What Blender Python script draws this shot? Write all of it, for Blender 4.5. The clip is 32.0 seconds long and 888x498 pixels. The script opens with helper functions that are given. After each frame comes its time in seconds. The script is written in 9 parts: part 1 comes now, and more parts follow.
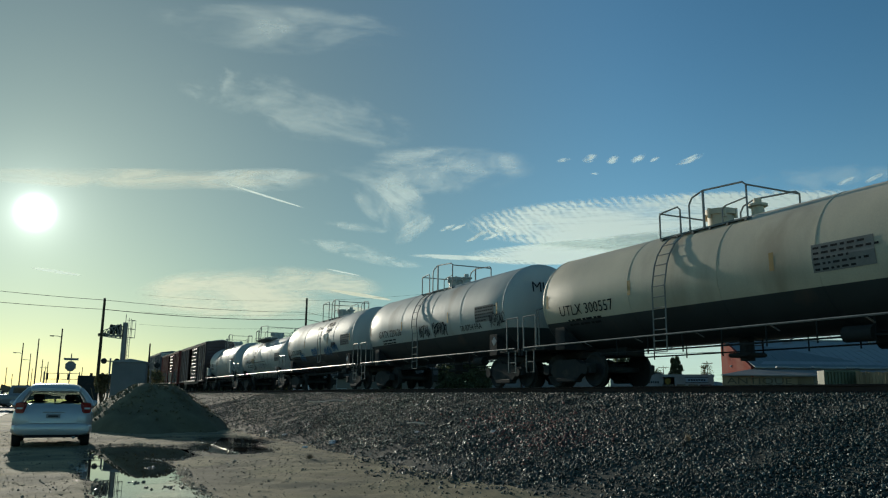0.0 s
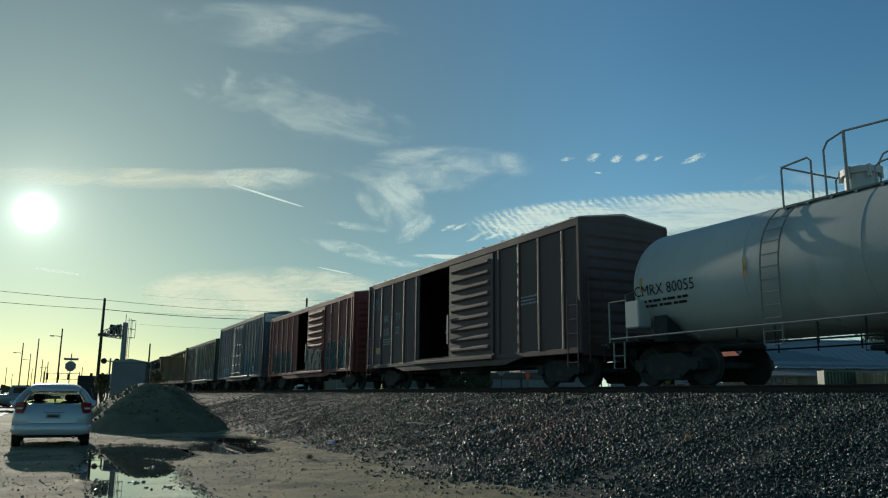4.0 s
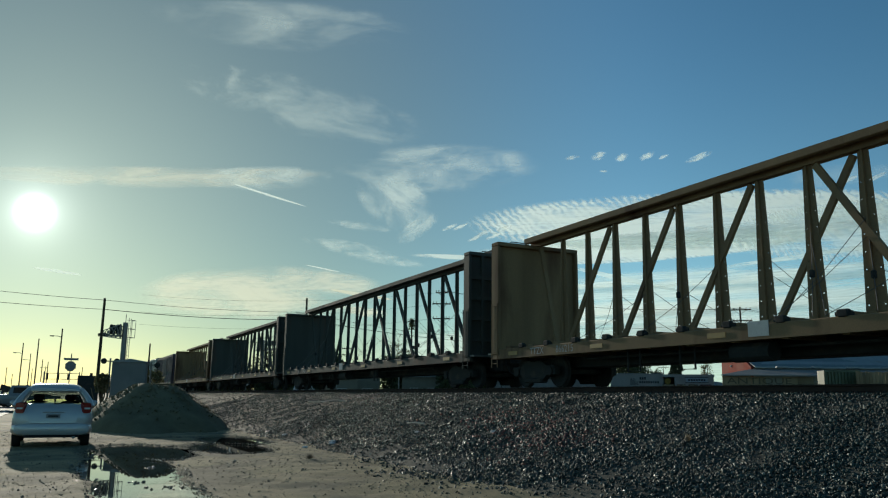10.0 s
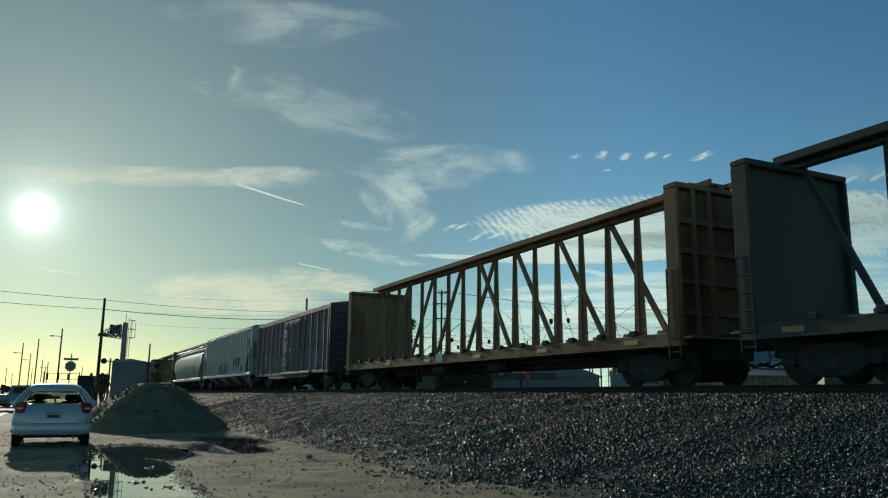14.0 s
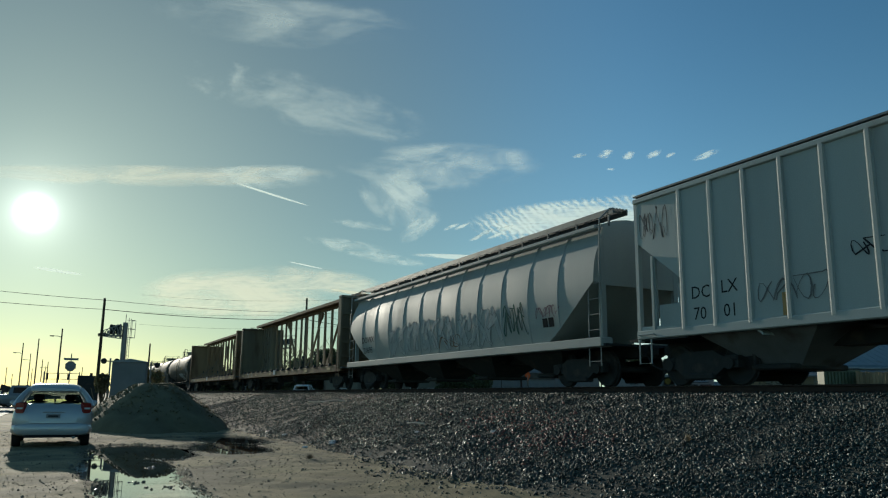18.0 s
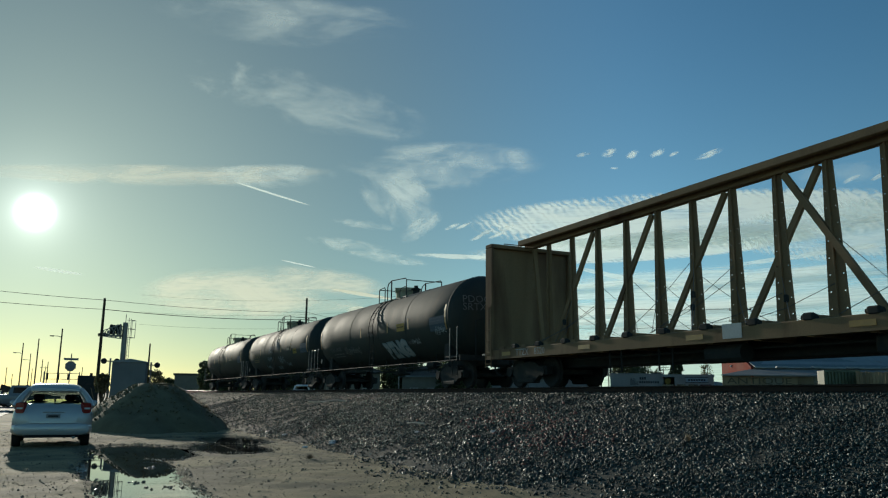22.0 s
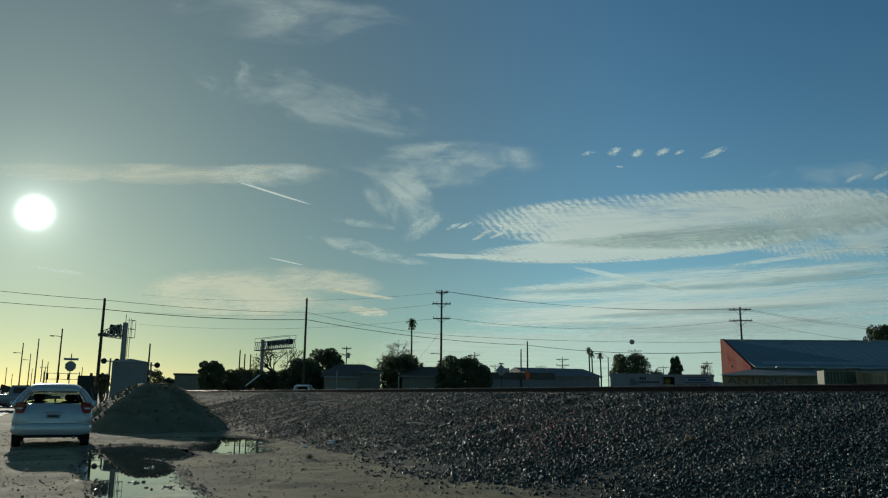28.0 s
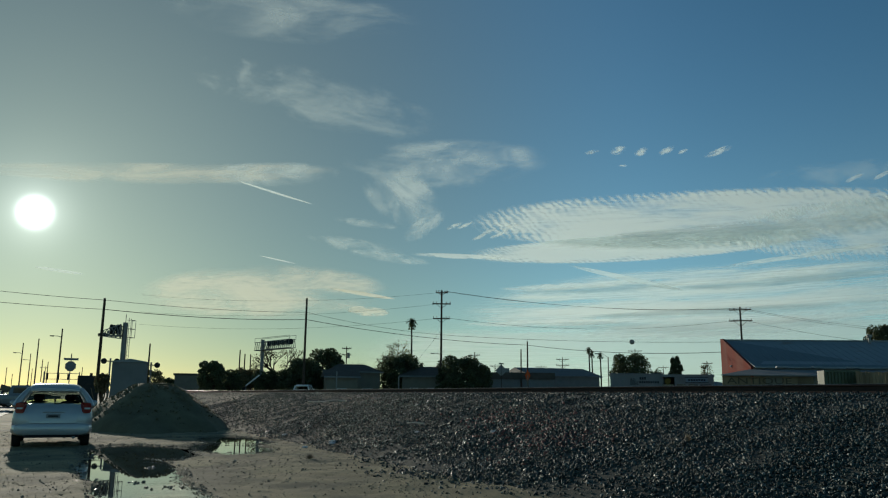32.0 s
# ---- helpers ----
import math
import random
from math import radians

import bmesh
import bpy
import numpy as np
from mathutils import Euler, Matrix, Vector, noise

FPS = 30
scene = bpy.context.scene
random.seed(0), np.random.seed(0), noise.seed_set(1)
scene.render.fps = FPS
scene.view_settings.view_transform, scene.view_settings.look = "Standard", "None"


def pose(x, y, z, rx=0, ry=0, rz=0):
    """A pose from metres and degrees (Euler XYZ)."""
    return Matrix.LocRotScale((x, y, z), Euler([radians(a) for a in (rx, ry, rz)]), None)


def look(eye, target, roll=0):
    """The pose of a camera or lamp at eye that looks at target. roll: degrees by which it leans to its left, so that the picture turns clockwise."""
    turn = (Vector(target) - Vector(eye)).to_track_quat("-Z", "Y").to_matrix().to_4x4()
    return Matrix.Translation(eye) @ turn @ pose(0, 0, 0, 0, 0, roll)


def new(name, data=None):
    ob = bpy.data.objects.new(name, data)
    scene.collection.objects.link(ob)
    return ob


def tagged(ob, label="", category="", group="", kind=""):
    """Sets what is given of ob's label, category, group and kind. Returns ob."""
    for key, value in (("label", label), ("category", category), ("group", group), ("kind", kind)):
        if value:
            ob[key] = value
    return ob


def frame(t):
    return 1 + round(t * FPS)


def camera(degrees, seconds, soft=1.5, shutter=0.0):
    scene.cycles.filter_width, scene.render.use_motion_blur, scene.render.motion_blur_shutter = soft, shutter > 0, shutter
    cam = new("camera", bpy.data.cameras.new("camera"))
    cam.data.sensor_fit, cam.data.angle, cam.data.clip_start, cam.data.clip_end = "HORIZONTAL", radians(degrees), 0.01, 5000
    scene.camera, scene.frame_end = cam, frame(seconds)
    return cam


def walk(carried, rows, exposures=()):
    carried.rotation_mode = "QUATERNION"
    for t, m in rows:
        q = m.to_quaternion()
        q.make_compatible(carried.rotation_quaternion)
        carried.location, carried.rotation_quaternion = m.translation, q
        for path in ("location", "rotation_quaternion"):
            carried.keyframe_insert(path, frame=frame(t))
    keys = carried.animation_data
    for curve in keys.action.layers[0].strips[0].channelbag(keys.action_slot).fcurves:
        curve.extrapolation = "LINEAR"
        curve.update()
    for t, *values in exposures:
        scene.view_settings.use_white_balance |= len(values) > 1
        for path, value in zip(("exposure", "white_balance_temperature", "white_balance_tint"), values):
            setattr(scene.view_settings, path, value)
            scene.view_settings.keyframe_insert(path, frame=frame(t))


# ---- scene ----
# A freight train passes a gravel lot towards a low evening sun. +Y runs along the track, away from the viewer.
EYE_Z = 1.35
RAIL_Z = 1.65
TRACK_X = 13.75
SUN_AZ, SUN_EL = radians(-2.35), radians(11.67)
SUN = Vector((math.sin(SUN_AZ) * math.cos(SUN_EL), math.cos(SUN_AZ) * math.cos(SUN_EL), math.sin(SUN_EL)))
YAW, PITCH, ROLL = 26.214, 10.821, 0.594

cam = camera(59.83, 32.0, soft=1.15)
AIM = (100 * math.sin(radians(YAW)), 100 * math.cos(radians(YAW)), EYE_Z + 100 * math.tan(radians(PITCH)))
STAND = look((0, 0, EYE_Z), AIM, ROLL)
walk(cam, [(0, STAND), (32, STAND)],
     exposures=[(t, stops, 5880, 5.0) for t, stops in ((0, 0.15), (4.5, 0.22), (6.5, 0.36), (8.5, 0.28), (11, 0.15), (15, 0.12), (17, 0.26), (19, 0.18), (21, 0.15), (25, 0.12), (26, 0.06), (27.5, -0.22), (28.5, -0.22), (32, -0.18))])


# ---- light ----
def make_world():
    world = bpy.data.worlds.new("evening_sky")
    scene.world = world
    world.use_nodes = True
    nt = world.node_tree
    nt.nodes.clear()
    n = nt.nodes.new
    sky = n("ShaderNodeTexSky")
    sky.sky_type, sky.sun_disc = "NISHITA", False
    sky.sun_elevation, sky.sun_rotation = SUN_EL, SUN_AZ
    sky.altitude, sky.air_density, sky.dust_density, sky.ozone_density = 0, 1.0, 0.25, 2.0
    bg = n("ShaderNodeBackground")
    bg.inputs["Strength"].default_value = 0.08
    # clear blue away from the sun, dusty yellow round it
    co = n("ShaderNodeTexCoord")
    dot = n("ShaderNodeVectorMath")
    dot.operation = "DOT_PRODUCT"
    dot.inputs[1].default_value = SUN
    nt.links.new(co.outputs["Generated"], dot.inputs[0])
    close = n("ShaderNodeMapRange")
    close.interpolation_type = "SMOOTHSTEP"
    close.inputs[1].default_value, close.inputs[2].default_value = 0.72, 1.0
    nt.links.new(dot.outputs["Value"], close.inputs[0])
    hue = n("ShaderNodeMix")
    hue.data_type = "RGBA"
    hue.inputs[6].default_value = (0.575, 0.90, 0.955, 1)
    hue.inputs[7].default_value = (0.375, 0.455, 0.385, 1)
    nt.links.new(close.outputs[0], hue.inputs[0])
    tint = n("ShaderNodeMix")
    tint.data_type, tint.blend_type = "RGBA", "MULTIPLY"
    tint.inputs[0].default_value = 1.0
    nt.links.new(sky.outputs[0], tint.inputs[6])
    nt.links.new(hue.outputs[2], tint.inputs[7])
    nt.links.new(tint.outputs[2], bg.inputs[0])
    # the sun's aureole in the thin evening haze
    total = bg.outputs[0]
    for power, strength, colour in ((19000, 16.0, (1, 1, 0.92)), (2200, 0.4, (1, 1, 0.86)), (450, 0.14, (1, 1, 0.8)), (30, 0.03, (0.99, 1, 0.70)), (6, 0.11, (0.92, 1, 0.82))):
        lift = n("ShaderNodeMath")
        lift.operation = "MAXIMUM"
        lift.inputs[1].default_value = 0.0
        nt.links.new(dot.outputs["Value"], lift.inputs[0])
        p = n("ShaderNodeMath")
        p.operation = "POWER"
        p.inputs[1].default_value = power
        nt.links.new(lift.outputs[0], p.inputs[0])
        mul = n("ShaderNodeMath")
        mul.operation = "MULTIPLY"
        mul.inputs[1].default_value = strength
        nt.links.new(p.outputs[0], mul.inputs[0])
        glow = n("ShaderNodeBackground")
        glow.inputs[0].default_value = (*colour, 1)
        nt.links.new(mul.outputs[0], glow.inputs["Strength"])
        add = n("ShaderNodeAddShader")
        nt.links.new(total, add.inputs[0])
        nt.links.new(glow.outputs[0], add.inputs[1])
        total = add.outputs[0]
    # pale haze that thickens towards the horizon
    split = n("ShaderNodeSeparateXYZ")
    nt.links.new(co.outputs["Generated"], split.inputs[0])
    low = n("ShaderNodeMath")
    low.operation = "SUBTRACT"
    low.inputs[0].default_value = 1.0
    size = n("ShaderNodeMath")
    size.operation = "ABSOLUTE"
    nt.links.new(split.outputs[2], size.inputs[0])
    nt.links.new(size.outputs[0], low.inputs[1])
    p = n("ShaderNodeMath")
    p.operation = "POWER"
    p.inputs[1].default_value = 7.5
    nt.links.new(low.outputs[0], p.inputs[0])
    mul = n("ShaderNodeMath")
    mul.operation = "MULTIPLY"
    mul.inputs[1].default_value = 0.35
    nt.links.new(p.outputs[0], mul.inputs[0])
    haze = n("ShaderNodeBackground")
    pale = n("ShaderNodeMix")
    pale.data_type = "RGBA"
    pale.inputs[6].default_value, pale.inputs[7].default_value = (0.84, 1.0, 0.82, 1), (0.98, 0.96, 0.68, 1)
    nt.links.new(close.outputs[0], pale.inputs[0])
    nt.links.new(pale.outputs[2], haze.inputs[0])
    # less of it where the dust stands against the sun
    away = n("ShaderNodeMapRange")
    away.inputs[1].default_value, away.inputs[2].default_value, away.inputs[3].default_value, away.inputs[4].default_value = 0.0, 1.0, 1.0, 0.10
    nt.links.new(close.outputs[0], away.inputs[0])
    both = n("ShaderNodeMath")
    both.operation = "MULTIPLY"
    nt.links.new(mul.outputs[0], both.inputs[0])
    nt.links.new(away.outputs[0], both.inputs[1])
    nt.links.new(both.outputs[0], haze.inputs["Strength"])
    add = n("ShaderNodeAddShader")
    nt.links.new(total, add.inputs[0])
    nt.links.new(haze.outputs[0], add.inputs[1])
    total = add.outputs[0]
    out = n("ShaderNodeOutputWorld")
    nt.links.new(total, out.inputs[0])


make_world()
lamp = bpy.data.lights.new("sun", "SUN")
lamp.energy, lamp.angle, lamp.color = 3.0, radians(0.6), (1, 0.86, 0.66)
sun = new("sun", lamp)
sun.matrix_world = look(SUN * 200, (0, 0, 0))


# ---- materials ----
def surface(name, colour, rough=0.6, metal=0.0, scale=3.0, vary=0.25, fine=40.0, bump=0.15, dirt=None, dirt_at=0.55,
            streaks=False, island=0.0, coat=0.0, each=0.0, lets=0.0, glints=0.0):
    """Paint, metal, stone or soil with broad stains, fine grain and relief, in the object's own metres."""
    m = bpy.data.materials.new(name)
    m.use_nodes = True
    nt = m.node_tree
    n, link = nt.nodes.new, nt.links.new
    b = nt.nodes["Principled BSDF"]
    b.inputs["Metallic"].default_value = metal
    b.inputs["Specular IOR Level"].default_value = 0.5 if rough < 0.62 else 0.3 if rough < 0.83 else 0.12
    b.inputs["Coat Weight"].default_value = coat
    co = n("ShaderNodeTexCoord")
    mp = n("ShaderNodeMapping")
    mp.inputs["Scale"].default_value = (1, 1, 0.12 if streaks else 1)
    link(co.outputs["Object"], mp.inputs[0])
    big = n("ShaderNodeTexNoise")
    big.inputs["Scale"].default_value, big.inputs["Detail"].default_value = scale, 6
    link(mp.outputs[0], big.inputs["Vector"])
    small = n("ShaderNodeTexNoise")
    small.inputs["Scale"].default_value, small.inputs["Detail"].default_value = fine, 4
    link(co.outputs["Object"], small.inputs["Vector"])
    add = n("ShaderNodeMath")
    add.operation = "MULTIPLY_ADD"
    add.inputs[1].default_value = 0.65
    link(big.outputs[0], add.inputs[0])
    half = n("ShaderNodeMath")
    half.operation = "MULTIPLY"
    half.inputs[1].default_value = 0.35
    link(small.outputs[0], half.inputs[0])
    link(half.outputs[0], add.inputs[2])
    ramp = n("ShaderNodeMapRange")
    ramp.inputs[1].default_value, ramp.inputs[2].default_value = 0.3, 0.7
    ramp.inputs[3].default_value, ramp.inputs[4].default_value = 1 - vary, 1 + vary
    link(add.outputs[0], ramp.inputs[0])
    tint = n("ShaderNodeVectorMath")
    tint.operation = "SCALE"
    tint.inputs[0].default_value = colour
    link(ramp.outputs[0], tint.inputs[3])
    col = tint.outputs[0]
    for amount, node, socket in ((island, "ShaderNodeNewGeometry", "Random Per Island"), (each, "ShaderNodeObjectInfo", "Random")):
        if amount:
            g = n(node)
            r = n("ShaderNodeMapRange")
            r.inputs[3].default_value, r.inputs[4].default_value = 1 - amount, 1 + amount
            link(g.outputs[socket], r.inputs[0])
            sc = n("ShaderNodeVectorMath")
            sc.operation = "SCALE"
            link(col, sc.inputs[0])
            link(r.outputs[0], sc.inputs[3])
            col = sc.outputs[0]
    if dirt:
        st = n("ShaderNodeTexNoise")
        st.inputs["Scale"].default_value, st.inputs["Detail"].default_value = scale * 0.7, 9
        mp2 = n("ShaderNodeMapping")
        mp2.inputs["Scale"].default_value = (1, 1, 0.2 if streaks else 1)
        mp2.inputs["Location"].default_value = (7, 3, 1)
        link(co.outputs["Object"], mp2.inputs[0])
        link(mp2.outputs[0], st.inputs["Vector"])
        e = n("ShaderNodeMapRange")
        e.inputs[1].default_value, e.inputs[2].default_value = dirt_at, dirt_at + 0.16
        link(st.outputs[0], e.inputs[0])
        mix = n("ShaderNodeMix")
        mix.data_type = "RGBA"
        link(e.outputs[0], mix.inputs[0])
        link(col, mix.inputs[6])
        mix.inputs[7].default_value = (*dirt, 1)
        col = mix.outputs[2]
    link(col, b.inputs["Base Color"])
    rr = n("ShaderNodeMapRange")
    rr.inputs[1].default_value, rr.inputs[2].default_value = 0.3, 0.7
    rr.inputs[3].default_value, rr.inputs[4].default_value = max(rough - 0.12, 0.02), min(rough + 0.12, 1)
    link(add.outputs[0], rr.inputs[0])
    link(rr.outputs[0], b.inputs["Roughness"])
    if glints:
        # a few broken faces are glossier than the rest
        g = n("ShaderNodeNewGeometry")
        r = n("ShaderNodeMapRange")
        r.inputs[1].default_value, r.inputs[2].default_value, r.inputs[3].default_value, r.inputs[4].default_value = 0.55, 1.0, rough, glints
        link(g.outputs["Random Per Island"], r.inputs[0])
        link(r.outputs[0], b.inputs["Roughness"])
    if lets:
        tr, mx = n("ShaderNodeBsdfTranslucent"), n("ShaderNodeMixShader")
        link(col, tr.inputs[0])
        mx.inputs[0].default_value = lets
        link(b.outputs[0], mx.inputs[1])
        link(tr.outputs[0], mx.inputs[2])
        link(mx.outputs[0], nt.nodes["Material Output"].inputs[0])
    if bump:
        bp = n("ShaderNodeBump")
        bp.inputs["Strength"].default_value, bp.inputs["Distance"].default_value = bump, 0.02
        link(add.outputs[0], bp.inputs["Height"])
        link(bp.outputs[0], b.inputs["Normal"])
    return m


RUST = (0.13, 0.055, 0.03)
SOOT = (0.03, 0.028, 0.025)
m_beige = surface("weathered_beige_tank_paint", (0.58, 0.50, 0.36), 0.6, scale=0.9, vary=0.2, dirt=(0.34, 0.26, 0.17), dirt_at=0.57, streaks=True)
m_white = surface("chalky_white_tank_paint", (0.47, 0.47, 0.42), 0.6, scale=0.8, vary=0.2, dirt=(0.3, 0.24, 0.17), dirt_at=0.6, streaks=True)
m_silver = surface("grey_tank_paint", (0.42, 0.43, 0.395), 0.58, scale=0.9, vary=0.18, dirt=(0.22, 0.19, 0.15), dirt_at=0.62, streaks=True)
m_black = surface("matt_black_tank_paint", (0.033, 0.043, 0.039), 0.7, scale=1.0, vary=0.35, dirt=(0.062, 0.054, 0.038), dirt_at=0.55, streaks=True)
m_band = surface("black_lower_band_paint", (0.035, 0.041, 0.041), 0.6, scale=1.2, vary=0.35, dirt=(0.08, 0.06, 0.045), dirt_at=0.6)
m_gear = surface("sooty_running_gear_steel", (0.027, 0.030, 0.029), 0.82, metal=0.0, scale=4, vary=0.4, dirt=(0.06, 0.05, 0.042))
m_wheel = surface("worn_wheel_steel", (0.028, 0.030, 0.029), 0.82, scale=5, vary=0.3, dirt=(0.055, 0.047, 0.04))
m_rail_rust = surface("rusty_rail_web", (0.05, 0.035, 0.028), 0.85, scale=4, vary=0.3)
m_rail_steel = surface("polished_rail_steel", (0.30, 0.27, 0.24), 0.3, metal=0.9, scale=3, vary=0.25, dirt=RUST, dirt_at=0.6)
m_brown = surface("rusty_brown_box_paint", (0.10, 0.066, 0.062), 0.66, scale=1.1, vary=0.3, dirt=(0.08, 0.045, 0.03), streaks=True)
m_red = surface("oxide_red_box_paint", (0.20, 0.05, 0.04), 0.66, scale=1.0, vary=0.3, dirt=(0.10, 0.045, 0.03), streaks=True)
m_maroon = surface("dark_maroon_box_paint", (0.078, 0.066, 0.080), 0.66, scale=1.0, vary=0.3, dirt=(0.07, 0.04, 0.03), streaks=True)
m_boxgrey = surface("dark_plum_grey_box_paint", (0.115, 0.12, 0.128), 0.62, scale=1.0, vary=0.25, dirt=(0.055, 0.045, 0.04), streaks=True)
m_green = surface("dark_green_box_paint", (0.06, 0.074, 0.058), 0.66, scale=1.0, vary=0.3, dirt=(0.08, 0.05, 0.035), streaks=True)
m_ubeam = surface("weathered_olive_beam_paint", (0.058, 0.063, 0.055), 0.75, scale=1.2, vary=0.3, dirt=(0.10, 0.055, 0.035), streaks=True)
m_tbeam = surface("rust_worn_tan_beam_paint", (0.235, 0.155, 0.082), 0.82, scale=1.2, vary=0.3, dirt=(0.10, 0.05, 0.03), dirt_at=0.52, streaks=True)
m_hopper = surface("light_grey_hopper_paint", (0.36, 0.395, 0.37), 0.6, scale=0.8, vary=0.15, dirt=(0.25, 0.22, 0.18), dirt_at=0.62, streaks=True)
m_hopper2 = surface("pale_grey_hopper_paint", (0.31, 0.33, 0.305), 0.6, scale=0.8, vary=0.15, dirt=(0.24, 0.21, 0.17), dirt_at=0.62, streaks=True)
m_grating = surface("galvanised_walkway", (0.16, 0.16, 0.15), 0.5, metal=0.5, scale=5, vary=0.25)
m_roof = surface("galvanised_car_roof", (0.30, 0.29, 0.27), 0.45, metal=0.5, scale=2, vary=0.3, dirt=RUST)
m_pipe = surface("grey_handrail_paint", (0.22, 0.21, 0.19), 0.45, scale=6, vary=0.3)
m_bar = surface("worn_steel_locking_bar", (0.20, 0.20, 0.185), 0.45, scale=6, vary=0.3, dirt=RUST, dirt_at=0.58)
m_inside = surface("bare_box_interior", (0.06, 0.05, 0.04), 0.8, scale=2, vary=0.3)
m_cable = surface("steel_tie_cable", (0.12, 0.11, 0.10), 0.5, metal=0.5, scale=9, vary=0.2, bump=0)


def plain(name, colour, rough=0.86):
    return surface(name, colour, rough, scale=5, vary=0.18, bump=0.05)


m_rustpatch = plain("flaked_rust_patch", (0.085, 0.062, 0.042))
m_stencil_dark = plain("faded_black_stencil", (0.03, 0.03, 0.03))
m_stencil_light = plain("faded_white_stencil", (0.40, 0.40, 0.38))
m_yellow = plain("yellow_reflector", (0.36, 0.215, 0.055), 0.5)
m_stripe = plain("yellow_paint_stripe", (0.17, 0.125, 0.028))
m_placard = plain("pale_placard", (0.55, 0.55, 0.52))
m_spray_white = plain("white_spray_paint", (0.40, 0.42, 0.42))
m_spray_blue = plain("blue_spray_paint", (0.11, 0.20, 0.32))
m_spray_green = plain("green_spray_paint", (0.075, 0.13, 0.108))
m_spray_teal = plain("teal_spray_paint", (0.10, 0.21, 0.235))
m_worn = plain("worn_grey_stencil", (0.17, 0.17, 0.165))
m_spray_pale = plain("pale_blue_spray_paint", (0.26, 0.32, 0.35))
m_spray_dark = plain("black_spray_paint", (0.035, 0.035, 0.04))
m_spray_purple = plain("purple_spray_paint", (0.135, 0.115, 0.155))
m_spray_tan = plain("orange_spray_paint", (0.33, 0.20, 0.125))


# ---- building blocks ----
class Form:
    """Gathers faces and turns them into one mesh."""

    def __init__(self):
        self.v, self.f, self.k = [], [], []

    def add(self, verts, faces, k=0):
        o = len(self.v)
        self.v += [tuple(p) for p in verts]
        self.f += [tuple(i + o for i in q) for q in faces]
        self.k += [k] * len(faces)
        return self

    def box(self, x0, y0, z0, x1, y1, z1, c=0.0, k=0):
        x0, x1 = min(x0, x1), max(x0, x1)
        y0, y1 = min(y0, y1), max(y0, y1)
        z0, z1 = min(z0, z1), max(z0, z1)
        if not c:
            vs = [(x, y, z) for z in (z0, z1) for y in (y0, y1) for x in (x0, x1)]
            return self.add(vs, [(0, 2, 3, 1), (4, 5, 7, 6), (0, 1, 5, 4), (2, 6, 7, 3), (0, 4, 6, 2), (1, 3, 7, 5)], k)
        c = min(c, 0.45 * (x1 - x0), 0.45 * (y1 - y0), 0.45 * (z1 - z0))
        rings = []
        for z, i in ((z0, c), (z0 + c, 0), (z1 - c, 0), (z1, c)):
            ring = [(x0 + i + c, y0 + i), (x1 - i - c, y0 + i), (x1 - i, y0 + i + c), (x1 - i, y1 - i - c),
                    (x1 - i - c, y1 - i), (x0 + i + c, y1 - i), (x0 + i, y1 - i - c), (x0 + i, y0 + i + c)]
            rings.append([(x, y, z) for x, y in ring])
        return self.loft(rings, k=k)

    def loft(self, rings, closed=True, cap=True, k=0):
        n = len(rings[0])
        vs = [p for r in rings for p in r]
        fs = []
        for i in range(len(rings) - 1):
            for j in range(n if closed else n - 1):
                a, b = i * n + j, i * n + (j + 1) % n
                fs.append((a, b, b + n, a + n))
        if cap:
            fs += [tuple(reversed(range(n))), tuple(range((len(rings) - 1) * n, len(rings) * n))]
        return self.add(vs, fs, k)

    def tube(self, pts, r, n=6, k=0, r2=None):
        pts = [Vector(p) for p in pts]
        rings = []
        side = None
        for i, p in enumerate(pts):
            d = (pts[min(i + 1, len(pts) - 1)] - pts[max(i - 1, 0)]).normalized()
            if side is None:
                side = d.cross(Vector((0, 0, 1)) if abs(d.z) < 0.9 else Vector((1, 0, 0))).normalized()
            side = (side - d * side.dot(d)).normalized()
            up = d.cross(side)
            rad = r if r2 is None else r + (r2 - r) * i / (len(pts) - 1)
            rings.append([tuple(p + (side * math.cos(q) + up * math.sin(q)) * rad) for q in (2 * math.pi * j / n for j in range(n))])
        return self.loft(rings, k=k)

    def beam(self, p, q, w, h, k=0):
        """A straight bar of section w (across) by h (in the plane of its length and the upright)."""
        p, q = Vector(p), Vector(q)
        d = (q - p).normalized()
        s = d.cross(Vector((0, 0, 1)) if abs(d.z) < 0.95 else Vector((1, 0, 0))).normalized()
        u = s.cross(d)
        rings = [[tuple(e + s * (a * w / 2) + u * (b * h / 2)) for a, b in ((-1, -1), (1, -1), (1, 1), (-1, 1))] for e in (p, q)]
        return self.loft(rings, k=k)

    def plate(self, outline, axis, a, b, k=0):
        """An outline of (u, v) drawn out along x ('x': u=y, v=z), y ('y': u=x, v=z) or z, from a to b."""
        put = {"x": lambda u, v, w: (w, u, v), "y": lambda u, v, w: (u, w, v), "z": lambda u, v, w: (u, v, w)}[axis]
        return self.loft([[put(u, v, a) for u, v in outline], [put(u, v, b) for u, v in outline]], k=k)

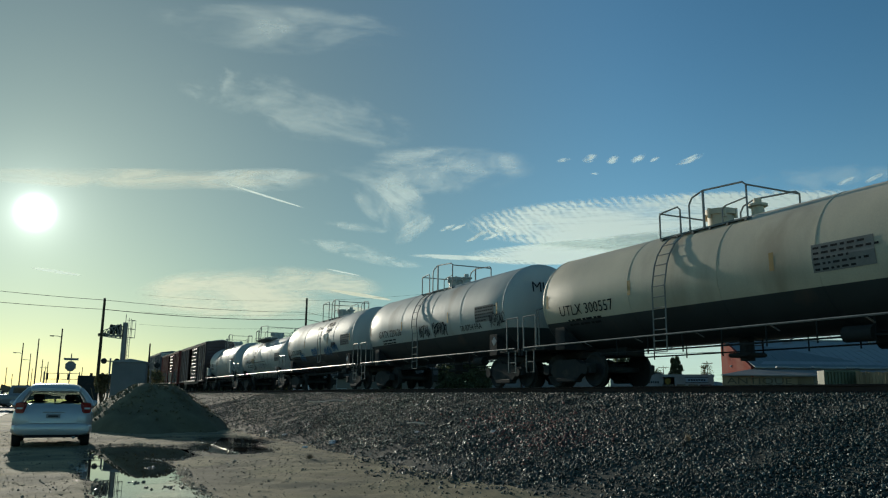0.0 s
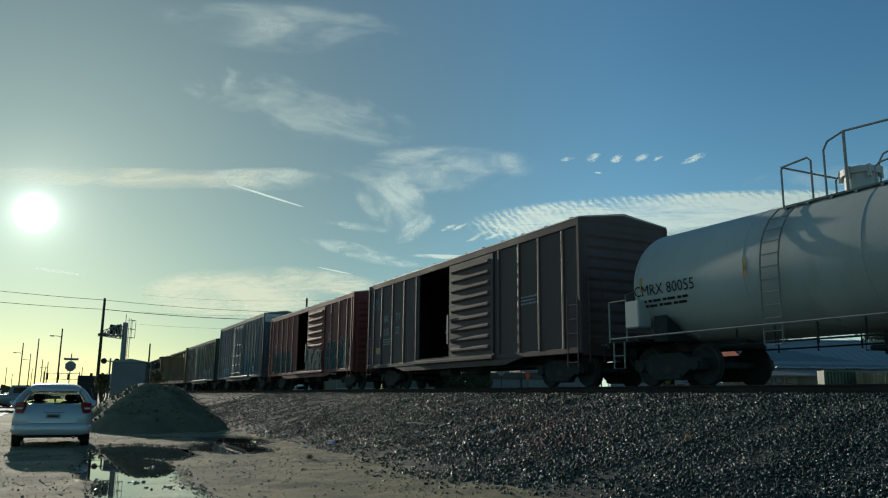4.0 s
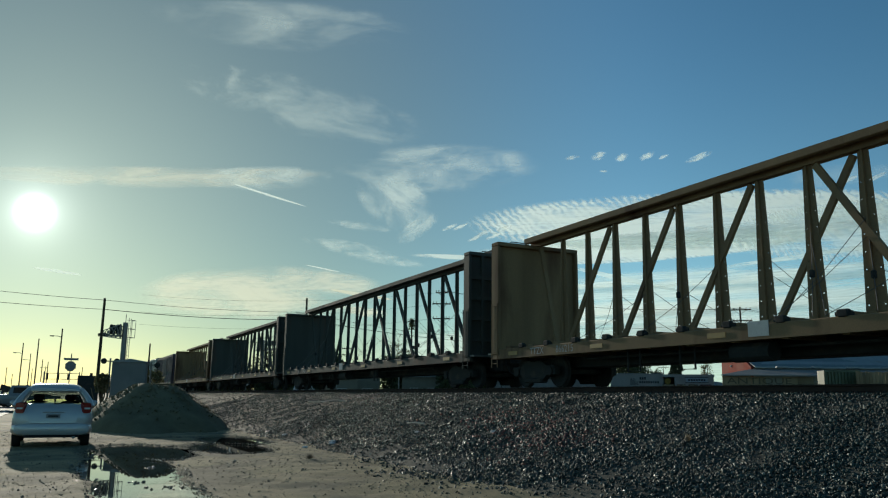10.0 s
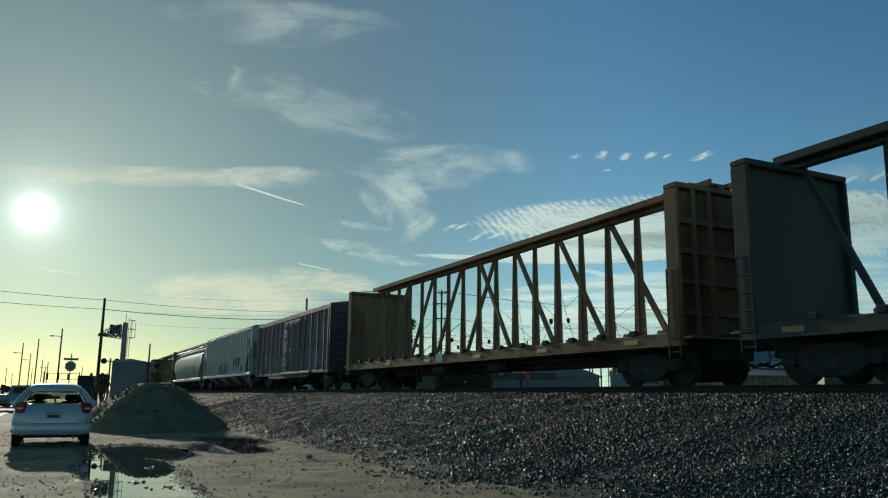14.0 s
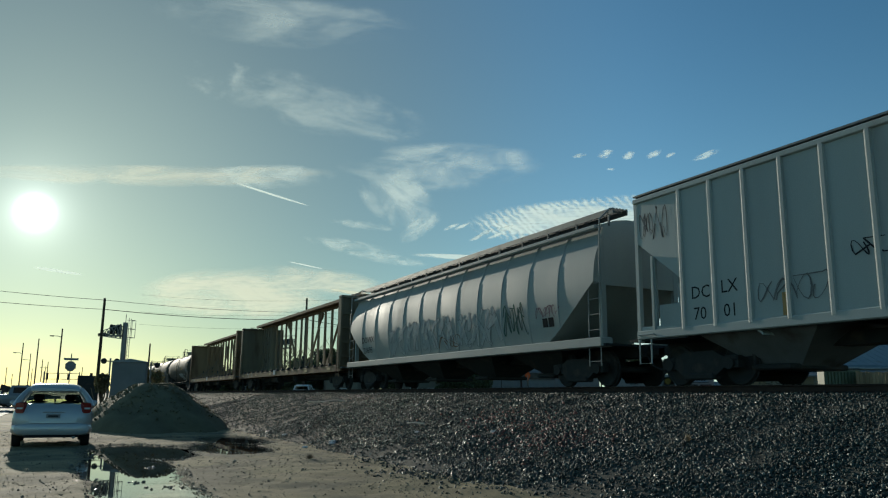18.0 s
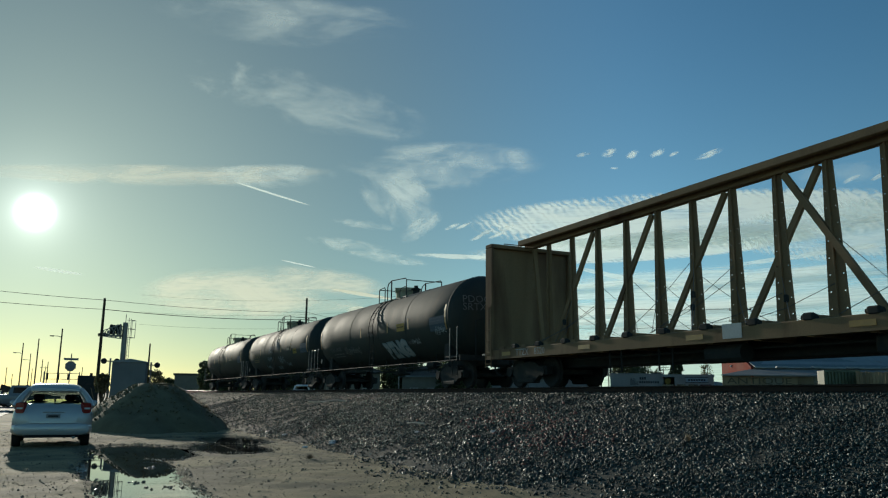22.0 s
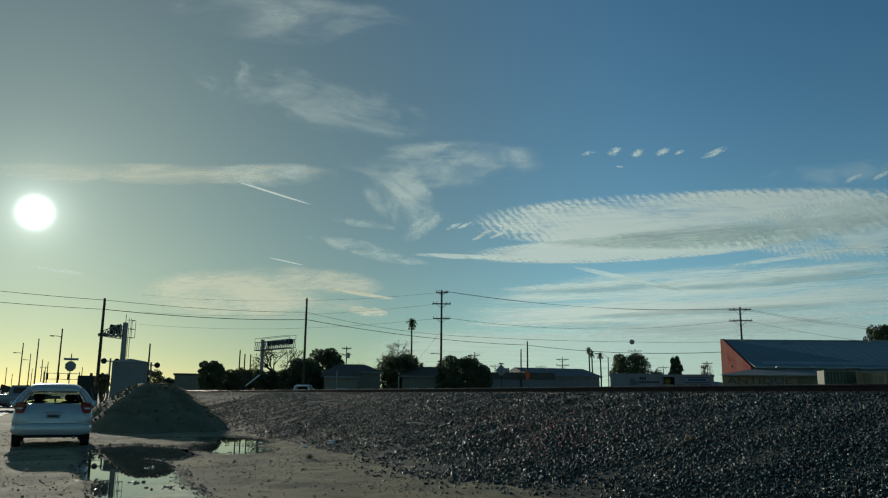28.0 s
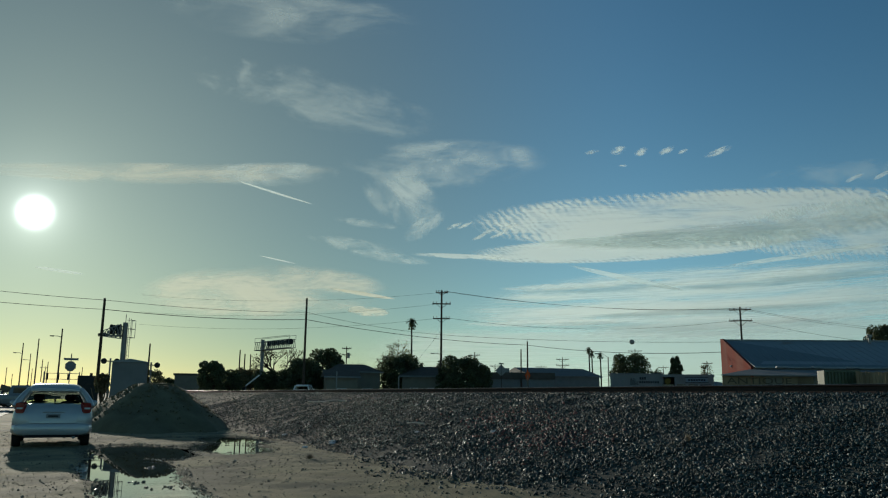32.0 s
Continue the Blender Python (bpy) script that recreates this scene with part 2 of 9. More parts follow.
    def mesh(self, name, *mats, smooth=False):
        me = bpy.data.meshes.new(name)
        me.from_pydata(self.v, [], self.f)
        for m in mats:
            me.materials.append(m)
        if len(mats) > 1:
            me.polygons.foreach_set("material_index", self.k)
        bm = bmesh.new()
        bm.from_mesh(me)
        bmesh.ops.recalc_face_normals(bm, faces=bm.faces)
        bm.to_mesh(me)
        bm.free()
        if smooth:
            me.polygons.foreach_set("use_smooth", [True] * len(me.polygons))
            me.set_sharp_from_angle(angle=radians(38))
        return me


def part(name, form, material, parent, label="", smooth=False, at=None):
    """Links a form (or a ready mesh) as one mesh object under a thing or a part."""
    if isinstance(form, Form):
        mats = material if isinstance(material, (tuple, list)) else (material,)
        form = form.mesh(name, *mats, smooth=smooth)
    ob = new(name, form)
    ob.parent = parent
    if at is not None:
        ob.matrix_basis = at
    if label:
        tagged(ob, label)
    return ob


def thing(name, m, label, category, group="", kind=""):
    ob = new(name)
    ob.matrix_basis = m
    return tagged(ob, label, category, group, kind)


def solid(name, form, material, m, label, category="", group="", kind="", smooth=False):
    mats = material if isinstance(material, (tuple, list)) else (material,)
    ob = new(name, form.mesh(name, *mats, smooth=smooth))
    ob.matrix_basis = m
    return tagged(ob, label, category, group, kind)


LETTERS = {}


def letters(text, height, bold=0.0):
    """Flat outlines of a line of text: points (u, v) and faces."""
    key = (text, bold)
    if key not in LETTERS:
        cu = bpy.data.curves.new("text", "FONT")
        cu.body, cu.size, cu.resolution_u, cu.offset = text, 1.0, 2, bold
        tmp = bpy.data.objects.new("text", cu)
        me = bpy.data.meshes.new_from_object(tmp)
        LETTERS[key] = ([(p.co.x, p.co.y) for p in me.vertices], [tuple(q.vertices) for q in me.polygons])
        bpy.data.objects.remove(tmp)
        bpy.data.meshes.remove(me)
        bpy.data.curves.remove(cu)
    pts, faces = LETTERS[key]
    k = height / 0.72
    return [(u * k, v * k) for u, v in pts], faces


def write(text, height, put, material, parent, squeeze=1.0):
    pts, faces = letters(text, height)
    return part("lettering", Form().add([put(u * squeeze, v) for u, v in pts], faces), material, parent)


def strokes(put, material, parent, name, width, height, count, thick, seed, label=""):
    """Looping sprayed strokes over a field of the given size."""
    rng = random.Random(seed)
    f = Form()
    line = []
    for i in range(count):
        cx = width * (i + 0.5) / count
        a0, w0 = rng.uniform(0, 6.28), rng.choice((1, 1, 2, 1.5))
        ax, az = width / count * rng.uniform(0.4, 0.75), height * rng.uniform(0.3, 0.5)
        ph = rng.uniform(0, 6.28)
        for j in range(12):
            q = a0 + 5.2 * j / 11
            line.append((cx + ax * math.sin(q), height / 2 + az * math.sin(w0 * q + ph), i))
    n = len(line)
    vs = []
    for j, (u, v, i) in enumerate(line):
        p, q = line[max(j - 1, 0)], line[min(j + 1, n - 1)]
        du, dv = q[0] - p[0], q[1] - p[1]
        d = math.hypot(du, dv) or 1
        t = thick * (0.8 + 0.4 * math.sin(j * 0.7))
        vs += [put(u - dv / d * t / 2, v + du / d * t / 2, i), put(u + dv / d * t / 2, v - du / d * t / 2, i)]
    f.add(vs, [(2 * j, 2 * j + 1, 2 * j + 3, 2 * j + 2) for j in range(n - 1)])
    return part(name, f, material, parent, label)


def bubble(put, fill, edge, parent, width, height, count, seed, label="", ink=0.05):
    """A row of swollen sprayed letter shapes: dark surround, fill and inner lines."""
    rng = random.Random(seed)
    for i in range(count):
        letter = Form()
        cu, cv = width * (i + 0.5) / count, height / 2 + rng.uniform(-0.06, 0.06) * height
        ru, rv = width / count * 0.60, height * rng.uniform(0.42, 0.5)
        ph, lobes = rng.uniform(0, 6.28), rng.choice((2, 3, 3, 4))
        shape = []
        for j in range(22):
            q = 2 * math.pi * j / 22
            r = 0.84 + 0.2 * math.sin(lobes * q + ph) + rng.uniform(-0.16, 0.16)
            box = 1 / max(abs(math.cos(q)), abs(math.sin(q))) ** 0.45
            shape.append((ru * r * box * math.cos(q) * 0.9, rv * r * box * math.sin(q) * 0.9))
        grow = 1 + ink * 1.1 / max(ru, rv)
        z = 2 * (i % 2)
        letter.add([put(cu, cv, z)] + [put(cu + u, cv + v, z) for u, v in shape], [(0, j + 1, (j + 1) % 22 + 1) for j in range(22)])
        letter.add([put(cu + u * k, cv + v * k, z + 1) for u, v in shape for k in (1 / grow, grow)], [(2 * j, 2 * j + 1, (2 * j + 3) % 44, (2 * j + 2) % 44) for j in range(22)], 1)
        for _ in range(rng.randint(4, 6)):
            a, w0 = rng.uniform(0, 6.28), rng.uniform(1.0, 2.4)
            c0, c1, s0 = rng.uniform(-0.45, 0.45) * ru, rng.uniform(-0.4, 0.4) * rv, rng.uniform(0.2, 0.5)
            row = []
            for j in range(9):
                q = a + w0 * j / 8
                for k in (1 - ink / rv * 0.7, 1 + ink / rv * 0.7):
                    row.append(put(cu + c0 + s0 * ru * k * math.cos(q), cv + c1 + s0 * rv * k * math.sin(q) * 1.3, 5))
            letter.add(row, [(2 * j, 2 * j + 2, 2 * j + 3, 2 * j + 1) for j in range(8)], 1)
        part("graffiti", letter, (fill, edge), parent, label)


def wild(put, fill, edge, parent, width, height, count, seed, label="", ink=0.03):
    """A run of interlocking angular sprayed letter shapes: each of bent bars with sharp ends and a thin pale outline."""
    rng = random.Random(seed)
    cell = width / count
    for i in range(count):
        letter = Form()
        u0 = cell * i - 0.12 * cell
        bars = []
        for k in range(rng.randint(3, 4)):
            a = (u0 + rng.uniform(0.0, 0.55) * cell, rng.choice((0.0, 0.08, 0.45)) * height)
            b = (u0 + rng.uniform(0.5, 1.35) * cell, rng.choice((0.55, 0.8, 0.95, 1.0)) * height)
            if rng.random() < 0.35:
                a, b = (a[0], b[1]), (b[0], a[1])
            mid = ((a[0] + b[0]) / 2 + rng.uniform(-0.25, 0.25) * cell, (a[1] + b[1]) / 2 + rng.uniform(-0.15, 0.15) * height)
            bars.append((a, mid, b, cell * rng.uniform(0.12, 0.2)))
        for grow, k, deep in ((ink, 1, 0), (0.0, 0, 1)):
            for level, (a, m, b, w) in enumerate(bars):
                row = []
                for j, (p, w1) in enumerate(((a, w * 0.45), (m, w), (b, w * 0.6))):
                    du, dv = b[0] - a[0], b[1] - a[1]
                    d = math.hypot(du, dv) or 1
                    e = (-(grow), 0, grow)[j]
                    nu, nv = -dv / d * (w1 + grow), du / d * (w1 + grow)
                    pu, pv = p[0] + du / d * e, p[1] + dv / d * e
                    row += [put(pu + nu, pv + nv, deep + 2 * (i % 2) + 0.15 * level), put(pu - nu, pv - nv, deep + 2 * (i % 2) + 0.15 * level)]
                letter.add(row, [(0, 1, 3, 2), (2, 3, 5, 4)], k)
        part("graffiti", letter, (fill, edge), parent, label)


def tag(put, text, height, wide, material, parent, seed, label="", bold=0.0, slant=0.15):
    """A hand-sprayed word: each letter turned, stretched and set a little differently."""
    rng = random.Random(seed)
    f = Form()
    cell = wide / len(text)
    for i, ch in enumerate(text):
        pts, faces = letters(ch, height, bold)
        u0, u1 = min(u for u, v in pts), max(u for u, v in pts)
        k, tall, turn, up = cell * rng.uniform(0.95, 1.2) / (u1 - u0), rng.uniform(0.85, 1.2), rng.uniform(-0.2, 0.2), rng.uniform(-0.12, 0.12) * height
        f.add([put(cell * i + (u - u0) * k + (slant - turn) * v, v * tall + turn * (u - u0) + up, i) for u, v in pts], faces)
    return part("graffiti", f, material, parent, label)


def scrawl(put, material, parent, width, height, count, thick, seed, label=""):
    """One quick sprayed line of overlapping peaks and loops, leaning forward, with thin ends."""
    rng = random.Random(seed)
    f = Form()
    for turn, many in enumerate((count + 1, count + 3)):
        cell = width / many
        knots = [(0.0, height * rng.uniform(0.2, 0.9))]
        for i in range(many):
            u = cell * (i + 0.5)
            knots.append((u + cell * rng.uniform(-0.75, 0.1), height * rng.uniform(0.6, 1.15)))
            if rng.random() < 0.5:
                knots.append((u + cell * rng.uniform(0.4, 1.0), height * rng.uniform(0.45, 0.8)))
            knots.append((u + cell * rng.uniform(-0.5, 0.5), height * rng.uniform(-0.15, 0.35)))
            if rng.random() < 0.4:
                knots.append((u + cell * rng.uniform(-0.9, -0.2), height * rng.uniform(0.3, 0.6)))
        knots.append((width * 1.05, height * rng.uniform(-0.1, 0.5)))
        line = []
        ends = [knots[0]] + knots + [knots[-1]]
        for a, b, c, d in zip(ends, ends[1:], ends[2:], ends[3:]):
            for j in range(6):
                q = j / 6
                line.append(tuple(b[k] + 0.5 * q * (c[k] - a[k] + q * (2 * a[k] - 5 * b[k] + 4 * c[k] - d[k] + q * (3 * (b[k] - c[k]) + d[k] - a[k]))) for k in (0, 1)))
        n = len(line)
        vs = []
        for j, (u, v) in enumerate(line):
            p, q = line[max(j - 1, 0)], line[min(j + 1, n - 1)]
            du, dv = q[0] - p[0], q[1] - p[1]
            d = math.hypot(du, dv) or 1
            t = thick * (1.0, 0.6)[turn] * (0.4 if j in (0, n - 1) else 0.85 + 0.4 * math.sin(j * 0.45))
            for e in (-1, 1):
                uu, vv = u - e * dv / d * t / 2, v + e * du / d * t / 2
                vs.append(put(uu + 0.2 * vv, vv, 2 * ((j // 9) % 3) + turn))
        f.add(vs, [(2 * j, 2 * j + 1, 2 * j + 3, 2 * j + 2) for j in range(n - 1)])
    return part("graffiti", f, material, parent, label)


def dots(put, material, parent, name, width, height, count, seed, label=""):
    """Sprayed round spots over a field of the given size."""
    rng = random.Random(seed)
    f = Form()
    for i in range(count):
        u, v, r = rng.uniform(0.1, width - 0.1), rng.uniform(0.1, height - 0.05), rng.uniform(0.03, 0.075)
        f.add([put(u + r * math.cos(q), v + r * math.sin(q), i) for q in (math.pi * j / 4 for j in range(8))], [tuple(range(8))])
    return part(name, f, material, parent, label)


def patchwork(put, material, parent, name, width, height, count, seed, label=""):
    """One filled, jagged sprayed shape with letter-like lobes."""
    rng = random.Random(seed)
    f = Form()
    vs = []
    n = count * 6
    for j in range(n + 1):
        k = abs(math.sin(math.pi * j / 6))
        lo = height * (0.04 * rng.random() + 0.05 * (1 - k))
        hi = height * (0.62 + 0.3 * k + 0.12 * rng.random()) * (0.6 if j in (0, n) else 1)
        vs += [put(width * j / n + rng.uniform(-0.03, 0.03), lo, 0), put(width * j / n + rng.uniform(-0.03, 0.03), hi, 0)]
    f.add(vs, [(2 * j, 2 * j + 2, 2 * j + 3, 2 * j + 1) for j in range(n)])
    return part(name, f, material, parent, label)


# ---- running gear, shared by all cars ----
SPEED, GAIN = 15.198, 0.0236
MOVERS = []


def travel(t):
    """How far the train has come at t seconds, from its place at 14 s."""
    return SPEED * (t - 14) + GAIN * (t - 14) ** 2


SHARED = {}


def gear_meshes():
    if SHARED:
        return SHARED
    w = Form()
    rings = []
    for x, r in ((-0.07, 0.20), (-0.07, 0.44), (-0.045, 0.485), (-0.02, 0.485), (-0.015, 0.457), (0.055, 0.447), (0.065, 0.40), (0.03, 0.36), (0.02, 0.20), (0.06, 0.12), (0.06, 0.02)):
        rings.append([(x, r * math.cos(2 * math.pi * j / 28), r * math.sin(2 * math.pi * j / 28)) for j in range(28)])
    w.loft(rings)
    SHARED["wheel"] = w.mesh("wheel", m_wheel, smooth=True)
    SHARED["axle"] = Form().tube([(-1.05, 0, 0), (1.05, 0, 0)], 0.085, 10).mesh("axle", m_gear, smooth=True)
    s = Form()
    s.plate([(-1.12, 0.36), (-1.12, 0.56), (-0.72, 0.60), (-0.42, 0.74), (0.42, 0.74), (0.72, 0.60), (1.12, 0.56), (1.12, 0.36), (0.72, 0.36),
             (0.44, 0.18), (-0.44, 0.18), (-0.72, 0.36)], "x", -0.09, 0.09)
    s.box(-0.13, -0.45, 0.12, 0.13, 0.45, 0.26, 0.03)
    s.box(-0.12, -1.12, 0.50, 0.12, -0.70, 0.62, 0.03)
    s.box(-0.12, 0.70, 0.50, 0.12, 1.12, 0.62, 0.03)
    SHARED["side_frame"] = s.mesh("side_frame", m_gear)
    sp = Form()
    for y in (-0.17, 0.0, 0.17):
        sp.tube([(0, y, 0.26), (0, y, 0.55)], 0.075, 8)
    SHARED["spring_nest"] = sp.mesh("spring_nest", m_wheel)
    SHARED["bearing_cap"] = Form().tube([(-0.10, 0, 0), (0.02, 0, 0), (0.08, 0, 0)], 0.135, 12).mesh("bearing_cap", m_wheel, smooth=True)
    SHARED["truck"] = Form().box(-1.05, -0.2, 0.42, 1.05, 0.2, 0.68, 0.05).box(-0.35, -0.35, 0.66, 0.35, 0.35, 0.76, 0.04).mesh("truck", m_gear)
    c = Form().box(-0.11, 0, 0.78, 0.11, 0.62, 0.98, 0.03).box(-0.17, 0.55, 0.74, 0.17, 0.86, 1.02, 0.06).box(-0.28, -0.15, 0.72, 0.28, 0.05, 1.06, 0.03)
    SHARED["coupler"] = c.mesh("coupler", m_gear)
    h = Form().tube([(0.2, 0.05, 0.75), (0.22, 0.25, 0.52), (0.2, 0.55, 0.40), (0.12, 0.85, 0.48)], 0.03, 7)
    SHARED["air_hose"] = h.mesh("air_hose", m_gear, smooth=True)
    return SHARED


def running_gear(car, y_front, y_back, half):
    g = gear_meshes()
    for y in (y_front, y_back):
        tr = part("truck", g["truck"], None, car, at=pose(0, y, 0))
        for s in (-1, 1):
            part("side_frame", g["side_frame"], None, tr, at=pose(s * 1.0, 0, 0))
            part("spring_nest", g["spring_nest"], None, tr, at=pose(s * 1.0, 0, 0))
            for d in (-0.89, 0.89):
                part("wheel", g["wheel"], None, tr, at=pose(s * 0.75, d, 0.457, 0, 0, 0 if s > 0 else 180))
                part("bearing_cap", g["bearing_cap"], None, tr, at=pose(s * 1.06, d, 0.457, 0, 0, 0 if s > 0 else 180))
        for d in (-0.89, 0.89):
            part("axle", g["axle"], None, tr, at=pose(0, d, 0.457))
    for s in (-1, 1):
        part("coupler", g["coupler"], None, car, at=pose(0, s * (half - 0.1), 0, 0, 0, 0 if s > 0 else 180))
        part("air_hose", g["air_hose"], None, car, at=pose(0, s * (half - 0.1), 0, 0, 0, 0 if s > 0 else 180))


def start_car(name, label, s0, s1):
    """An empty at the rail between the car's ends s0 (leading) and s1, as they lie at 14 s."""
    mid = (s0 + s1) / 2
    car = thing(name, pose(TRACK_X, mid - travel(0), RAIL_Z), label, "freight car", "cars of the passing train")
    MOVERS.append((car, mid))
    return car, (s1 - s0) / 2, mid


def flat(x, y0, z0):
    """Puts drawings on the car's near side, read from outside."""
    return lambda u, v, i=0: (x - 0.004 - 0.0015 * (i % 6), y0 - u, z0 + v)


def ladder(car, x, y0, y1, z0, z1, step=0.38, r=0.016, name="ladder", mat=None):
    f = Form()
    f.tube([(x, y0, z0), (x, y0, z1)], r, 6).tube([(x, y1, z0), (x, y1, z1)], r, 6)
    z = z0 + 0.12
    while z < z1:
        f.tube([(x, y0, z), (x, y1, z)], r * 0.8, 5)
        z += step
    return part(name, f, mat or m_pipe, car)


# ---- tank cars ----
def tank_car(label, s0, s1, radius, zc, paint, band, rails, mark="", mark_mat=None, mark_h=0.32, wide=False, seed=1, dome=(0.3, 0.36), mark_y=0.75,
             reflectors=0, patch=False, mark_z=None, rungs=(-1.6, -1.1), strips=(), long_strips=(), panel=None, plates=(), rail_top=4.72, panel_y=-3.95, squeeze=1.0, guard=(0.70, 1.0, 0.72), ladder_z=None, dome_y=-1.15):
    car, half, mid = start_car("tank_car", label, s0 - 0.55, s1 + 0.55)
    rng = random.Random(seed)
    hs = half - 0.55
    rod = m_gear if patch else m_pipe
    # shell
    seg, depth = 48, radius * 0.42
    stations = [(-hs + depth * (1 - math.cos(q)), radius * math.sin(q)) for q in np.linspace(0.06, math.pi / 2, 9)]
    stations += [(y, radius) for y in np.linspace(-hs + depth, hs - depth, 9)[1:-1]]
    stations += [(hs - depth * (1 - math.cos(q)), radius * math.sin(q)) for q in np.linspace(math.pi / 2, 0.06, 9)]
    f = Form()
    f.loft([[(r * math.cos(2 * math.pi * j / seg), y, zc + r * math.sin(2 * math.pi * j / seg)) for j in range(seg)] for y, r in stations])
    mats = (paint, band)
    edge = zc - radius * math.sin(radians(26))

    def two_tone(name, form):
        """Cuts the form level at the paint line, dark below."""
        me = form.mesh(name, *mats, smooth=True)
        bm = bmesh.new()
        bm.from_mesh(me)
        bmesh.ops.bisect_plane(bm, geom=bm.verts[:] + bm.edges[:] + bm.faces[:], plane_co=(0, 0, edge), plane_no=(0, 0, 1))
        for q in bm.faces:
            q.material_index = 1 if q.calc_center_median().z < edge else 0
        bm.to_mesh(me)
        bm.free()
        return part(name, me, None, car)

    two_tone("shell", f)

    def wrap(y0, z0, lift=0.0):
        a0 = math.asin(max(-1, min(1, (z0 - zc) / radius)))

        def put(u, v, i=0):
            a = a0 + v / radius
            r = radius + 0.014 + lift + 0.0015 * (i % 6)
            return (-r * math.cos(a), y0 - u, zc + r * math.sin(a))
        return put

    # weld rings
    for y in (-hs + depth, -hs * 0.45, -hs * 0.08, hs * 0.36, hs - depth):
        ring = Form()
        ring.loft([[((radius + b) * math.cos(2 * math.pi * j / seg), y + a, zc + (radius + b) * math.sin(2 * math.pi * j / seg)) for j in range(seg)]
                   for a, b in ((-0.025, -0.01), (-0.02, 0.008), (0.02, 0.008), (0.025, -0.01))], cap=False)
        two_tone("weld_seam", ring)
    # underframe
    dark = m_gear
    for e in (-1, 1):
        part("stub_sill", Form().box(-0.32, e * (half - 0.1), 0.80, 0.32, e * (half - 3.4), 1.08, 0.03), dark, car)
    for s in (-1, 1):
        y = s * (hs - 1.35)
        sad = Form()
        ww = 1.12 if patch else 1.38
        sad.plate([(-ww, 1.0), (ww, 1.0), (ww, zc - radius * 0.55), (0.7, zc - radius * 0.93), (-0.7, zc - radius * 0.93), (-ww, zc - radius * 0.55)], "y", y - 0.22, y + 0.22)
        part("saddle", sad, dark, car)
        part("end_platform", Form().box(-1.5, s * (half - 0.15), 1.02, 1.5, s * (half - 1.3), 1.10, 0.02).box(-1.52, s * (half - 0.1), 0.92, 1.52, s * (half - 0.18), 1.12), m_gear, car)
        for x in (-1.5, 1.5):
            g = Form()
            for d in (0.2, 0.85):
                yy = s * (half - d)
                g.tube([(x, yy, 1.05), (x, yy, 2.05)], 0.02, 6)
            g.tube([(x, s * (half - 0.2), 2.05), (x, s * (half - 0.85), 2.05)], 0.02, 6)
            if patch:
                for d in ((0.39, 0.94) if s < 0 else (0.25, 0.8)):
                    yy = s * (half - d)
                    part("grab_post", Form().tube([(x, yy, 0.94), (x, yy, 2.05), (x * 0.99, yy, 2.08)], 0.016, 6), m_pipe, car)
            else:
                part("end_rail", g, rod, car)
            st = Form()
            y = s * (half - 0.55)
            st.tube([(x, y - 0.2, 1.05), (x, y - 0.2, 0.42), (x, y + 0.2, 0.42), (x, y + 0.2, 1.05)], 0.02, 6).tube([(x, y - 0.2, 0.72), (x, y + 0.2, 0.72)], 0.016, 5)
            part("step", st, rod, car)
        hand = Form().tube([(-0.9, s * (half - 0.12), 1.1), (-0.9, s * (half - 0.12), 2.3), (-0.3, s * (half - 0.12), 2.5), (0.3, s * (half - 0.12), 2.5)], 0.02, 6)
        part("end_grab_rail", hand, rod, car)
    # long handrails
    hz = 0.93 if patch else 1.13
    for x in (-1.55, 1.55):
        lr = Form().tube([(x, -half + 0.3, hz), (x, half - 0.3, hz)], 0.022, 6)
        for y in np.linspace(-half + 1.2, half - 1.2, 7):
            lr.tube([(x, y, hz), (x * 0.82, y, 1.02)], 0.016, 5)
        part("side_handrail", lr, rod, car)
    # walkway, hatch and guard rails on top
    yr = rails - mid
    top = zc + radius
    width = 1.25 if wide else 0.85
    length = 3.4 if wide else 3.1 if patch else 2.7
    yc = yr - length / 2
    deck_z = top - 0.02 if wide else top - 0.22
    deck = Form()
    for s in (-1, 1):
        x0, x1 = s * (0.42 if not wide else 0.5), s * width
        for q in range(6):
            xa = x0 + (x1 - x0) * q / 6
            deck.box(xa, yc - length / 2, deck_z, xa + (x1 - x0) / 8, yc + length / 2, deck_z + 0.04)
        for y in np.linspace(yc - length / 2 + 0.05, yc + length / 2 - 0.05, 6):
            deck.box(x0, y - 0.03, deck_z - 0.05, x1, y + 0.03, deck_z)
            deck.beam((x1 * 0.95, y, deck_z - 0.03), (s * 0.55, y, zc + radius * 0.86), 0.05, 0.05)
    part("walkway", deck, m_grating, car)
    hr = rail_top - deck_z if not wide else 0.9
    for s in (-1, 1):
        x = s * (width - 0.02)
        y0, y1 = yc + length / 2, yc - length / 2
        h = deck_z + guard[2] * hr
        a = Form()
        a.tube([(x, y0, deck_z), (x, y0, h - 0.05), (x, y0 - 0.06, h), (x, y0 - guard[0] + 0.08, h + 0.04), (x, y0 - guard[0], h - 0.04), (x, y0 - guard[0], deck_z)], 0.022, 6)
        part("guard_rail", a, rod, car)
        b = Form()
        t = deck_z + hr
        g = y0 - guard[1]
        b.tube([(x, g, deck_z), (x, g, t - 0.25), (x, g - 0.1, t - 0.1), (x, g - 0.45, t), (x, y1 + 0.1, t - 0.08), (x, y1, t - 0.16), (x, y1, deck_z)], 0.022, 6)
        b.tube([(x, g - 0.45, t), (x, g - 0.45, deck_z)], 0.03, 6)
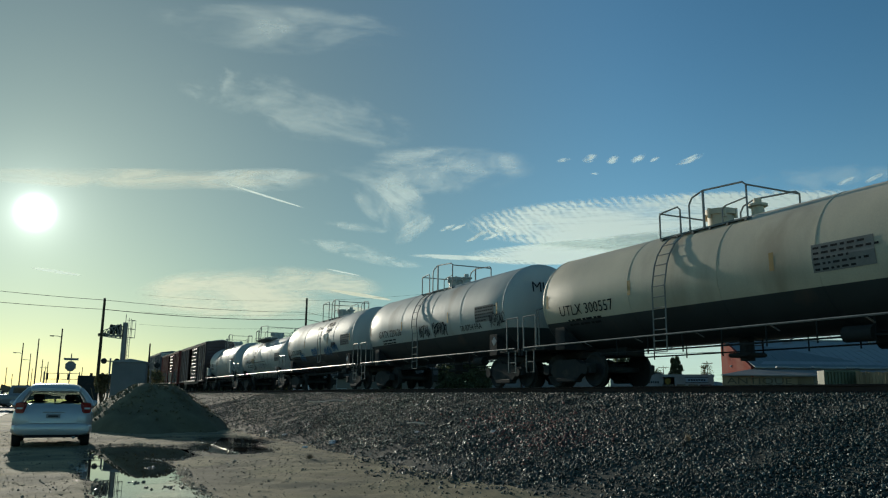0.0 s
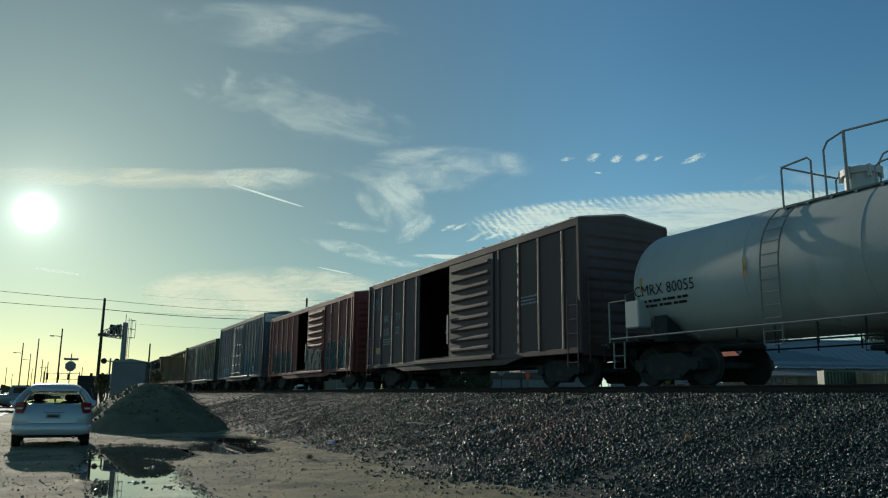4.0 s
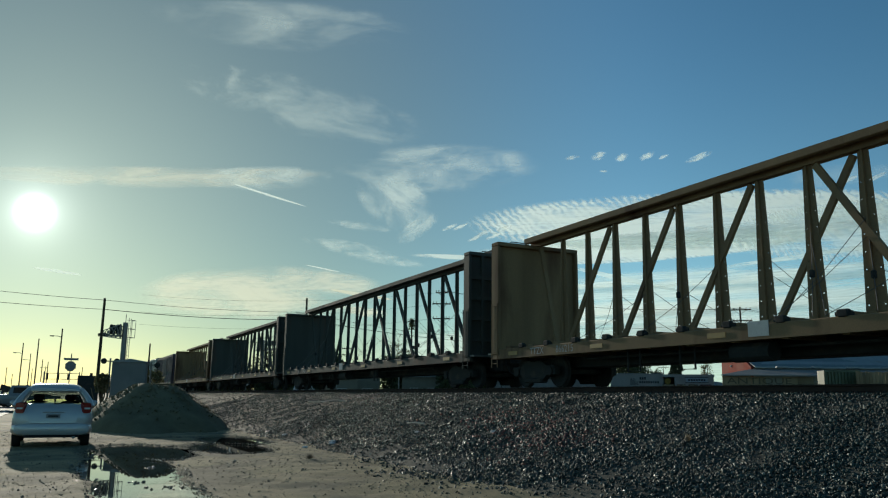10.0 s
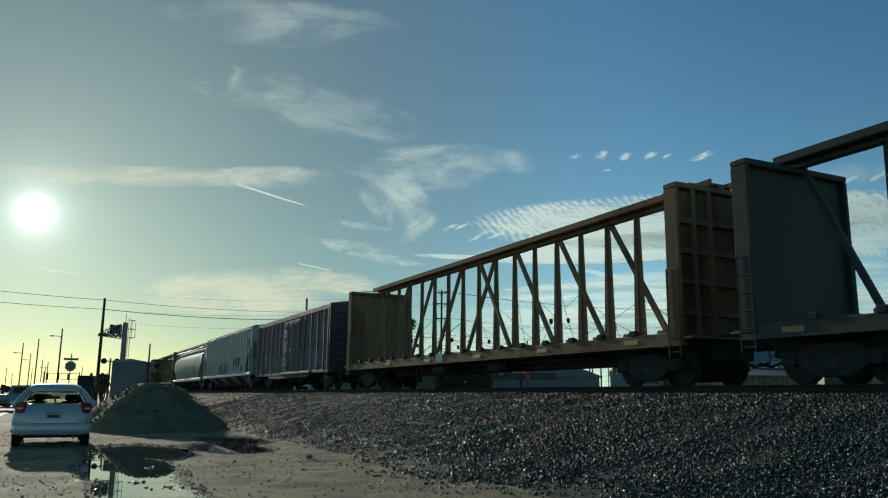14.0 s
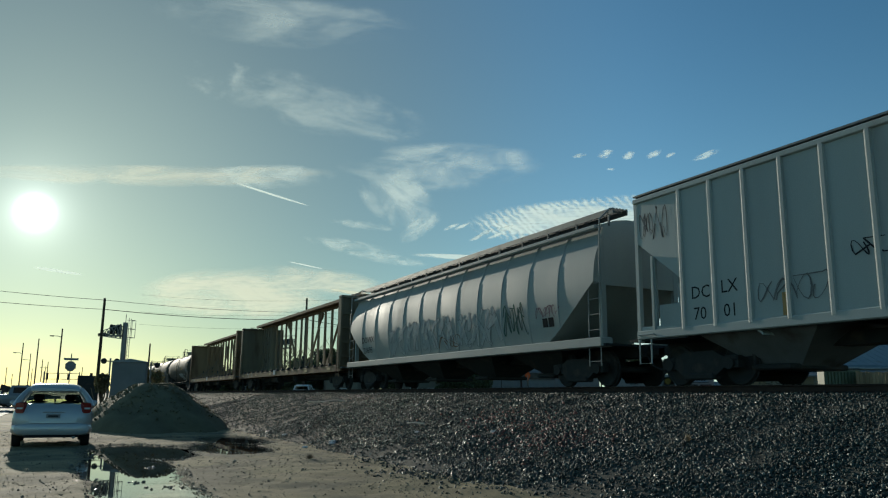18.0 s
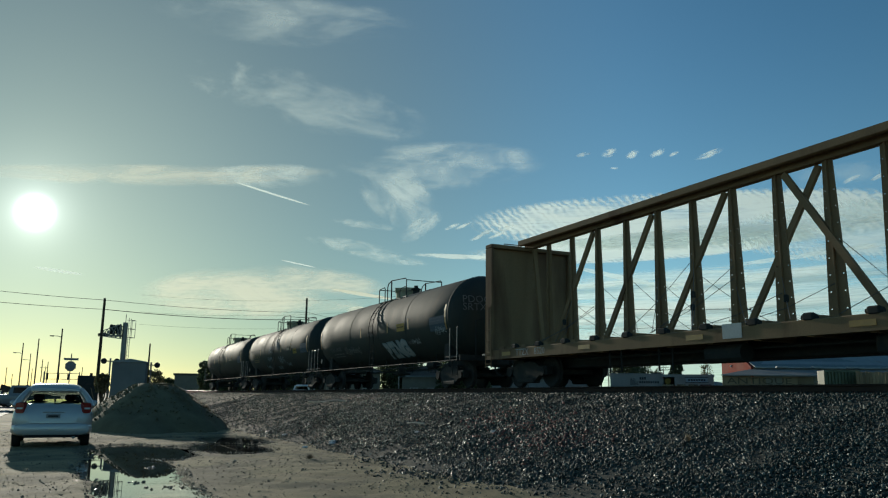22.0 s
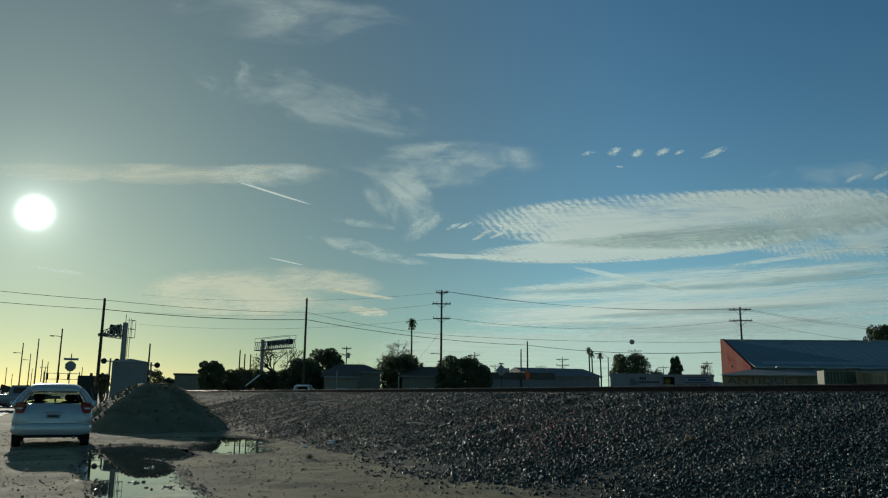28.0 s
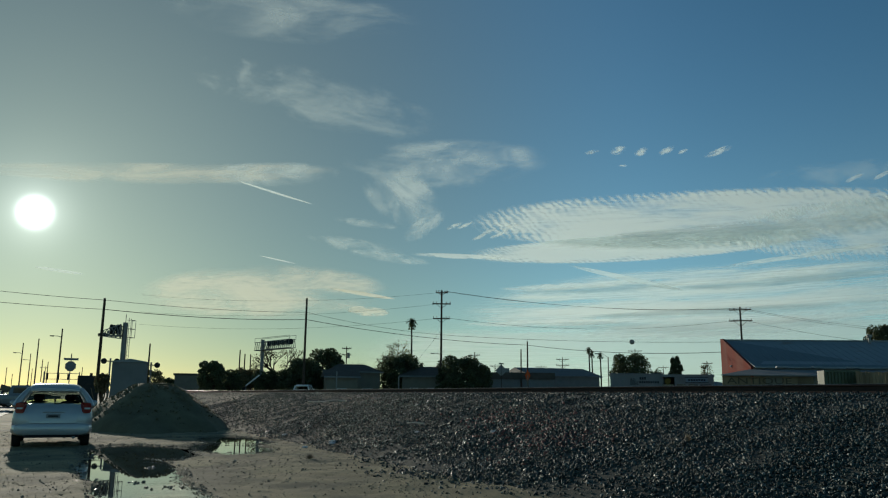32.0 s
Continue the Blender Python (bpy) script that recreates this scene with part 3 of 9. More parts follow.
        b.tube([(x, y1 + 0.7, deck_z), (x, y1 + 0.7, deck_z + 0.33), (x, y1 + 0.6, deck_z + 0.4), (x, y1, deck_z + 0.46)], 0.018, 6)
        part("guard_rail", b, rod, car)
    cross = Form()
    for y, zz in ((yc + length / 2, deck_z + guard[2] * hr), (yc - length / 2, deck_z + hr - 0.16)):
        cross.tube([(-width + 0.02, y, zz), (width - 0.02, y, zz)], 0.02, 6)
    part("cross_rail", cross, rod, car)
    dome_r, dome_h = dome
    y = yr + dome_y if not patch else yr - 1.35
    d = Form()
    d.tube([(0, y, top - 0.25), (0, y, top + dome_h - 0.12)], dome_r, 20)
    d.tube([(0, y, top + dome_h - 0.13), (0, y, top + dome_h - 0.03), (0, y, top + dome_h)], dome_r + 0.06, 20)
    for j in range(6):
        q = j * math.pi / 3
        d.box(math.cos(q) * (dome_r + 0.05) - 0.03, y + math.sin(q) * (dome_r + 0.05) - 0.03, top + dome_h - 0.22, math.cos(q) * (dome_r + 0.05) + 0.03, y + math.sin(q) * (dome_r + 0.05) + 0.03, top + dome_h + 0.02)
    part("manway", d, plain("cream_hatch_paint", (0.42, 0.37, 0.25)) if patch else paint, car, smooth=True)
    y = yr - 2.25
    vv = Form().tube([(0, y, top - 0.1), (0, y, top + 0.22)], 0.14, 14).tube([(0, y, top + 0.22), (0, y, top + 0.27)], 0.22, 14).tube([(0, y, top + 0.27), (0, y, top + 0.40)], 0.09, 10)
    part("relief_valve", vv, m_gear if patch else paint, car, smooth=True)
    # side ladders that follow the shell
    for s in (-1, 1):
        la = Form()
        ya, yb = yr + rungs[0], yr + rungs[1]
        line = []
        for z in np.linspace(*((0.75, deck_z, 12) if ladder_z is None else ladder_z)):
            c = math.sqrt(max(0.0, radius ** 2 - (z - zc) ** 2)) if abs(z - zc) < radius else 0
            line.append((s * max(c + 0.09, 1.50 if z < zc else 0.6), z))
        for yy in (ya, yb):
            la.tube([(x, yy, z) for x, z in line], 0.018, 5)
        for x, z in line[::1]:
            la.tube([(x, ya, z), (x, yb, z)], 0.014, 5)
        part("side_ladder", la, rod, car)
    # valve gear and brake rigging below
    low = Form()
    low.tube([(0, 0, 1.05), (0, 0, 0.55)], 0.16, 12).box(-0.3, -0.3, 0.62, 0.3, 0.3, 0.72, 0.03)
    part("outlet_valve", low, m_gear, car)
    rig = Form()
    for x, z, r in ((-0.75, 0.86, 0.022), (0.5, 0.80, 0.02)):
        rig.tube([(x, -hs + 2.2, z), (x, hs - 2.2, z)], r, 6)
    for y in np.linspace(-hs + 3.0, hs - 3.0, 7):
        for x, z in ((-0.75, 0.86), (0.5, 0.80)):
            rig.tube([(x, y, z - 0.08), (x, y, zc - radius * 0.8)], 0.018, 5)
    part("brake_rigging", rig, m_gear, car)
    part("brake_cylinder", Form().tube([(-0.75, -hs + 3.0, 0.90), (-0.75, -hs + 3.6, 0.90)], 0.15, 12), m_gear, car, smooth=True)
    part("air_reservoir", Form().tube([(0.7, -hs + 3.0, 0.88), (0.7, -hs + 3.9, 0.88)], 0.18, 12), m_gear, car, smooth=True)
    running_gear(car, -half + 1.75, half - 1.75, half)
    # stencils, placards
    if mark:
        z0 = mark_z or zc - 0.35
        write(mark, mark_h, wrap(hs * mark_y, z0), mark_mat, car, squeeze)
        for i, dz in enumerate((-0.16, -0.27)):
            bars = Form()
            for u in range(9):
                pu = wrap(hs * mark_y - 0.3 - u * 0.16, z0 + dz)
                w = 0.09 + 0.04 * ((u * 7 + i) % 3)
                bars.add([pu(0, 0), pu(w, 0), pu(w, 0.06), pu(0, 0.06)], [(0, 1, 2, 3)])
            part("stencil_lines", bars, mark_mat, car)
    pb = Form()
    y_panel = panel - mid if patch else panel_y
    put = wrap(y_panel, zc - 0.5 if patch else zc - 0.35)
    part("data_panel", Form().add([put(u * 1.25, v * 0.52) for v in (0, 0.5, 1) for u in (0, 1)], [(0, 1, 3, 2), (2, 3, 5, 4)]), plain("blue_grey_panel_paint", (0.10, 0.125, 0.15)) if patch else plain("grey_panel_paint", (0.24, 0.23, 0.21)), car)
    put = wrap(y_panel - 0.04, zc - 0.46 if patch else zc - 0.32, 0.003)
    for row in range(5):
        u = 0.0
        for c in range(rng.randint(5, 9)):
            wd = rng.uniform(0.05, 0.15)
            pb.add([put(u, row * 0.10), put(u + wd, row * 0.10), put(u + wd, row * 0.10 + 0.04), put(u, row * 0.10 + 0.04)], [(0, 1, 2, 3)])
            u += wd + 0.05
    part("small_print", pb, plain("faint_panel_print", (0.135, 0.16, 0.18)) if patch else m_stencil_dark, car)
    spots = [(y - mid, zc - 0.27, 0.42) for y in strips] + [(y - mid, zc - 0.5, 0.9) for y in long_strips]
    if not patch:
        spots = [(y, zc - 0.18, 0.36) for y in (hs - 0.74, hs * 0.35, -hs * 0.3, -hs + 1.0)[:reflectors]]
    for y, z, tall in spots:
        put = wrap(y + 0.055, z)
        rows = 2 if tall < 0.6 else 5
        f = Form().add([put(u, v) for v in np.linspace(0, tall, rows) for u in (0, 0.11)], [(2 * q, 2 * q + 1, 2 * q + 3, 2 * q + 2) for q in range(rows - 1)])
        part("reflector", f, m_yellow, car, "yellow reflective strip")
    for y, z, wd, tall, pale in plates:
        put = wrap(y - mid, z)
        f = Form().add([put(u, v) for v in (0, tall) for u in (0, wd)], [(0, 1, 3, 2)])
        part("placard", f, plain("cream_plate", (0.30, 0.27, 0.2)) if pale else plain("dull_yellow_plate", (0.34, 0.25, 0.07)), car, "pale notice plate" if pale else "yellow notice plate with a line of small print")
        b = Form()
        for u in range(int(wd / 0.07) - 1):
            b.add([put(0.06 + u * 0.07, tall * 0.45, 2), put(0.10 + u * 0.07, tall * 0.45, 2), put(0.10 + u * 0.07, tall * 0.45 + 0.05, 2), put(0.06 + u * 0.07, tall * 0.45 + 0.05, 2)], [(0, 1, 2, 3)])
        part("small_print", b, m_stencil_dark, car)
    dia = Form()
    cx, cz = -1.53, 1.42
    y = half - 1.6 if patch else -half + 1.6
    dia.plate([(y - 0.14, cz), (y, cz - 0.14), (y + 0.14, cz), (y, cz + 0.14)], "x", cx, cx + 0.02)
    part("hazard_placard", dia, m_worn if patch else m_stencil_light, car)
    return car, wrap, hs


def tank_train():
    g = "weathered beige tank car with black lower band and railed platform"
    car, wrap, hs = tank_car(g, -202.2, -189.0, 1.37, 2.37, m_beige, m_band, -193.9, "UTLX 300557", m_stencil_dark, 0.29, seed=1, reflectors=4, mark_z=1.92, mark_y=0.805, rungs=(-0.8, -0.38), rail_top=4.42, panel_y=-2.9)
    w2 = "chalky white tank car with a black lower band and sprayed tags"
    car, wrap, hs = tank_car(w2, -188.0, -175.2, 1.46, 2.47, m_white, m_band, -179.95, "GATX 220626", m_stencil_dark, 0.29, seed=2, reflectors=4, mark_z=2.12, mark_y=0.735, rungs=(-1.08, -0.62), dome_y=-1.42)
    write("SR-8754 FRA", 0.2, wrap(-2.8, 1.92), m_stencil_dark, car)
    scrawl(wrap(0.6, 1.9), m_spray_dark, car, 0.9, 0.4, 5, 0.03, 21, "black scrawled tags")
    scrawl(wrap(-0.6, 1.92), m_spray_dark, car, 1.15, 0.42, 5, 0.045, 81)
    scrawl(wrap(-4.9, 1.95), m_spray_dark, car, 0.9, 0.36, 4, 0.03, 22)
    write("MUFC", 0.34, lambda u, v: (-0.72 + u, -hs - 0.03 + 0.25 * ((-0.72 + u) ** 2 + (0.5 + v) ** 2) * 0.55, 2.95 + v), m_spray_dark, car)
    car, wrap, hs = tank_car(w2, -174.1, -161.4, 1.46, 2.47, m_white, m_band, -166.8, "GATX 220628", m_stencil_dark, 0.28, seed=3, reflectors=4, mark_z=1.98, mark_y=0.815, guard=(1.05, 1.55, 0.95), rungs=(-1.95, -1.45), ladder_z=(1.4, 3.0, 5))
    for y, z, wd, h, n, seed in ((3.25, 1.66, 0.75, 0.42, 3, 23), (0.95, 1.80, 1.2, 0.46, 4, 123), (-1.2, 1.74, 1.2, 0.46, 5, 223), (-2.6, 1.9, 0.9, 0.34, 4, 323)):
        scrawl(wrap(y, z), m_spray_blue, car, wd, h, n, 0.055, seed, "blue scrawled tags along the shell")
    scrawl(wrap(-1.3, 3.18), m_spray_dark, car, 1.0, 0.26, 4, 0.045, 24, "black scrawled tags")
    tag(wrap(-1.42, 2.86), "KREW", 0.25, 0.85, m_spray_dark, car, 24, "black sprayed word", 0.012)
    scrawl(wrap(-2.5, 2.05), m_spray_dark, car, 0.8, 0.27, 4, 0.045, 25)
    scrawl(wrap(0.3, 3.12), m_spray_dark, car, 0.85, 0.22, 5, 0.022, 125)
    scrawl(wrap(5.7, 2.5), m_worn, car, 0.4, 0.4, 3, 0.025, 126)
    scrawl(wrap(5.72, 1.75), m_spray_dark, car, 0.35, 0.6, 3, 0.025, 127)
    scrawl(wrap(0.9, 1.35), m_worn, car, 1.4, 0.3, 6, 0.025, 128, "thin grey tag on the dark band")
    strokes(lambda u, v, i=0: (-0.55 + u, -hs - 0.02 + 0.1375 * ((-0.55 + u) ** 2 + (0.15 + v) ** 2), 2.62 + v), m_spray_dark, car, "graffiti", 1.15, 0.5, 8, 0.022, 82, "thin black tag on the tank end")
    car, wrap, hs = tank_car("plain grey tank car with a wide railed hatch platform", -160.6, -148.0, 1.32, 2.18, m_silver, m_silver, -152.4,
                             "CMRX 80167", m_stencil_dark, 0.27, wide=True, seed=4, mark_z=1.88, mark_y=0.69, rungs=(-1.0, -0.55), dome=(0.4, 0.5), squeeze=0.78)
    strokes(wrap(5.3, 2.2), plain("pink_spray_paint", (0.36, 0.23, 0.22)), car, "graffiti", 1.5, 0.6, 7, 0.022, 26, "faded pink outlined tag")
    strokes(wrap(2.7, 2.24), plain("faded_blue_spray", (0.20, 0.28, 0.37)), car, "graffiti", 1.75, 0.5, 8, 0.022, 85, "faded blue outlined tag")
    tag(wrap(2.42, 1.44), "LUSH", 0.3, 0.86, m_spray_dark, car, 86, "black sprayed word")
    put = wrap(2.6, 1.88)
    part("notice_plate", Form().add([put(0, 0), put(0.85, 0), put(0.85, 0.17), put(0, 0.17), put(0.85, 0.33), put(0, 0.33)], [(0, 1, 2, 3), (3, 2, 4, 5)]), plain("dull_yellow_strip", (0.30, 0.25, 0.12)), car, "faded yellow notice plate")
    seam = wrap(1.73, 1.90)
    part("jacket_seam", Form().add([seam(u, v, 2 * (v > 0.01)) for v in (0, 0.05) for u in (0, 3.1)], [(0, 1, 3, 2)]), m_worn, car, "dark lap seam of the jacket")
    scrawl(wrap(0.75, 1.5), plain("thin_grey_spray", (0.12, 0.12, 0.12)), car, 2.4, 0.34, 9, 0.018, 27, "thin black tags")
    car, wrap, hs = tank_car("short grey tank car with a curved side ladder and railed platform", -146.5, -134.5, 1.39, 2.36, m_silver, m_silver, -139.0,
                             "CMRX 80055", m_stencil_dark, 0.26, seed=5, reflectors=2, mark_z=2.1, mark_y=0.92, dome=(0.3, 0.4), rungs=(-0.32, 0.12))
    for y in (-hs + 1.5, hs - 0.55):
        part("valve_box", Form().box(-1.55, y - 0.25, 1.35, -1.15, y + 0.25, 2.35 if y < 0 else 2.0, 0.03), m_silver, car)
    # the black cars at the tail
    lb = "matt black tank car with a cream hatch and sprayed tags"
    car, wrap, hs = tank_car(lb, 147.05, 163.2, 1.49, 2.57, m_black, m_black, 156.0, "UTLX 680475", m_worn, 0.2, seed=6, patch=True, rungs=(-1.17, -0.72), dome=(0.52, 0.36), mark_z=1.85,
                             strips=(156.55, 153.34, 151.18), long_strips=(147.86, 162.5), panel=149.2, plates=((152.33, 2.28, 0.78, 0.3, False),))
    put = wrap(154.4 - 155.37, 1.34, 0.02)
    pts, faces = letters("PENG", 0.62, 0.045)
    wide = max(u for u, v in pts)
    for fat, mat, deep in ((0.11, m_spray_pale, 0), (0.05, m_spray_white, 3)):
        pts, faces = letters("PENG", 0.62, fat)
        part("graffiti", Form().add([put(u * 2.45 / wide, v * 1.15 + 0.03 * u, deep) for u, v in pts], faces), mat, car, "white sprayed block letters")
    scrawl(wrap(-4.0, 1.72), m_spray_white, car, 0.7, 0.22, 5, 0.018, 83)
    scrawl(wrap(0.55, 2.28), m_worn, car, 0.8, 0.2, 6, 0.018, 84)
    scrawl(wrap(-3.55, 1.72), m_worn, car, 0.5, 0.2, 4, 0.018, 184)
    for text, z in (("PDOG", 3.0), ("SRTX", 2.72)):
        write(text, 0.27, lambda u, v: (-1.12 + u, -hs - 0.02 + 0.135 * ((-1.12 + u) ** 2 + (z + v - 2.57) ** 2), z + v), m_worn, car)
    scrawl(wrap(4.0, 1.62), plain("greyish_spray", (0.24, 0.24, 0.225)), car, 2.0, 0.36, 9, 0.022, 29, "thin grey-white tags")
    scrawl(wrap(-6.3, 1.95), m_spray_white, car, 0.9, 0.26, 6, 0.02, 30)
    car, wrap, hs = tank_car(lb, 164.2, 180.1, 1.49, 2.57, m_black, m_black, 174.3, "UTLX 680495", plain("tan_stencil", (0.26, 0.22, 0.12)), 0.26, seed=7, patch=True, mark_z=2.16, mark_y=0.8, rungs=(-2.1, -1.65), dome=(0.52, 0.36),
                             strips=(168.45, 170.79, 176.2), long_strips=(165.2, 179.55), panel=166.55, plates=((168.13, 2.1, 0.78, 0.28, False), (169.39, 2.36, 0.6, 0.25, True)))
    for y, z, wd, h, n, seed in ((1.28, 2.35, 1.2, 0.45, 6, 31), (1.86, 1.85, 1.05, 0.28, 5, 32), (-0.76, 1.68, 1.1, 0.4, 6, 33), (-2.15, 1.45, 0.7, 0.25, 4, 34), (-0.6, 2.5, 0.5, 0.45, 3, 35), (3.0, 1.45, 0.9, 0.25, 4, 36), (0.5, 1.35, 1.0, 0.25, 5, 37)):
        scrawl(wrap(y + 0.3, z), m_spray_pale, car, wd * 1.1, h, n + 1, 0.024, seed, "thin pale scrawled tags")
    tank_car("matt black tank car with a cream hatch, last of the train", 181.58, 197.6, 1.49, 2.57, m_black, m_black, 191.55, "UTLX 648241", m_worn, 0.24, seed=8, patch=True, rungs=(-1.17, -0.72), dome=(0.52, 0.36), mark_y=0.783, mark_z=2.22,
             strips=(185.92, 188.05, 191.5, 193.4), long_strips=(182.6, 196.9), panel=183.88, plates=((187.0, 2.34, 0.78, 0.24, True),))


# ---- box cars ----
def box_car(label, s0, s1, eave, sill, paint, posts, door, roof_mat=None, end_mat=None, marks=(), opening=None, corrugated=True, stripes=(), cap=None, door_ribs=True, bars=()):
    car, half, mid = start_car("box_car", label, s0 - 0.35, s1 + 0.35)
    hb = half - 0.35
    w = 1.49
    loc = lambda s: s - mid
    d0, d1 = sorted((loc(door[0]), loc(door[1])))
    head = eave - 0.22
    foot = sill + 0.16
    part("underframe", Form().box(-0.35, -half + 0.1, 0.72, 0.35, half - 0.1, 1.02, 0.03).box(-1.3, -hb * 0.45, 0.82, 1.3, -hb * 0.45 + 0.2, 1.0)
         .box(-1.3, hb * 0.45, 0.82, 1.3, hb * 0.45 + 0.2, 1.0).box(-1.3, -0.1, 0.82, 1.3, 0.1, 1.0), m_gear, car)
    part("floor", Form().box(-w + 0.05, -hb + 0.08, 0.98, w - 0.05, hb - 0.08, 1.10), m_inside, car)
    if opening:
        o0, o1 = sorted((loc(opening[0]), loc(opening[1])))
    else:
        o0 = o1 = None
    for s in (-1, 1):
        x0, x1 = s * (w - 0.05), s * w
        f = Form()
        if s < 0 and opening:
            f.box(x0, -hb, foot, x1, o0, head).box(x0, o1, foot, x1, hb, head)
        else:
            f.box(x0, -hb, foot, x1, hb, head)
        part("side_wall", f, paint, car)
        part("eave_chord", Form().box(s * (w - 0.06), -hb, head, s * (w + 0.05), hb, eave, 0.02), paint, car)
        side = Form().box(s * (w - 0.06), -hb, sill, s * (w + 0.04), hb, foot, 0.02)
        side.plate([(-hb * 0.5, sill - 0.18), (hb * 0.5, sill - 0.18), (hb * 0.62, sill), (-hb * 0.62, sill)], "x", s * (w - 0.03), s * (w + 0.03))
        part("side_sill", side, paint, car)
        for p in posts:
            y = loc(p)
            if s < 0 and opening and o0 - 0.05 < y < o1 + 0.05:
                continue
            post = Form()
            post.plate([(x, yy) for x, yy in ((s * w, y - 0.06), (s * (w + 0.05), y - 0.05), (s * (w + 0.05), y + 0.022), (s * (w + 0.0445), y + 0.046), (s * (w + 0.03), y + 0.058), (s * w, y + 0.06))], "z", foot, head)
            part("side_post", post, paint, car)
        # door and its track
        dr = Form()
        xa, xb = s * (w + 0.02), s * (w + 0.10)
        if corrugated:
            n = 9
            face = [(s * (w + 0.06), foot + 0.04)]
            for i in range(n):
                z = foot + 0.25 + (head - foot - 0.5) * i / (n - 1)
                face += [(s * (w + 0.06), z - 0.10), (s * (w + 0.13), z - 0.025), (s * (w + 0.13), z + 0.025), (s * (w + 0.06), z + 0.10)]
            face.append((s * (w + 0.06), head - 0.02))
            dr.loft([[(x, y, z) for x, z in ([(s * (w + 0.06), q) for _, q in face] if flat_end else face)] + [(xa, y, head - 0.02), (xa, y, foot + 0.04)] for y, flat_end in ((d0, True), (d0 + 0.16, True), (d0 + 0.24, False), (d1 - 0.24, False), (d1 - 0.16, True), (d1, True))])
        else:
            dr.box(s * (w - 0.01), d0, foot + 0.06, s * (w + 0.035), d1, head - 0.04, 0.012)
        door_ob = part("door", dr, paint, car)
        if not corrugated and door_ribs:
            for z in (foot + 0.35, (foot + head) / 2 - 0.5, (foot + head) / 2 + 0.5, head - 0.4):
                part("door_rib", Form().box(s * (w + 0.03), d0 + 0.08, z - 0.04, s * (w + 0.065), d1 - 0.08, z + 0.04), paint, door_ob)
        if corrugated:
            part("door_latch", Form().box(s * (w + 0.10), d1 - 0.1, foot + 0.5, s * (w + 0.16), d1 - 0.02, foot + 1.5).tube([(s * (w + 0.14), d1 - 0.3, foot + 0.9), (s * (w + 0.14), d1 + 0.1, foot + 0.9)], 0.02, 6), m_pipe, door_ob)
        else:
            for y in ([loc(p) for p in bars] or np.linspace(d0 + 0.14, d1 - 0.14, 4)):
                bar = Form().tube([(s * (w + 0.085), y, foot + 0.06), (s * (w + 0.085), y, head - 0.06)], 0.026, 8)
                for z in np.linspace(foot + 0.2, head - 0.2, 6):
                    bar.box(s * (w + 0.03), y - 0.05, z - 0.03, s * (w + 0.118), y + 0.05, z + 0.03, 0.01)
                part("locking_bar", bar, m_bar, door_ob)
            if door_ribs:
                part("door_wheel", Form().tube([(s * (w + 0.05), (d0 + d1) / 2, (foot + head) / 2 - 0.3), (s * (w + 0.09), (d0 + d1) / 2, (foot + head) / 2 - 0.3)], 0.2, 14), paint, door_ob)
        o_lo, o_hi = min(d0, o0 if o0 is not None else d0 - 2.4), max(d1, o1 if o1 is not None else d1)
        part("door_track", Form().box(s * w, o_lo - 0.1, sill + 0.02, s * (w + 0.16), o_hi + 0.1, sill + 0.14, 0.02).box(s * (w + 0.06), o_lo - 0.1, sill + 0.14, s * (w + 0.09), o_hi + 0.1, sill + 0.2), paint, car)
        for y0, y1 in ((hb - 0.52, hb - 0.06), (-hb + 0.06, -hb + 0.52)):
            ladder(car, s * (w + 0.10), y0, y1, sill - 0.35, sill + 1.5, mat=paint)
    for s in (-1, 1):
        n = 11
        face = [(s * hb, foot - 0.2)]
        for i in range(n):
            z = sill + 0.35 + (eave - sill - 0.75) * i / (n - 1)
            face += [(s * hb, z - 0.13), (s * (hb + 0.045), z - 0.05), (s * (hb + 0.045), z + 0.05), (s * hb, z + 0.13)]
        face.append((s * hb, eave - 0.05))
        e = Form().loft([[(x, s * hb if plain_end else y, z) for y, z in face] + [(x, s * (hb - 0.06), eave - 0.05), (x, s * (hb - 0.06), foot - 0.2)]
                         for x, plain_end in ((-w + 0.02, True), (-w + 0.15, True), (-w + 0.24, False), (w - 0.24, False), (w - 0.15, True), (w - 0.02, True))])
        part("end_wall", e, end_mat or paint, car)
        part("end_gable", Form().plate([(-w + 0.01, eave - 0.06), (w - 0.01, eave - 0.06), (w - 0.01, eave + 0.01), (0, eave + 0.205), (-w + 0.01, eave + 0.01)], "y", s * (hb - 0.055), s * (hb + 0.012)), end_mat or paint, car)
        if cap:
            part("end_cap", Form().box(-w, s * (hb + 0.015), eave - 0.55, w, s * (hb + 0.075), eave - 0.02), cap, car)
        for x in (-w - 0.02, w + 0.02):
            part("corner_post", Form().box(x - 0.05, s * (hb - 0.1), sill, x + 0.05, s * (hb + 0.03), eave, 0.02), paint, car)
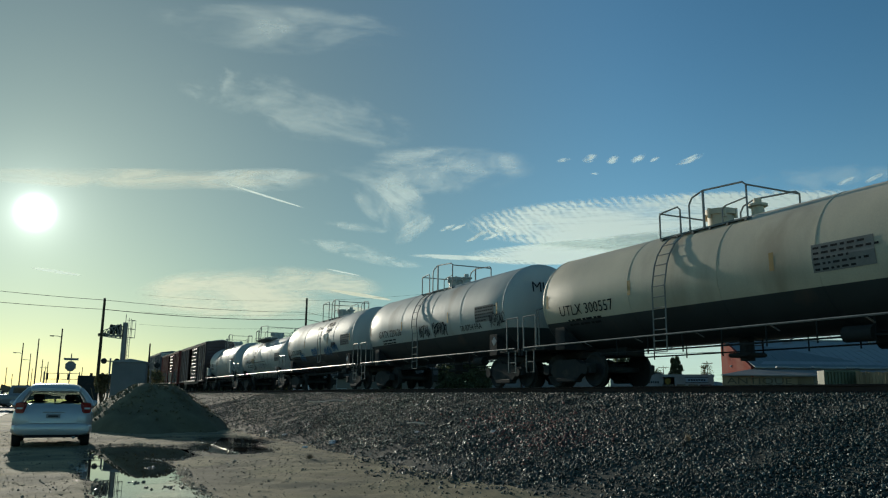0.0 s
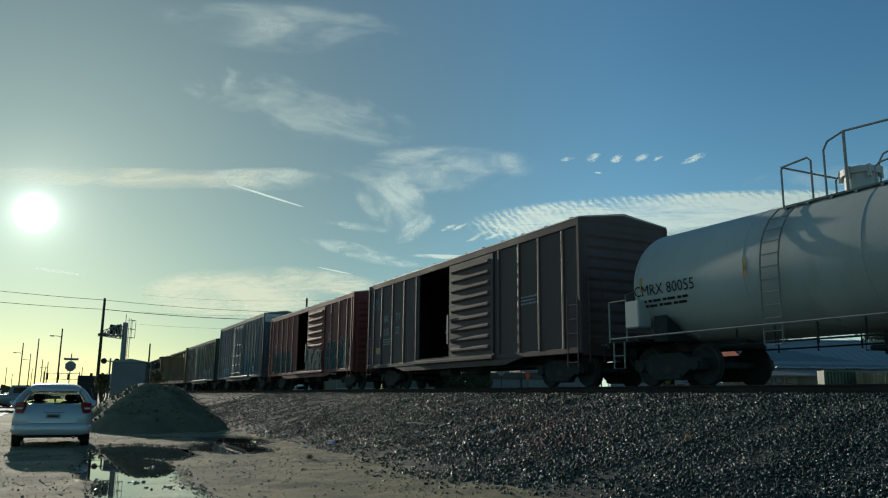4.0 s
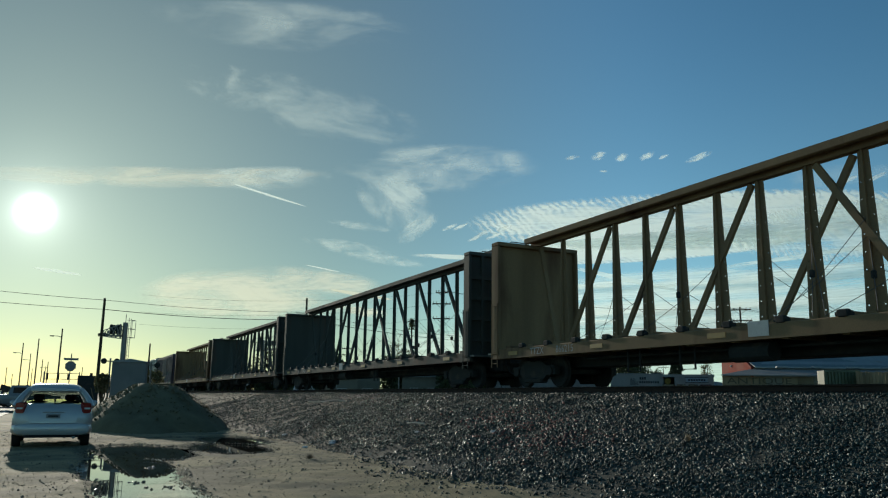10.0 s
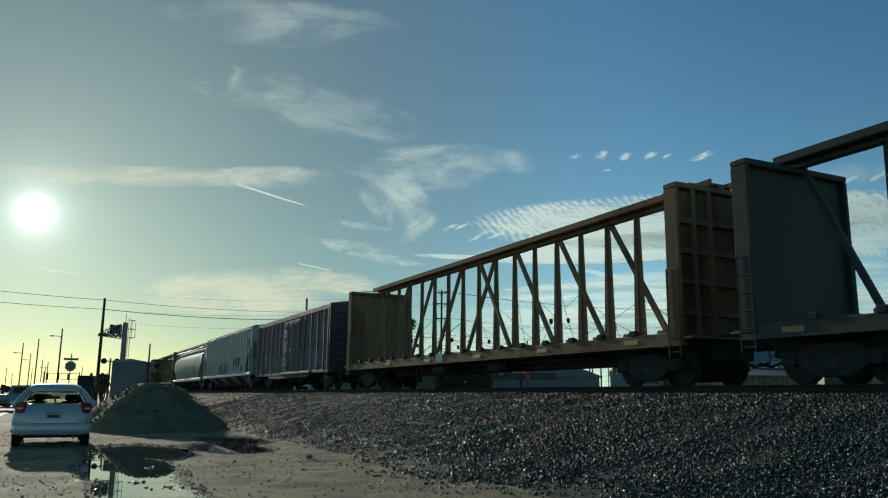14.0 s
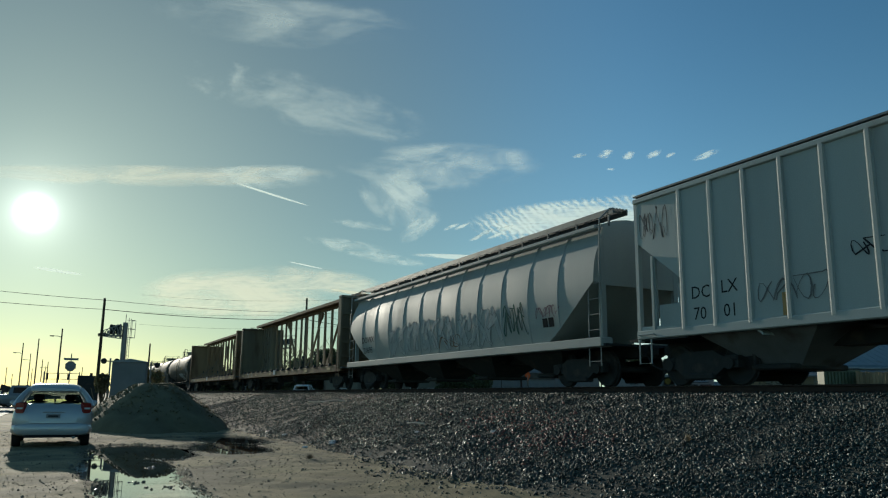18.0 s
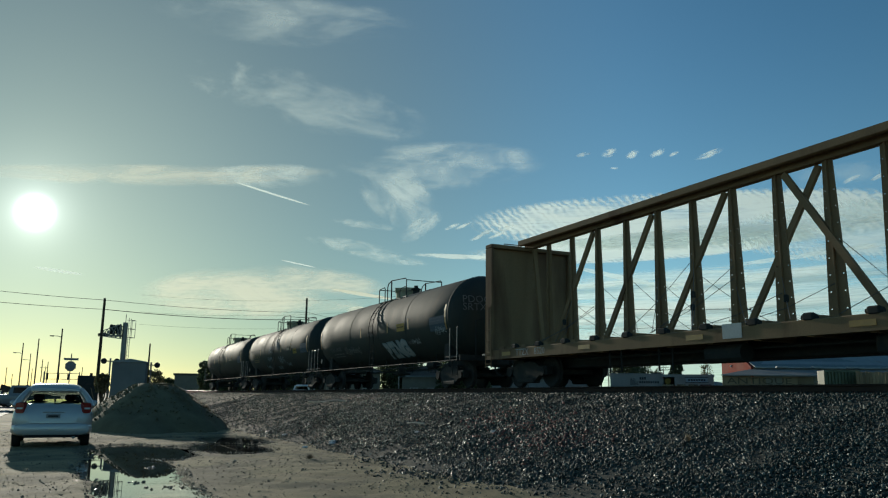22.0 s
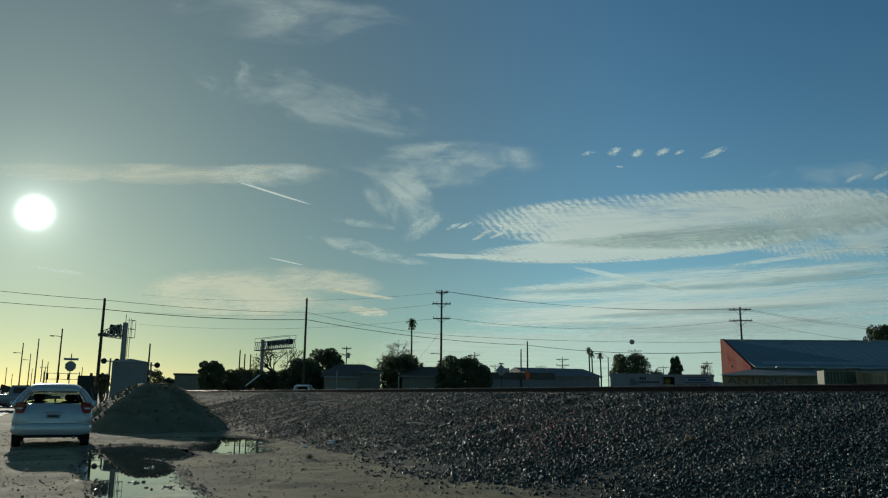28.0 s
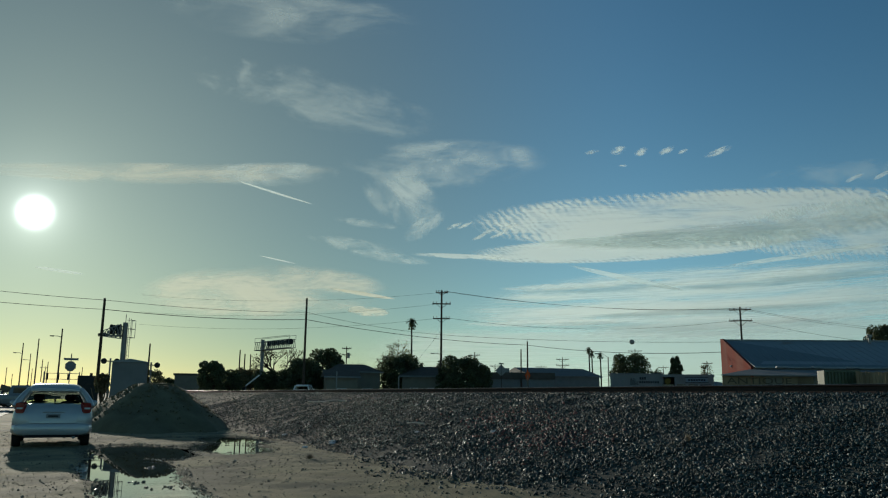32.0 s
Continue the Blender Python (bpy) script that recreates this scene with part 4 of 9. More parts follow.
        part("end_ladder", Form().tube([(-w + 0.15, s * (hb + 0.12), sill - 0.2), (-w + 0.15, s * (hb + 0.12), sill + 2.2)], 0.018, 5)
             .tube([(-w + 0.6, s * (hb + 0.12), sill - 0.2), (-w + 0.6, s * (hb + 0.12), sill + 2.2)], 0.018, 5)
             .tube([(-w + 0.15, s * (hb + 0.12), sill + 0.4), (-w + 0.6, s * (hb + 0.12), sill + 0.4)], 0.015, 5)
             .tube([(-w + 0.15, s * (hb + 0.12), sill + 1.2), (-w + 0.6, s * (hb + 0.12), sill + 1.2)], 0.015, 5)
             .tube([(-w + 0.15, s * (hb + 0.12), sill + 2.0), (-w + 0.6, s * (hb + 0.12), sill + 2.0)], 0.015, 5), paint, car)
        part("brake_step", Form().box(-0.9, s * hb, sill + 0.2, 0.9, s * (hb + 0.28), sill + 0.25), m_grating, car)
    r = Form().plate([(-w - 0.05, eave), (-w - 0.05, eave + 0.03), (0, eave + 0.26), (w + 0.05, eave + 0.03), (w + 0.05, eave), (0, eave + 0.20)], "y", -hb - 0.02, hb + 0.02)
    for i in range(13):
        y = -hb + 0.4 + (2 * hb - 0.8) * i / 12
        r.plate([(-w - 0.04, eave + 0.03), (0, eave + 0.26), (w + 0.04, eave + 0.03), (w + 0.04, eave + 0.07), (0, eave + 0.31), (-w - 0.04, eave + 0.07)], "y", y - 0.04, y + 0.04)
    part("roof", r, roof_mat or m_roof, car)
    rig = Form().tube([(-0.8, -hb + 2.6, 0.62), (-0.8, hb - 2.6, 0.62)], 0.03, 6).box(-0.95, -1.2, 0.45, -0.45, -0.3, 0.85, 0.05)
    rig.tube([(-0.85, 0.7, 0.6), (-0.85, 1.6, 0.6)], 0.2, 12)
    part("brake_rigging", rig, m_gear, car)
    for z in stripes:
        st = Form()
        for y0, y1 in ((-hb + 0.05, hb - 0.05),):
            st.box(-w - 0.003, y0, z, -w - 0.006, y1, z + 0.10)
        part("painted_stripe", st, m_stripe, car)
    running_gear(car, -half + 2.0, half - 2.0, half)
    for text, s, z, h, mat in marks:
        write(text, h, flat(-w - 0.002, loc(s), z), mat, car)
    return car, loc, w


def scatter_prints(car, spots, mat, seed):
    """Small lines of print that cannot be read: short bars."""
    rng = random.Random(seed)
    for y, z, n, rows in spots:
        f = Form()
        for r in range(rows):
            u = 0
            for i in range(n):
                wd = rng.uniform(0.05, 0.16)
                f.box(-1.496, y - u, z - r * 0.1, -1.499, y - u - wd, z - r * 0.1 + 0.05)
                u += wd + 0.05
        part("small_print", f, mat, car)


def box_train():
    # brown car whose door stands ajar
    car, loc, w = box_car("rusty brown box car with a corrugated sliding door", -133.0, -117.3, 4.50, 0.85, m_brown,
                          [-132.2, -131.0, -129.9, -128.7, -122.4, -121.2, -120.0, -118.8, -117.9], (-128.4, -125.3), opening=(-125.2, -122.6),
                          marks=[("BK", -119.0, 2.75, 0.3, m_stencil_light), ("TY", -120.3, 2.75, 0.3, m_stencil_light), ("155", -119.0, 2.2, 0.3, m_stencil_light), ("22", -120.3, 2.2, 0.3, m_stencil_light)])
    strokes(flat(-w, loc(-117.7), 3.3), m_spray_pale, car, "graffiti", 0.8, 0.6, 4, 0.04, 41)
    part("notice_plate", Form().box(-w - 0.003, loc(-118.2), 1.45, -w - 0.012, loc(-118.7), 1.72), m_yellow, car)
    scatter_prints(car, [(loc(-119.0), 2.0, 5, 3), (loc(-130.0), 2.6, 6, 3)], m_stencil_light, 5)
    # red car with the open doorway
    car, loc, w = box_car("oxide red box car with an open doorway and sprayed lettering", -115.3, -99.4, 4.50, 0.83, m_red,
                          [-100.06, -101.17, -102.33, -103.51, -104.69, -111.9, -113.1, -114.3, -114.95], (-110.85, -107.85), opening=(-107.75, -105.65),
                          marks=[("BK", -100.55, 2.55, 0.27, m_stencil_light), ("TY", -101.55, 2.55, 0.27, m_stencil_light),
                                 ("150", -100.6, 2.0, 0.27, m_stencil_light), ("304", -101.55, 2.0, 0.27, m_stencil_light)])
    m_fill = plain("dark_green_spray", (0.045, 0.07, 0.062))
    patchwork(flat(-w, loc(-100.2), 0.98), m_fill, car, "graffiti", 4.8, 1.35, 5, 151, "dark green field of a large tag")
    wild(flat(-w - 0.006, loc(-100.4), 1.0), m_fill, m_spray_pale, car, 4.5, 1.3, 6, 51, "dark green angular tag with a pale outline", 0.016)
    patchwork(flat(-w - 0.128, loc(-107.95), 0.98), m_fill, car, "graffiti", 2.85, 1.2, 4, 152, "dark field of a tag across the door")
    wild(flat(-w - 0.134, loc(-108.0), 1.0), m_fill, m_spray_pale, car, 2.7, 1.15, 4, 52, "pale outlined tag across the door", 0.018)
    patchwork(flat(-w - 0.004, loc(-111.0), 0.9), m_fill, car, "graffiti", 4.1, 1.45, 5, 153, "dark field of a wide tag")
    wild(flat(-w - 0.010, loc(-111.1), 0.92), m_fill, m_spray_pale, car, 3.9, 1.5, 5, 44, "wide angular dark tag with a pale outline", 0.03)
    for y, wide in ((-105.8, 0.9), (-108.6, 0.7), (-110.3, 0.5), (-112.2, 0.8)):
        part("sill_tag", Form().box(-w - 0.043, loc(y), 0.70, -w - 0.046, loc(y) - wide, 0.79), m_worn, car)
    strokes(flat(-w, loc(-111.4), 2.3), m_spray_white, car, "graffiti", 0.6, 0.65, 5, 0.025, 45)
    for y in (-100.3, -110.0, -114.3):
        part("reflector", Form().box(-w - 0.003, loc(y), 1.0, -w - 0.010, loc(y) - 0.45, 1.12), m_yellow, car)
    # tall dark car
    car, loc, w = box_car("tall dark plum-grey box car with plug door and white end band", -97.35, -81.7, 5.12, 0.90, m_boxgrey,
                          [-82.06, -82.87, -83.82, -84.71, -85.54, -86.32, -91.4, -92.3, -93.2, -94.1, -95.0, -95.9, -96.8], (-90.9, -87.2), corrugated=False, cap=m_white,
                          marks=[("MT", -82.95, 2.45, 0.26, m_stencil_light), ("NR", -83.9, 2.45, 0.26, m_stencil_light), ("17", -83.0, 2.05, 0.26, m_stencil_light), ("65", -83.9, 2.05, 0.26, m_stencil_light), ("41", -84.8, 2.05, 0.26, m_stencil_light)])
    end = loc(-97.35) - 0.077
    write("EXCESS HEIGHT CAR", 0.13, lambda u, v: (-1.35 + u, end - 0.004, 4.75 + v), m_stencil_dark, car)
    write("MTNR", 0.16, lambda u, v: (0.7 + u, end - 0.004, 4.75 + v), m_stencil_dark, car)
    blank = Form().box(-w - 0.004, loc(-83.5), 0.98, -w - 0.008, loc(-86.25), 1.78)
    part("graffiti", blank, m_spray_pale, car, "pale blue block of overpaint")
    strokes(flat(-w - 0.008, loc(-83.6), 1.0), m_boxgrey, car, "graffiti", 2.3, 0.8, 5, 0.03, 53)
    patchwork(flat(-w, loc(-91.1), 1.05), m_spray_teal, car, "graffiti", 4.5, 1.4, 5, 54, "teal filled tag with pale spots")
    for p in (-91.4, -92.3, -93.2, -94.1, -95.0):
        part("graffiti", Form().box(-w - 0.0505, loc(p) - 0.05, 1.10, -w - 0.053, loc(p) + 0.022, 2.2 if p > -94 else 2.0), m_spray_teal, car)
    dots(flat(-w - 0.006, loc(-91.2), 1.15), m_spray_pale, car, "graffiti", 4.2, 1.0, 70, 57)
    strokes(flat(-w - 0.012, loc(-91.2), 1.1), m_spray_dark, car, "graffiti", 4.4, 1.25, 10, 0.035, 46, "thin black outlines of the tag")
    dots(flat(-w - 0.016, loc(-91.6), 1.35), m_yellow, car, "graffiti", 3.2, 0.5, 5, 58)
    part("lift_frame", Form().tube([(-w - 0.1, loc(-94.6), 1.3), (-w - 0.1, loc(-94.6), 4.2), (-w - 0.1, loc(-95.4), 4.3), (-w - 0.1, loc(-95.4), 1.3)], 0.03, 6), m_boxgrey, car)
    part("notice_plate", Form().box(-w - 0.08, loc(-94.7), 1.5, -w - 0.09, loc(-95.1), 1.62), m_placard, car)
    part("notice_plate", Form().box(-w - 0.08, loc(-94.7), 1.32, -w - 0.09, loc(-95.1), 1.45), m_stencil_light, car)
    part("notice_plate", Form().box(-w - 0.003, loc(-96.15), 1.35, -w - 0.010, loc(-96.3), 2.3), plain("dull_ochre_strip", (0.22, 0.13, 0.03)), car)
    for z in (1.3, 1.9, 2.6, 3.4):
        part("locking_bar", Form().tube([(-w - 0.085, loc(-87.5), z), (-w - 0.085, loc(-90.6), z)], 0.02, 6), m_boxgrey, car)
    part("small_print", Form().box(-w - 0.037, loc(-89.7), 3.7, -w - 0.04, loc(-89.85), 4.1).box(-w - 0.037, loc(-90.3), 3.7, -w - 0.04, loc(-90.5), 4.1)
         .box(-w - 0.037, loc(-89.7), 1.5, -w - 0.04, loc(-89.8), 1.75).box(-w - 0.037, loc(-90.0), 1.5, -w - 0.04, loc(-90.1), 1.8), m_worn, car)
    scatter_prints(car, [(loc(-88.0), 4.0, 6, 3), (loc(-94.0), 2.2, 3, 5), (loc(-95.6), 2.2, 4, 3), (loc(-88.2), 1.5, 5, 2), (loc(-96.0), 2.3, 4, 2)], m_worn, 6)
    # dark green car with two yellow stripes
    car, loc, w = box_car("dark green box car with two yellow stripes and faded tags", -79.6, -63.8, 4.45, 0.85, m_green,
                          [-63.86, -64.54, -65.34, -66.13, -66.89, -67.62, -68.35, -74.7, -75.45, -76.25, -76.93, -77.73, -78.47, -79.2], (-73.5, -68.6), corrugated=False, door_ribs=False, stripes=(2.65, 3.08), bars=(-69.0, -70.45, -71.63, -72.98),
                          marks=[("TOE", -64.72, 2.13, 0.185, m_stencil_light), ("3148", -64.70, 1.87, 0.185, m_stencil_light)])
    for z in (2.65, 3.08):
        part("painted_stripe", Form().box(-w - 0.036, loc(-68.7), z, -w - 0.039, loc(-73.4), z + 0.09), m_stripe, car)
    for z in (1.45, 2.05, 3.45):
        part("door_rib", Form().box(-w - 0.03, loc(-68.75), z, -w - 0.06, loc(-70.95), z + 0.07).box(-w - 0.03, loc(-71.1), z, -w - 0.06, loc(-73.4), z + 0.07), m_green, car)
    part("door_seam", Form().box(-w - 0.03, loc(-70.97), 1.05, -w - 0.07, loc(-71.08), 4.2), m_green, car)
    part("notice_plate", Form().box(-w - 0.04, loc(-72.14), 1.75, -w - 0.05, loc(-72.56), 2.42), plain("dark_blue_notice", (0.03, 0.065, 0.13)), car, "blue notice panel")
    part("notice_plate", Form().box(-w - 0.062, loc(-72.75), 1.62, -w - 0.068, loc(-72.98), 1.9), m_placard, car)
    washed = plain("washed_blue_spray", (0.17, 0.21, 0.225))
    cyan = plain("washed_cyan_spray", (0.10, 0.165, 0.185))
    patchwork(flat(-w, loc(-73.6), 0.98), washed, car, "graffiti", 5.6, 0.8, 7, 155, "washed pale blue field of a tag")
    patchwork(flat(-w - 0.003, loc(-76.6), 1.2), washed, car, "graffiti", 0.9, 0.95, 2, 255)
    patchwork(flat(-w - 0.004, loc(-77.45), 0.99), cyan, car, "graffiti", 1.15, 1.2, 2, 256, "cyan cloud of spray paint")
    patchwork(flat(-w - 0.006, loc(-78.5), 1.15), cyan, car, "graffiti", 0.85, 0.95, 1, 257, "cyan cloud of spray paint")
    wild(flat(-w - 0.008, loc(-73.7), 0.98), m_spray_pale, washed, car, 2.4, 0.95, 5, 55, "pale blue filled tag", 0.015)
    strokes(flat(-w - 0.018, loc(-73.7), 1.0), m_spray_dark, car, "graffiti", 2.3, 0.8, 8, 0.022, 60)
    patchwork(flat(-w - 0.043, loc(-74.0), 0.70), washed, car, "graffiti", 2.4, 0.13, 4, 87)
    for y0, y1, z0, z1 in ((-76.55, -76.88, 1.22, 1.38), (-78.72, -79.12, 1.30, 1.48), (-74.2, -74.6, 0.99, 1.1)):
        part("notice_plate", Form().box(-w - 0.022, loc(y0), z0, -w - 0.025, loc(y1), z1), plain("dull_orange_plate", (0.30, 0.17, 0.05)), car, "dull orange plate")
    card = Form()
    for a, b, c, d in ((-77.25, -77.64, 1.68, 1.70), (-77.25, -77.64, 1.91, 1.93), (-77.25, -77.28, 1.70, 1.91), (-77.43, -77.46, 1.70, 1.91), (-77.61, -77.64, 1.70, 1.91)):
        card.box(-w - 0.02, loc(a), c, -w - 0.035, loc(b), d)
    part("card_holder", card, m_placard, car, "small white routing card frame")
    patchwork(flat(-w, loc(-64.6), 1.35), m_spray_purple, car, "graffiti", 3.8, 0.85, 6, 156, "purple cloud behind the tag")
    bubble(flat(-w - 0.003, loc(-64.4), 0.98), m_spray_tan, m_spray_purple, car, 4.0, 0.85, 6, 56, "orange letters with a purple outline", 0.03)
    strokes(flat(-w, loc(-63.95), 2.84), m_spray_pale, car, "graffiti", 0.54, 1.0, 10, 0.028, 49)
    strokes(flat(-w, loc(-73.9), 2.2), m_worn, car, "graffiti", 0.7, 0.22, 4, 0.025, 59)
    scatter_prints(car, [(loc(-72.0), 3.9, 6, 3), (loc(-69.4), 3.9, 6, 4), (loc(-75.6), 3.5, 3, 3), (loc(-69.9), 1.9, 2, 4)], m_worn, 7)
    part("sill_print", Form().box(-w - 0.041, loc(-70.9), 0.68, -w - 0.044, loc(-71.4), 0.78).box(-w - 0.041, loc(-71.5), 0.68, -w - 0.044, loc(-71.9), 0.78), m_stencil_light, car)
    # maroon car between the beams and the hoppers
    car, loc, w = box_car("dark maroon box car with a faded shield emblem and purple tags", 37.8, 53.7, 4.33, 0.85, m_maroon,
                          [53.16, 52.13, 50.92, 49.86, 48.70, 47.80, 42.4, 41.2, 40.0, 38.9, 38.2], (43.4, 47.0), corrugated=False,
                          marks=[("WC", 52.7, 2.35, 0.26, m_stencil_light), ("278", 52.7, 1.95, 0.26, m_stencil_light), ("06", 51.7, 1.95, 0.26, m_stencil_light)])
    patchwork(flat(-w, loc(53.4), 0.95), m_spray_green, car, "graffiti", 15.0, 1.5, 9, 58, "green sprayed field along the whole side")
    bubble(flat(-w - 0.006, loc(53.0), 1.0), m_spray_purple, plain("pale_green_spray", (0.15, 0.26, 0.21)), car, 14.2, 1.2, 16, 57, "purple and green tag along the whole side", 0.03)
    wild(flat(-w - 0.016, loc(53.0), 0.98), plain("grey_violet_spray", (0.17, 0.155, 0.185)), plain("pale_green_edge_spray", (0.17, 0.25, 0.22)), car, 13.6, 1.35, 13, 158, "grey violet angular letters with a pale green outline", 0.022)
    shield = Form()
    out = [(0, 0), (0.55, 0.25), (0.6, 1.0), (0.5, 1.35), (0.25, 1.25), (0, 1.45), (-0.25, 1.25), (-0.5, 1.35), (-0.6, 1.0), (-0.55, 0.25)]
    yc, z0 = loc(50.85), 2.75
    for (a, b), (c, d) in zip(out, out[1:] + out[:1]):
        shield.beam((-w - 0.006, yc - a, z0 + b), (-w - 0.006, yc - c, z0 + d), 0.008, 0.025)
    part("emblem", shield, m_worn, car, "worn outline of a painted shield")
    scatter_prints(car, [(loc(51.25), 3.75, 4, 1), (loc(51.3), 3.45, 4, 1), (loc(51.1), 3.15, 3, 1), (loc(46.6), 3.7, 7, 3), (loc(48.2), 3.2, 3, 4)], m_worn, 8)


# ---- centre-beam flat cars ----
def beam_car(label, s0, s1, paint, mark=(), reverse=False, panels=False, seed=1, shift=0.4, inner=None, broad=1.0):
    car, half, mid = start_car("centre_beam_car", label, s0 - 0.3, s1 + 0.3)
    rng = random.Random(seed)
    hb = half - 0.3
    w, top = 1.52, 4.82
    inner = inner or paint
    part("centre_sill", Form().box(-0.4, -half + 0.1, 0.55, 0.4, half - 0.1, 1.12, 0.03), m_gear, car)
    deck = Form().box(-w + 0.1, -hb + 0.1, 1.08, w - 0.1, hb - 0.1, 1.16)
    for y in np.linspace(-hb + 0.8, hb - 0.8, 18):
        deck.box(-w + 0.08, y - 0.08, 0.84, w - 0.08, y + 0.08, 1.08)
        deck.box(-w + 0.1, y - 0.14, 1.16, w - 0.1, y + 0.14, 1.24)
    part("deck", deck, paint, car)
    for s in (-1, 1):
        part("side_sill", Form().box(s * (w - 0.12), -hb, 0.88, s * w, hb, 1.16, 0.02).box(s * (w - 0.2), -hb, 0.86, s * (w + 0.02), hb, 0.90), paint, car)
        for y in np.linspace(-hb + 1.7, hb - 1.7, 16):
            part("winch", Form().box(s * (w - 0.1), y - 0.11, 1.14, s * (w + 0.03), y + 0.11, 1.28, 0.02).tube([(s * (w - 0.05), y - 0.16, 1.2), (s * (w - 0.05), y + 0.16, 1.2)], 0.05, 8), m_gear, car)
    # transverse bulkheads
    for s in (-1, 1):
        y0, y1 = s * hb, s * (hb - 0.42)
        wall = part("bulkhead", Form().box(-w + 0.05, s * (hb - 0.16), 1.1, w - 0.05, s * (hb - 0.26), 4.47), inner, car)
        for x in (-w + 0.02, w - 0.02):
            part("corner_post", Form().box(x - 0.05, y0, 1.0, x + 0.05, y1, 4.45, 0.02), inner, wall)
        part("bulkhead_cap", Form().box(-w - 0.03, y0, 4.452, w + 0.03, y1, 4.58, 0.02), inner, wall)
        for x in (-1.0, -0.5, 0.5, 1.0):
            part("stiffener", Form().box(x - 0.05, s * (hb - 0.02), 1.1, x + 0.05, s * (hb - 0.158), 4.5), inner, wall)
        for z in (1.6, 2.3, 3.0, 3.7):
            part("stiffener", Form().box(-w + 0.08, s * (hb - 0.04), z - 0.06, w - 0.08, s * (hb - 0.156), z + 0.06), inner, wall)
        part("bulkhead_rail", Form().tube([(-0.95, s * (hb - 0.2), 4.56), (-0.95, s * (hb - 0.2), 4.66), (-0.35, s * (hb - 0.2), 4.66), (-0.35, s * (hb - 0.2), 4.56)], 0.018, 5), m_pipe, car)
        for x in (-w - 0.05, w + 0.05):
            ladder(car, x, s * (hb - 0.05), s * (hb - 0.40), 0.6, 2.6, 0.36, mat=paint)
        part("end_platform", Form().box(-w, s * (hb + 0.28), 1.0, w, s * hb, 1.06, 0.01), m_grating, car)
    # the top chord and the truss
    cw = 0.48 if reverse else 0.36
    chord = Form().plate([(-cw, 4.66), (-cw + 0.04, 4.64), (-0.10, 4.68), (-0.10, 4.54), (0.10, 4.54), (0.10, 4.68), (cw - 0.04, 4.64), (cw, 4.66), (cw, 4.82), (cw - 0.04, 4.82), (cw - 0.04, 4.72), (-cw + 0.04, 4.72), (-cw + 0.04, 4.82), (-cw, 4.82)], "y", -hb + 0.1, hb - 0.1)
    part("top_chord", chord, paint, car)
    step = 1.245 if reverse else 1.267
    n = 6 if panels else 8
    ys = [shift + step * (i - n + 0.5) for i in range(2 * n)]
    ys = [y for y in ys if abs(y) < hb - 0.75]
    zs = [1.16, 2.3, 2.48, 3.3, 3.48, 4.56]
    f = Form()
    half_at = lambda z: broad * ((0.15 if reverse else 0.172) - 0.055 * (z - 1.16) / 3.4) + (0.03 * (1 - (z - 1.16) / 1.7) if broad > 1 and not reverse else 0.0)
    px = 0.035 if reverse else 0.015

    def slab(q0, q1, a, b):
        """A length of the post between heights a and b; q0, q1 are shares of its half width."""
        f.loft([[(-px, q0 * h, z), (px, q0 * h, z), (px, q1 * h, z), (-px, q1 * h, z)] for z, h in ((a, half_at(a)), (b, half_at(b)))])
    if reverse:
        for (a, b), hole in zip(zip(zs, zs[1:]), (0, 1, 0, 1, 0)):
            if hole:
                slab(-1, -0.4, a, b)
                slab(0.4, 1, a, b)
            else:
                slab(-1, 1, a, b)
    else:
        z = 1.16
        while z < 4.5:
            slab(-1, 1, z, z + 0.315)
            for q0, q1 in ((-1, -0.84), (-0.62, 0.62), (0.84, 1)):
                slab(q0, q1, z + 0.315, z + 0.345)
            z += 0.345
        f.box(-0.075, -0.02, 1.16, 0.075, 0.02, 4.56)
    f.box(-0.2, -0.2, 1.14, 0.2, 0.2, 1.26)
    shared_post = f.mesh("post", paint)
    for y in ys:
        part("post", shared_post, None, car, at=pose(0, y, 0))
    # diagonals, leaning opposite ways from the middle
    at_post = lambda k: step * (k + 0.5)
    runs = ((7.5, 4.95), (3.8, 1.2)) if reverse else ((at_post(1) + 0.2, at_post(3) - 0.25), (at_post(3) + 0.2, at_post(5) - 0.25), (at_post(5) + 0.2, at_post(7) - 0.25), (-0.4, at_post(1) - 0.25))
    for hi, lo in runs:
        for s in (-1, 1):
            ya, yb = shift + s * hi, shift + s * lo
            if max(abs(ya), abs(yb)) > hb - 0.5:
                continue
            x = 0.05 * s if hi < 0 else 0
            f = Form().beam((x, yb, 1.35), (x, ya, 4.5), 0.09, 0.11 if reverse else 0.14)
            if reverse:
                f.beam((x, yb, 1.3), (x, yb + (ya - yb) * 0.12, 1.72), 0.13, 0.34).beam((x, ya, 4.5), (x, ya - (ya - yb) * 0.1, 4.2), 0.13, 0.30)
            part("diagonal", f, paint, car)
    if not panels:
        for s in (-1, 1):
            last = max(s * y for y in ys)
            if hb - last > 0.9:
                part("end_diagonal", Form().beam((0, s * (last + 0.4), 1.3), (0, s * (hb - 0.55), 4.5), 0.09, 0.13), paint, car)
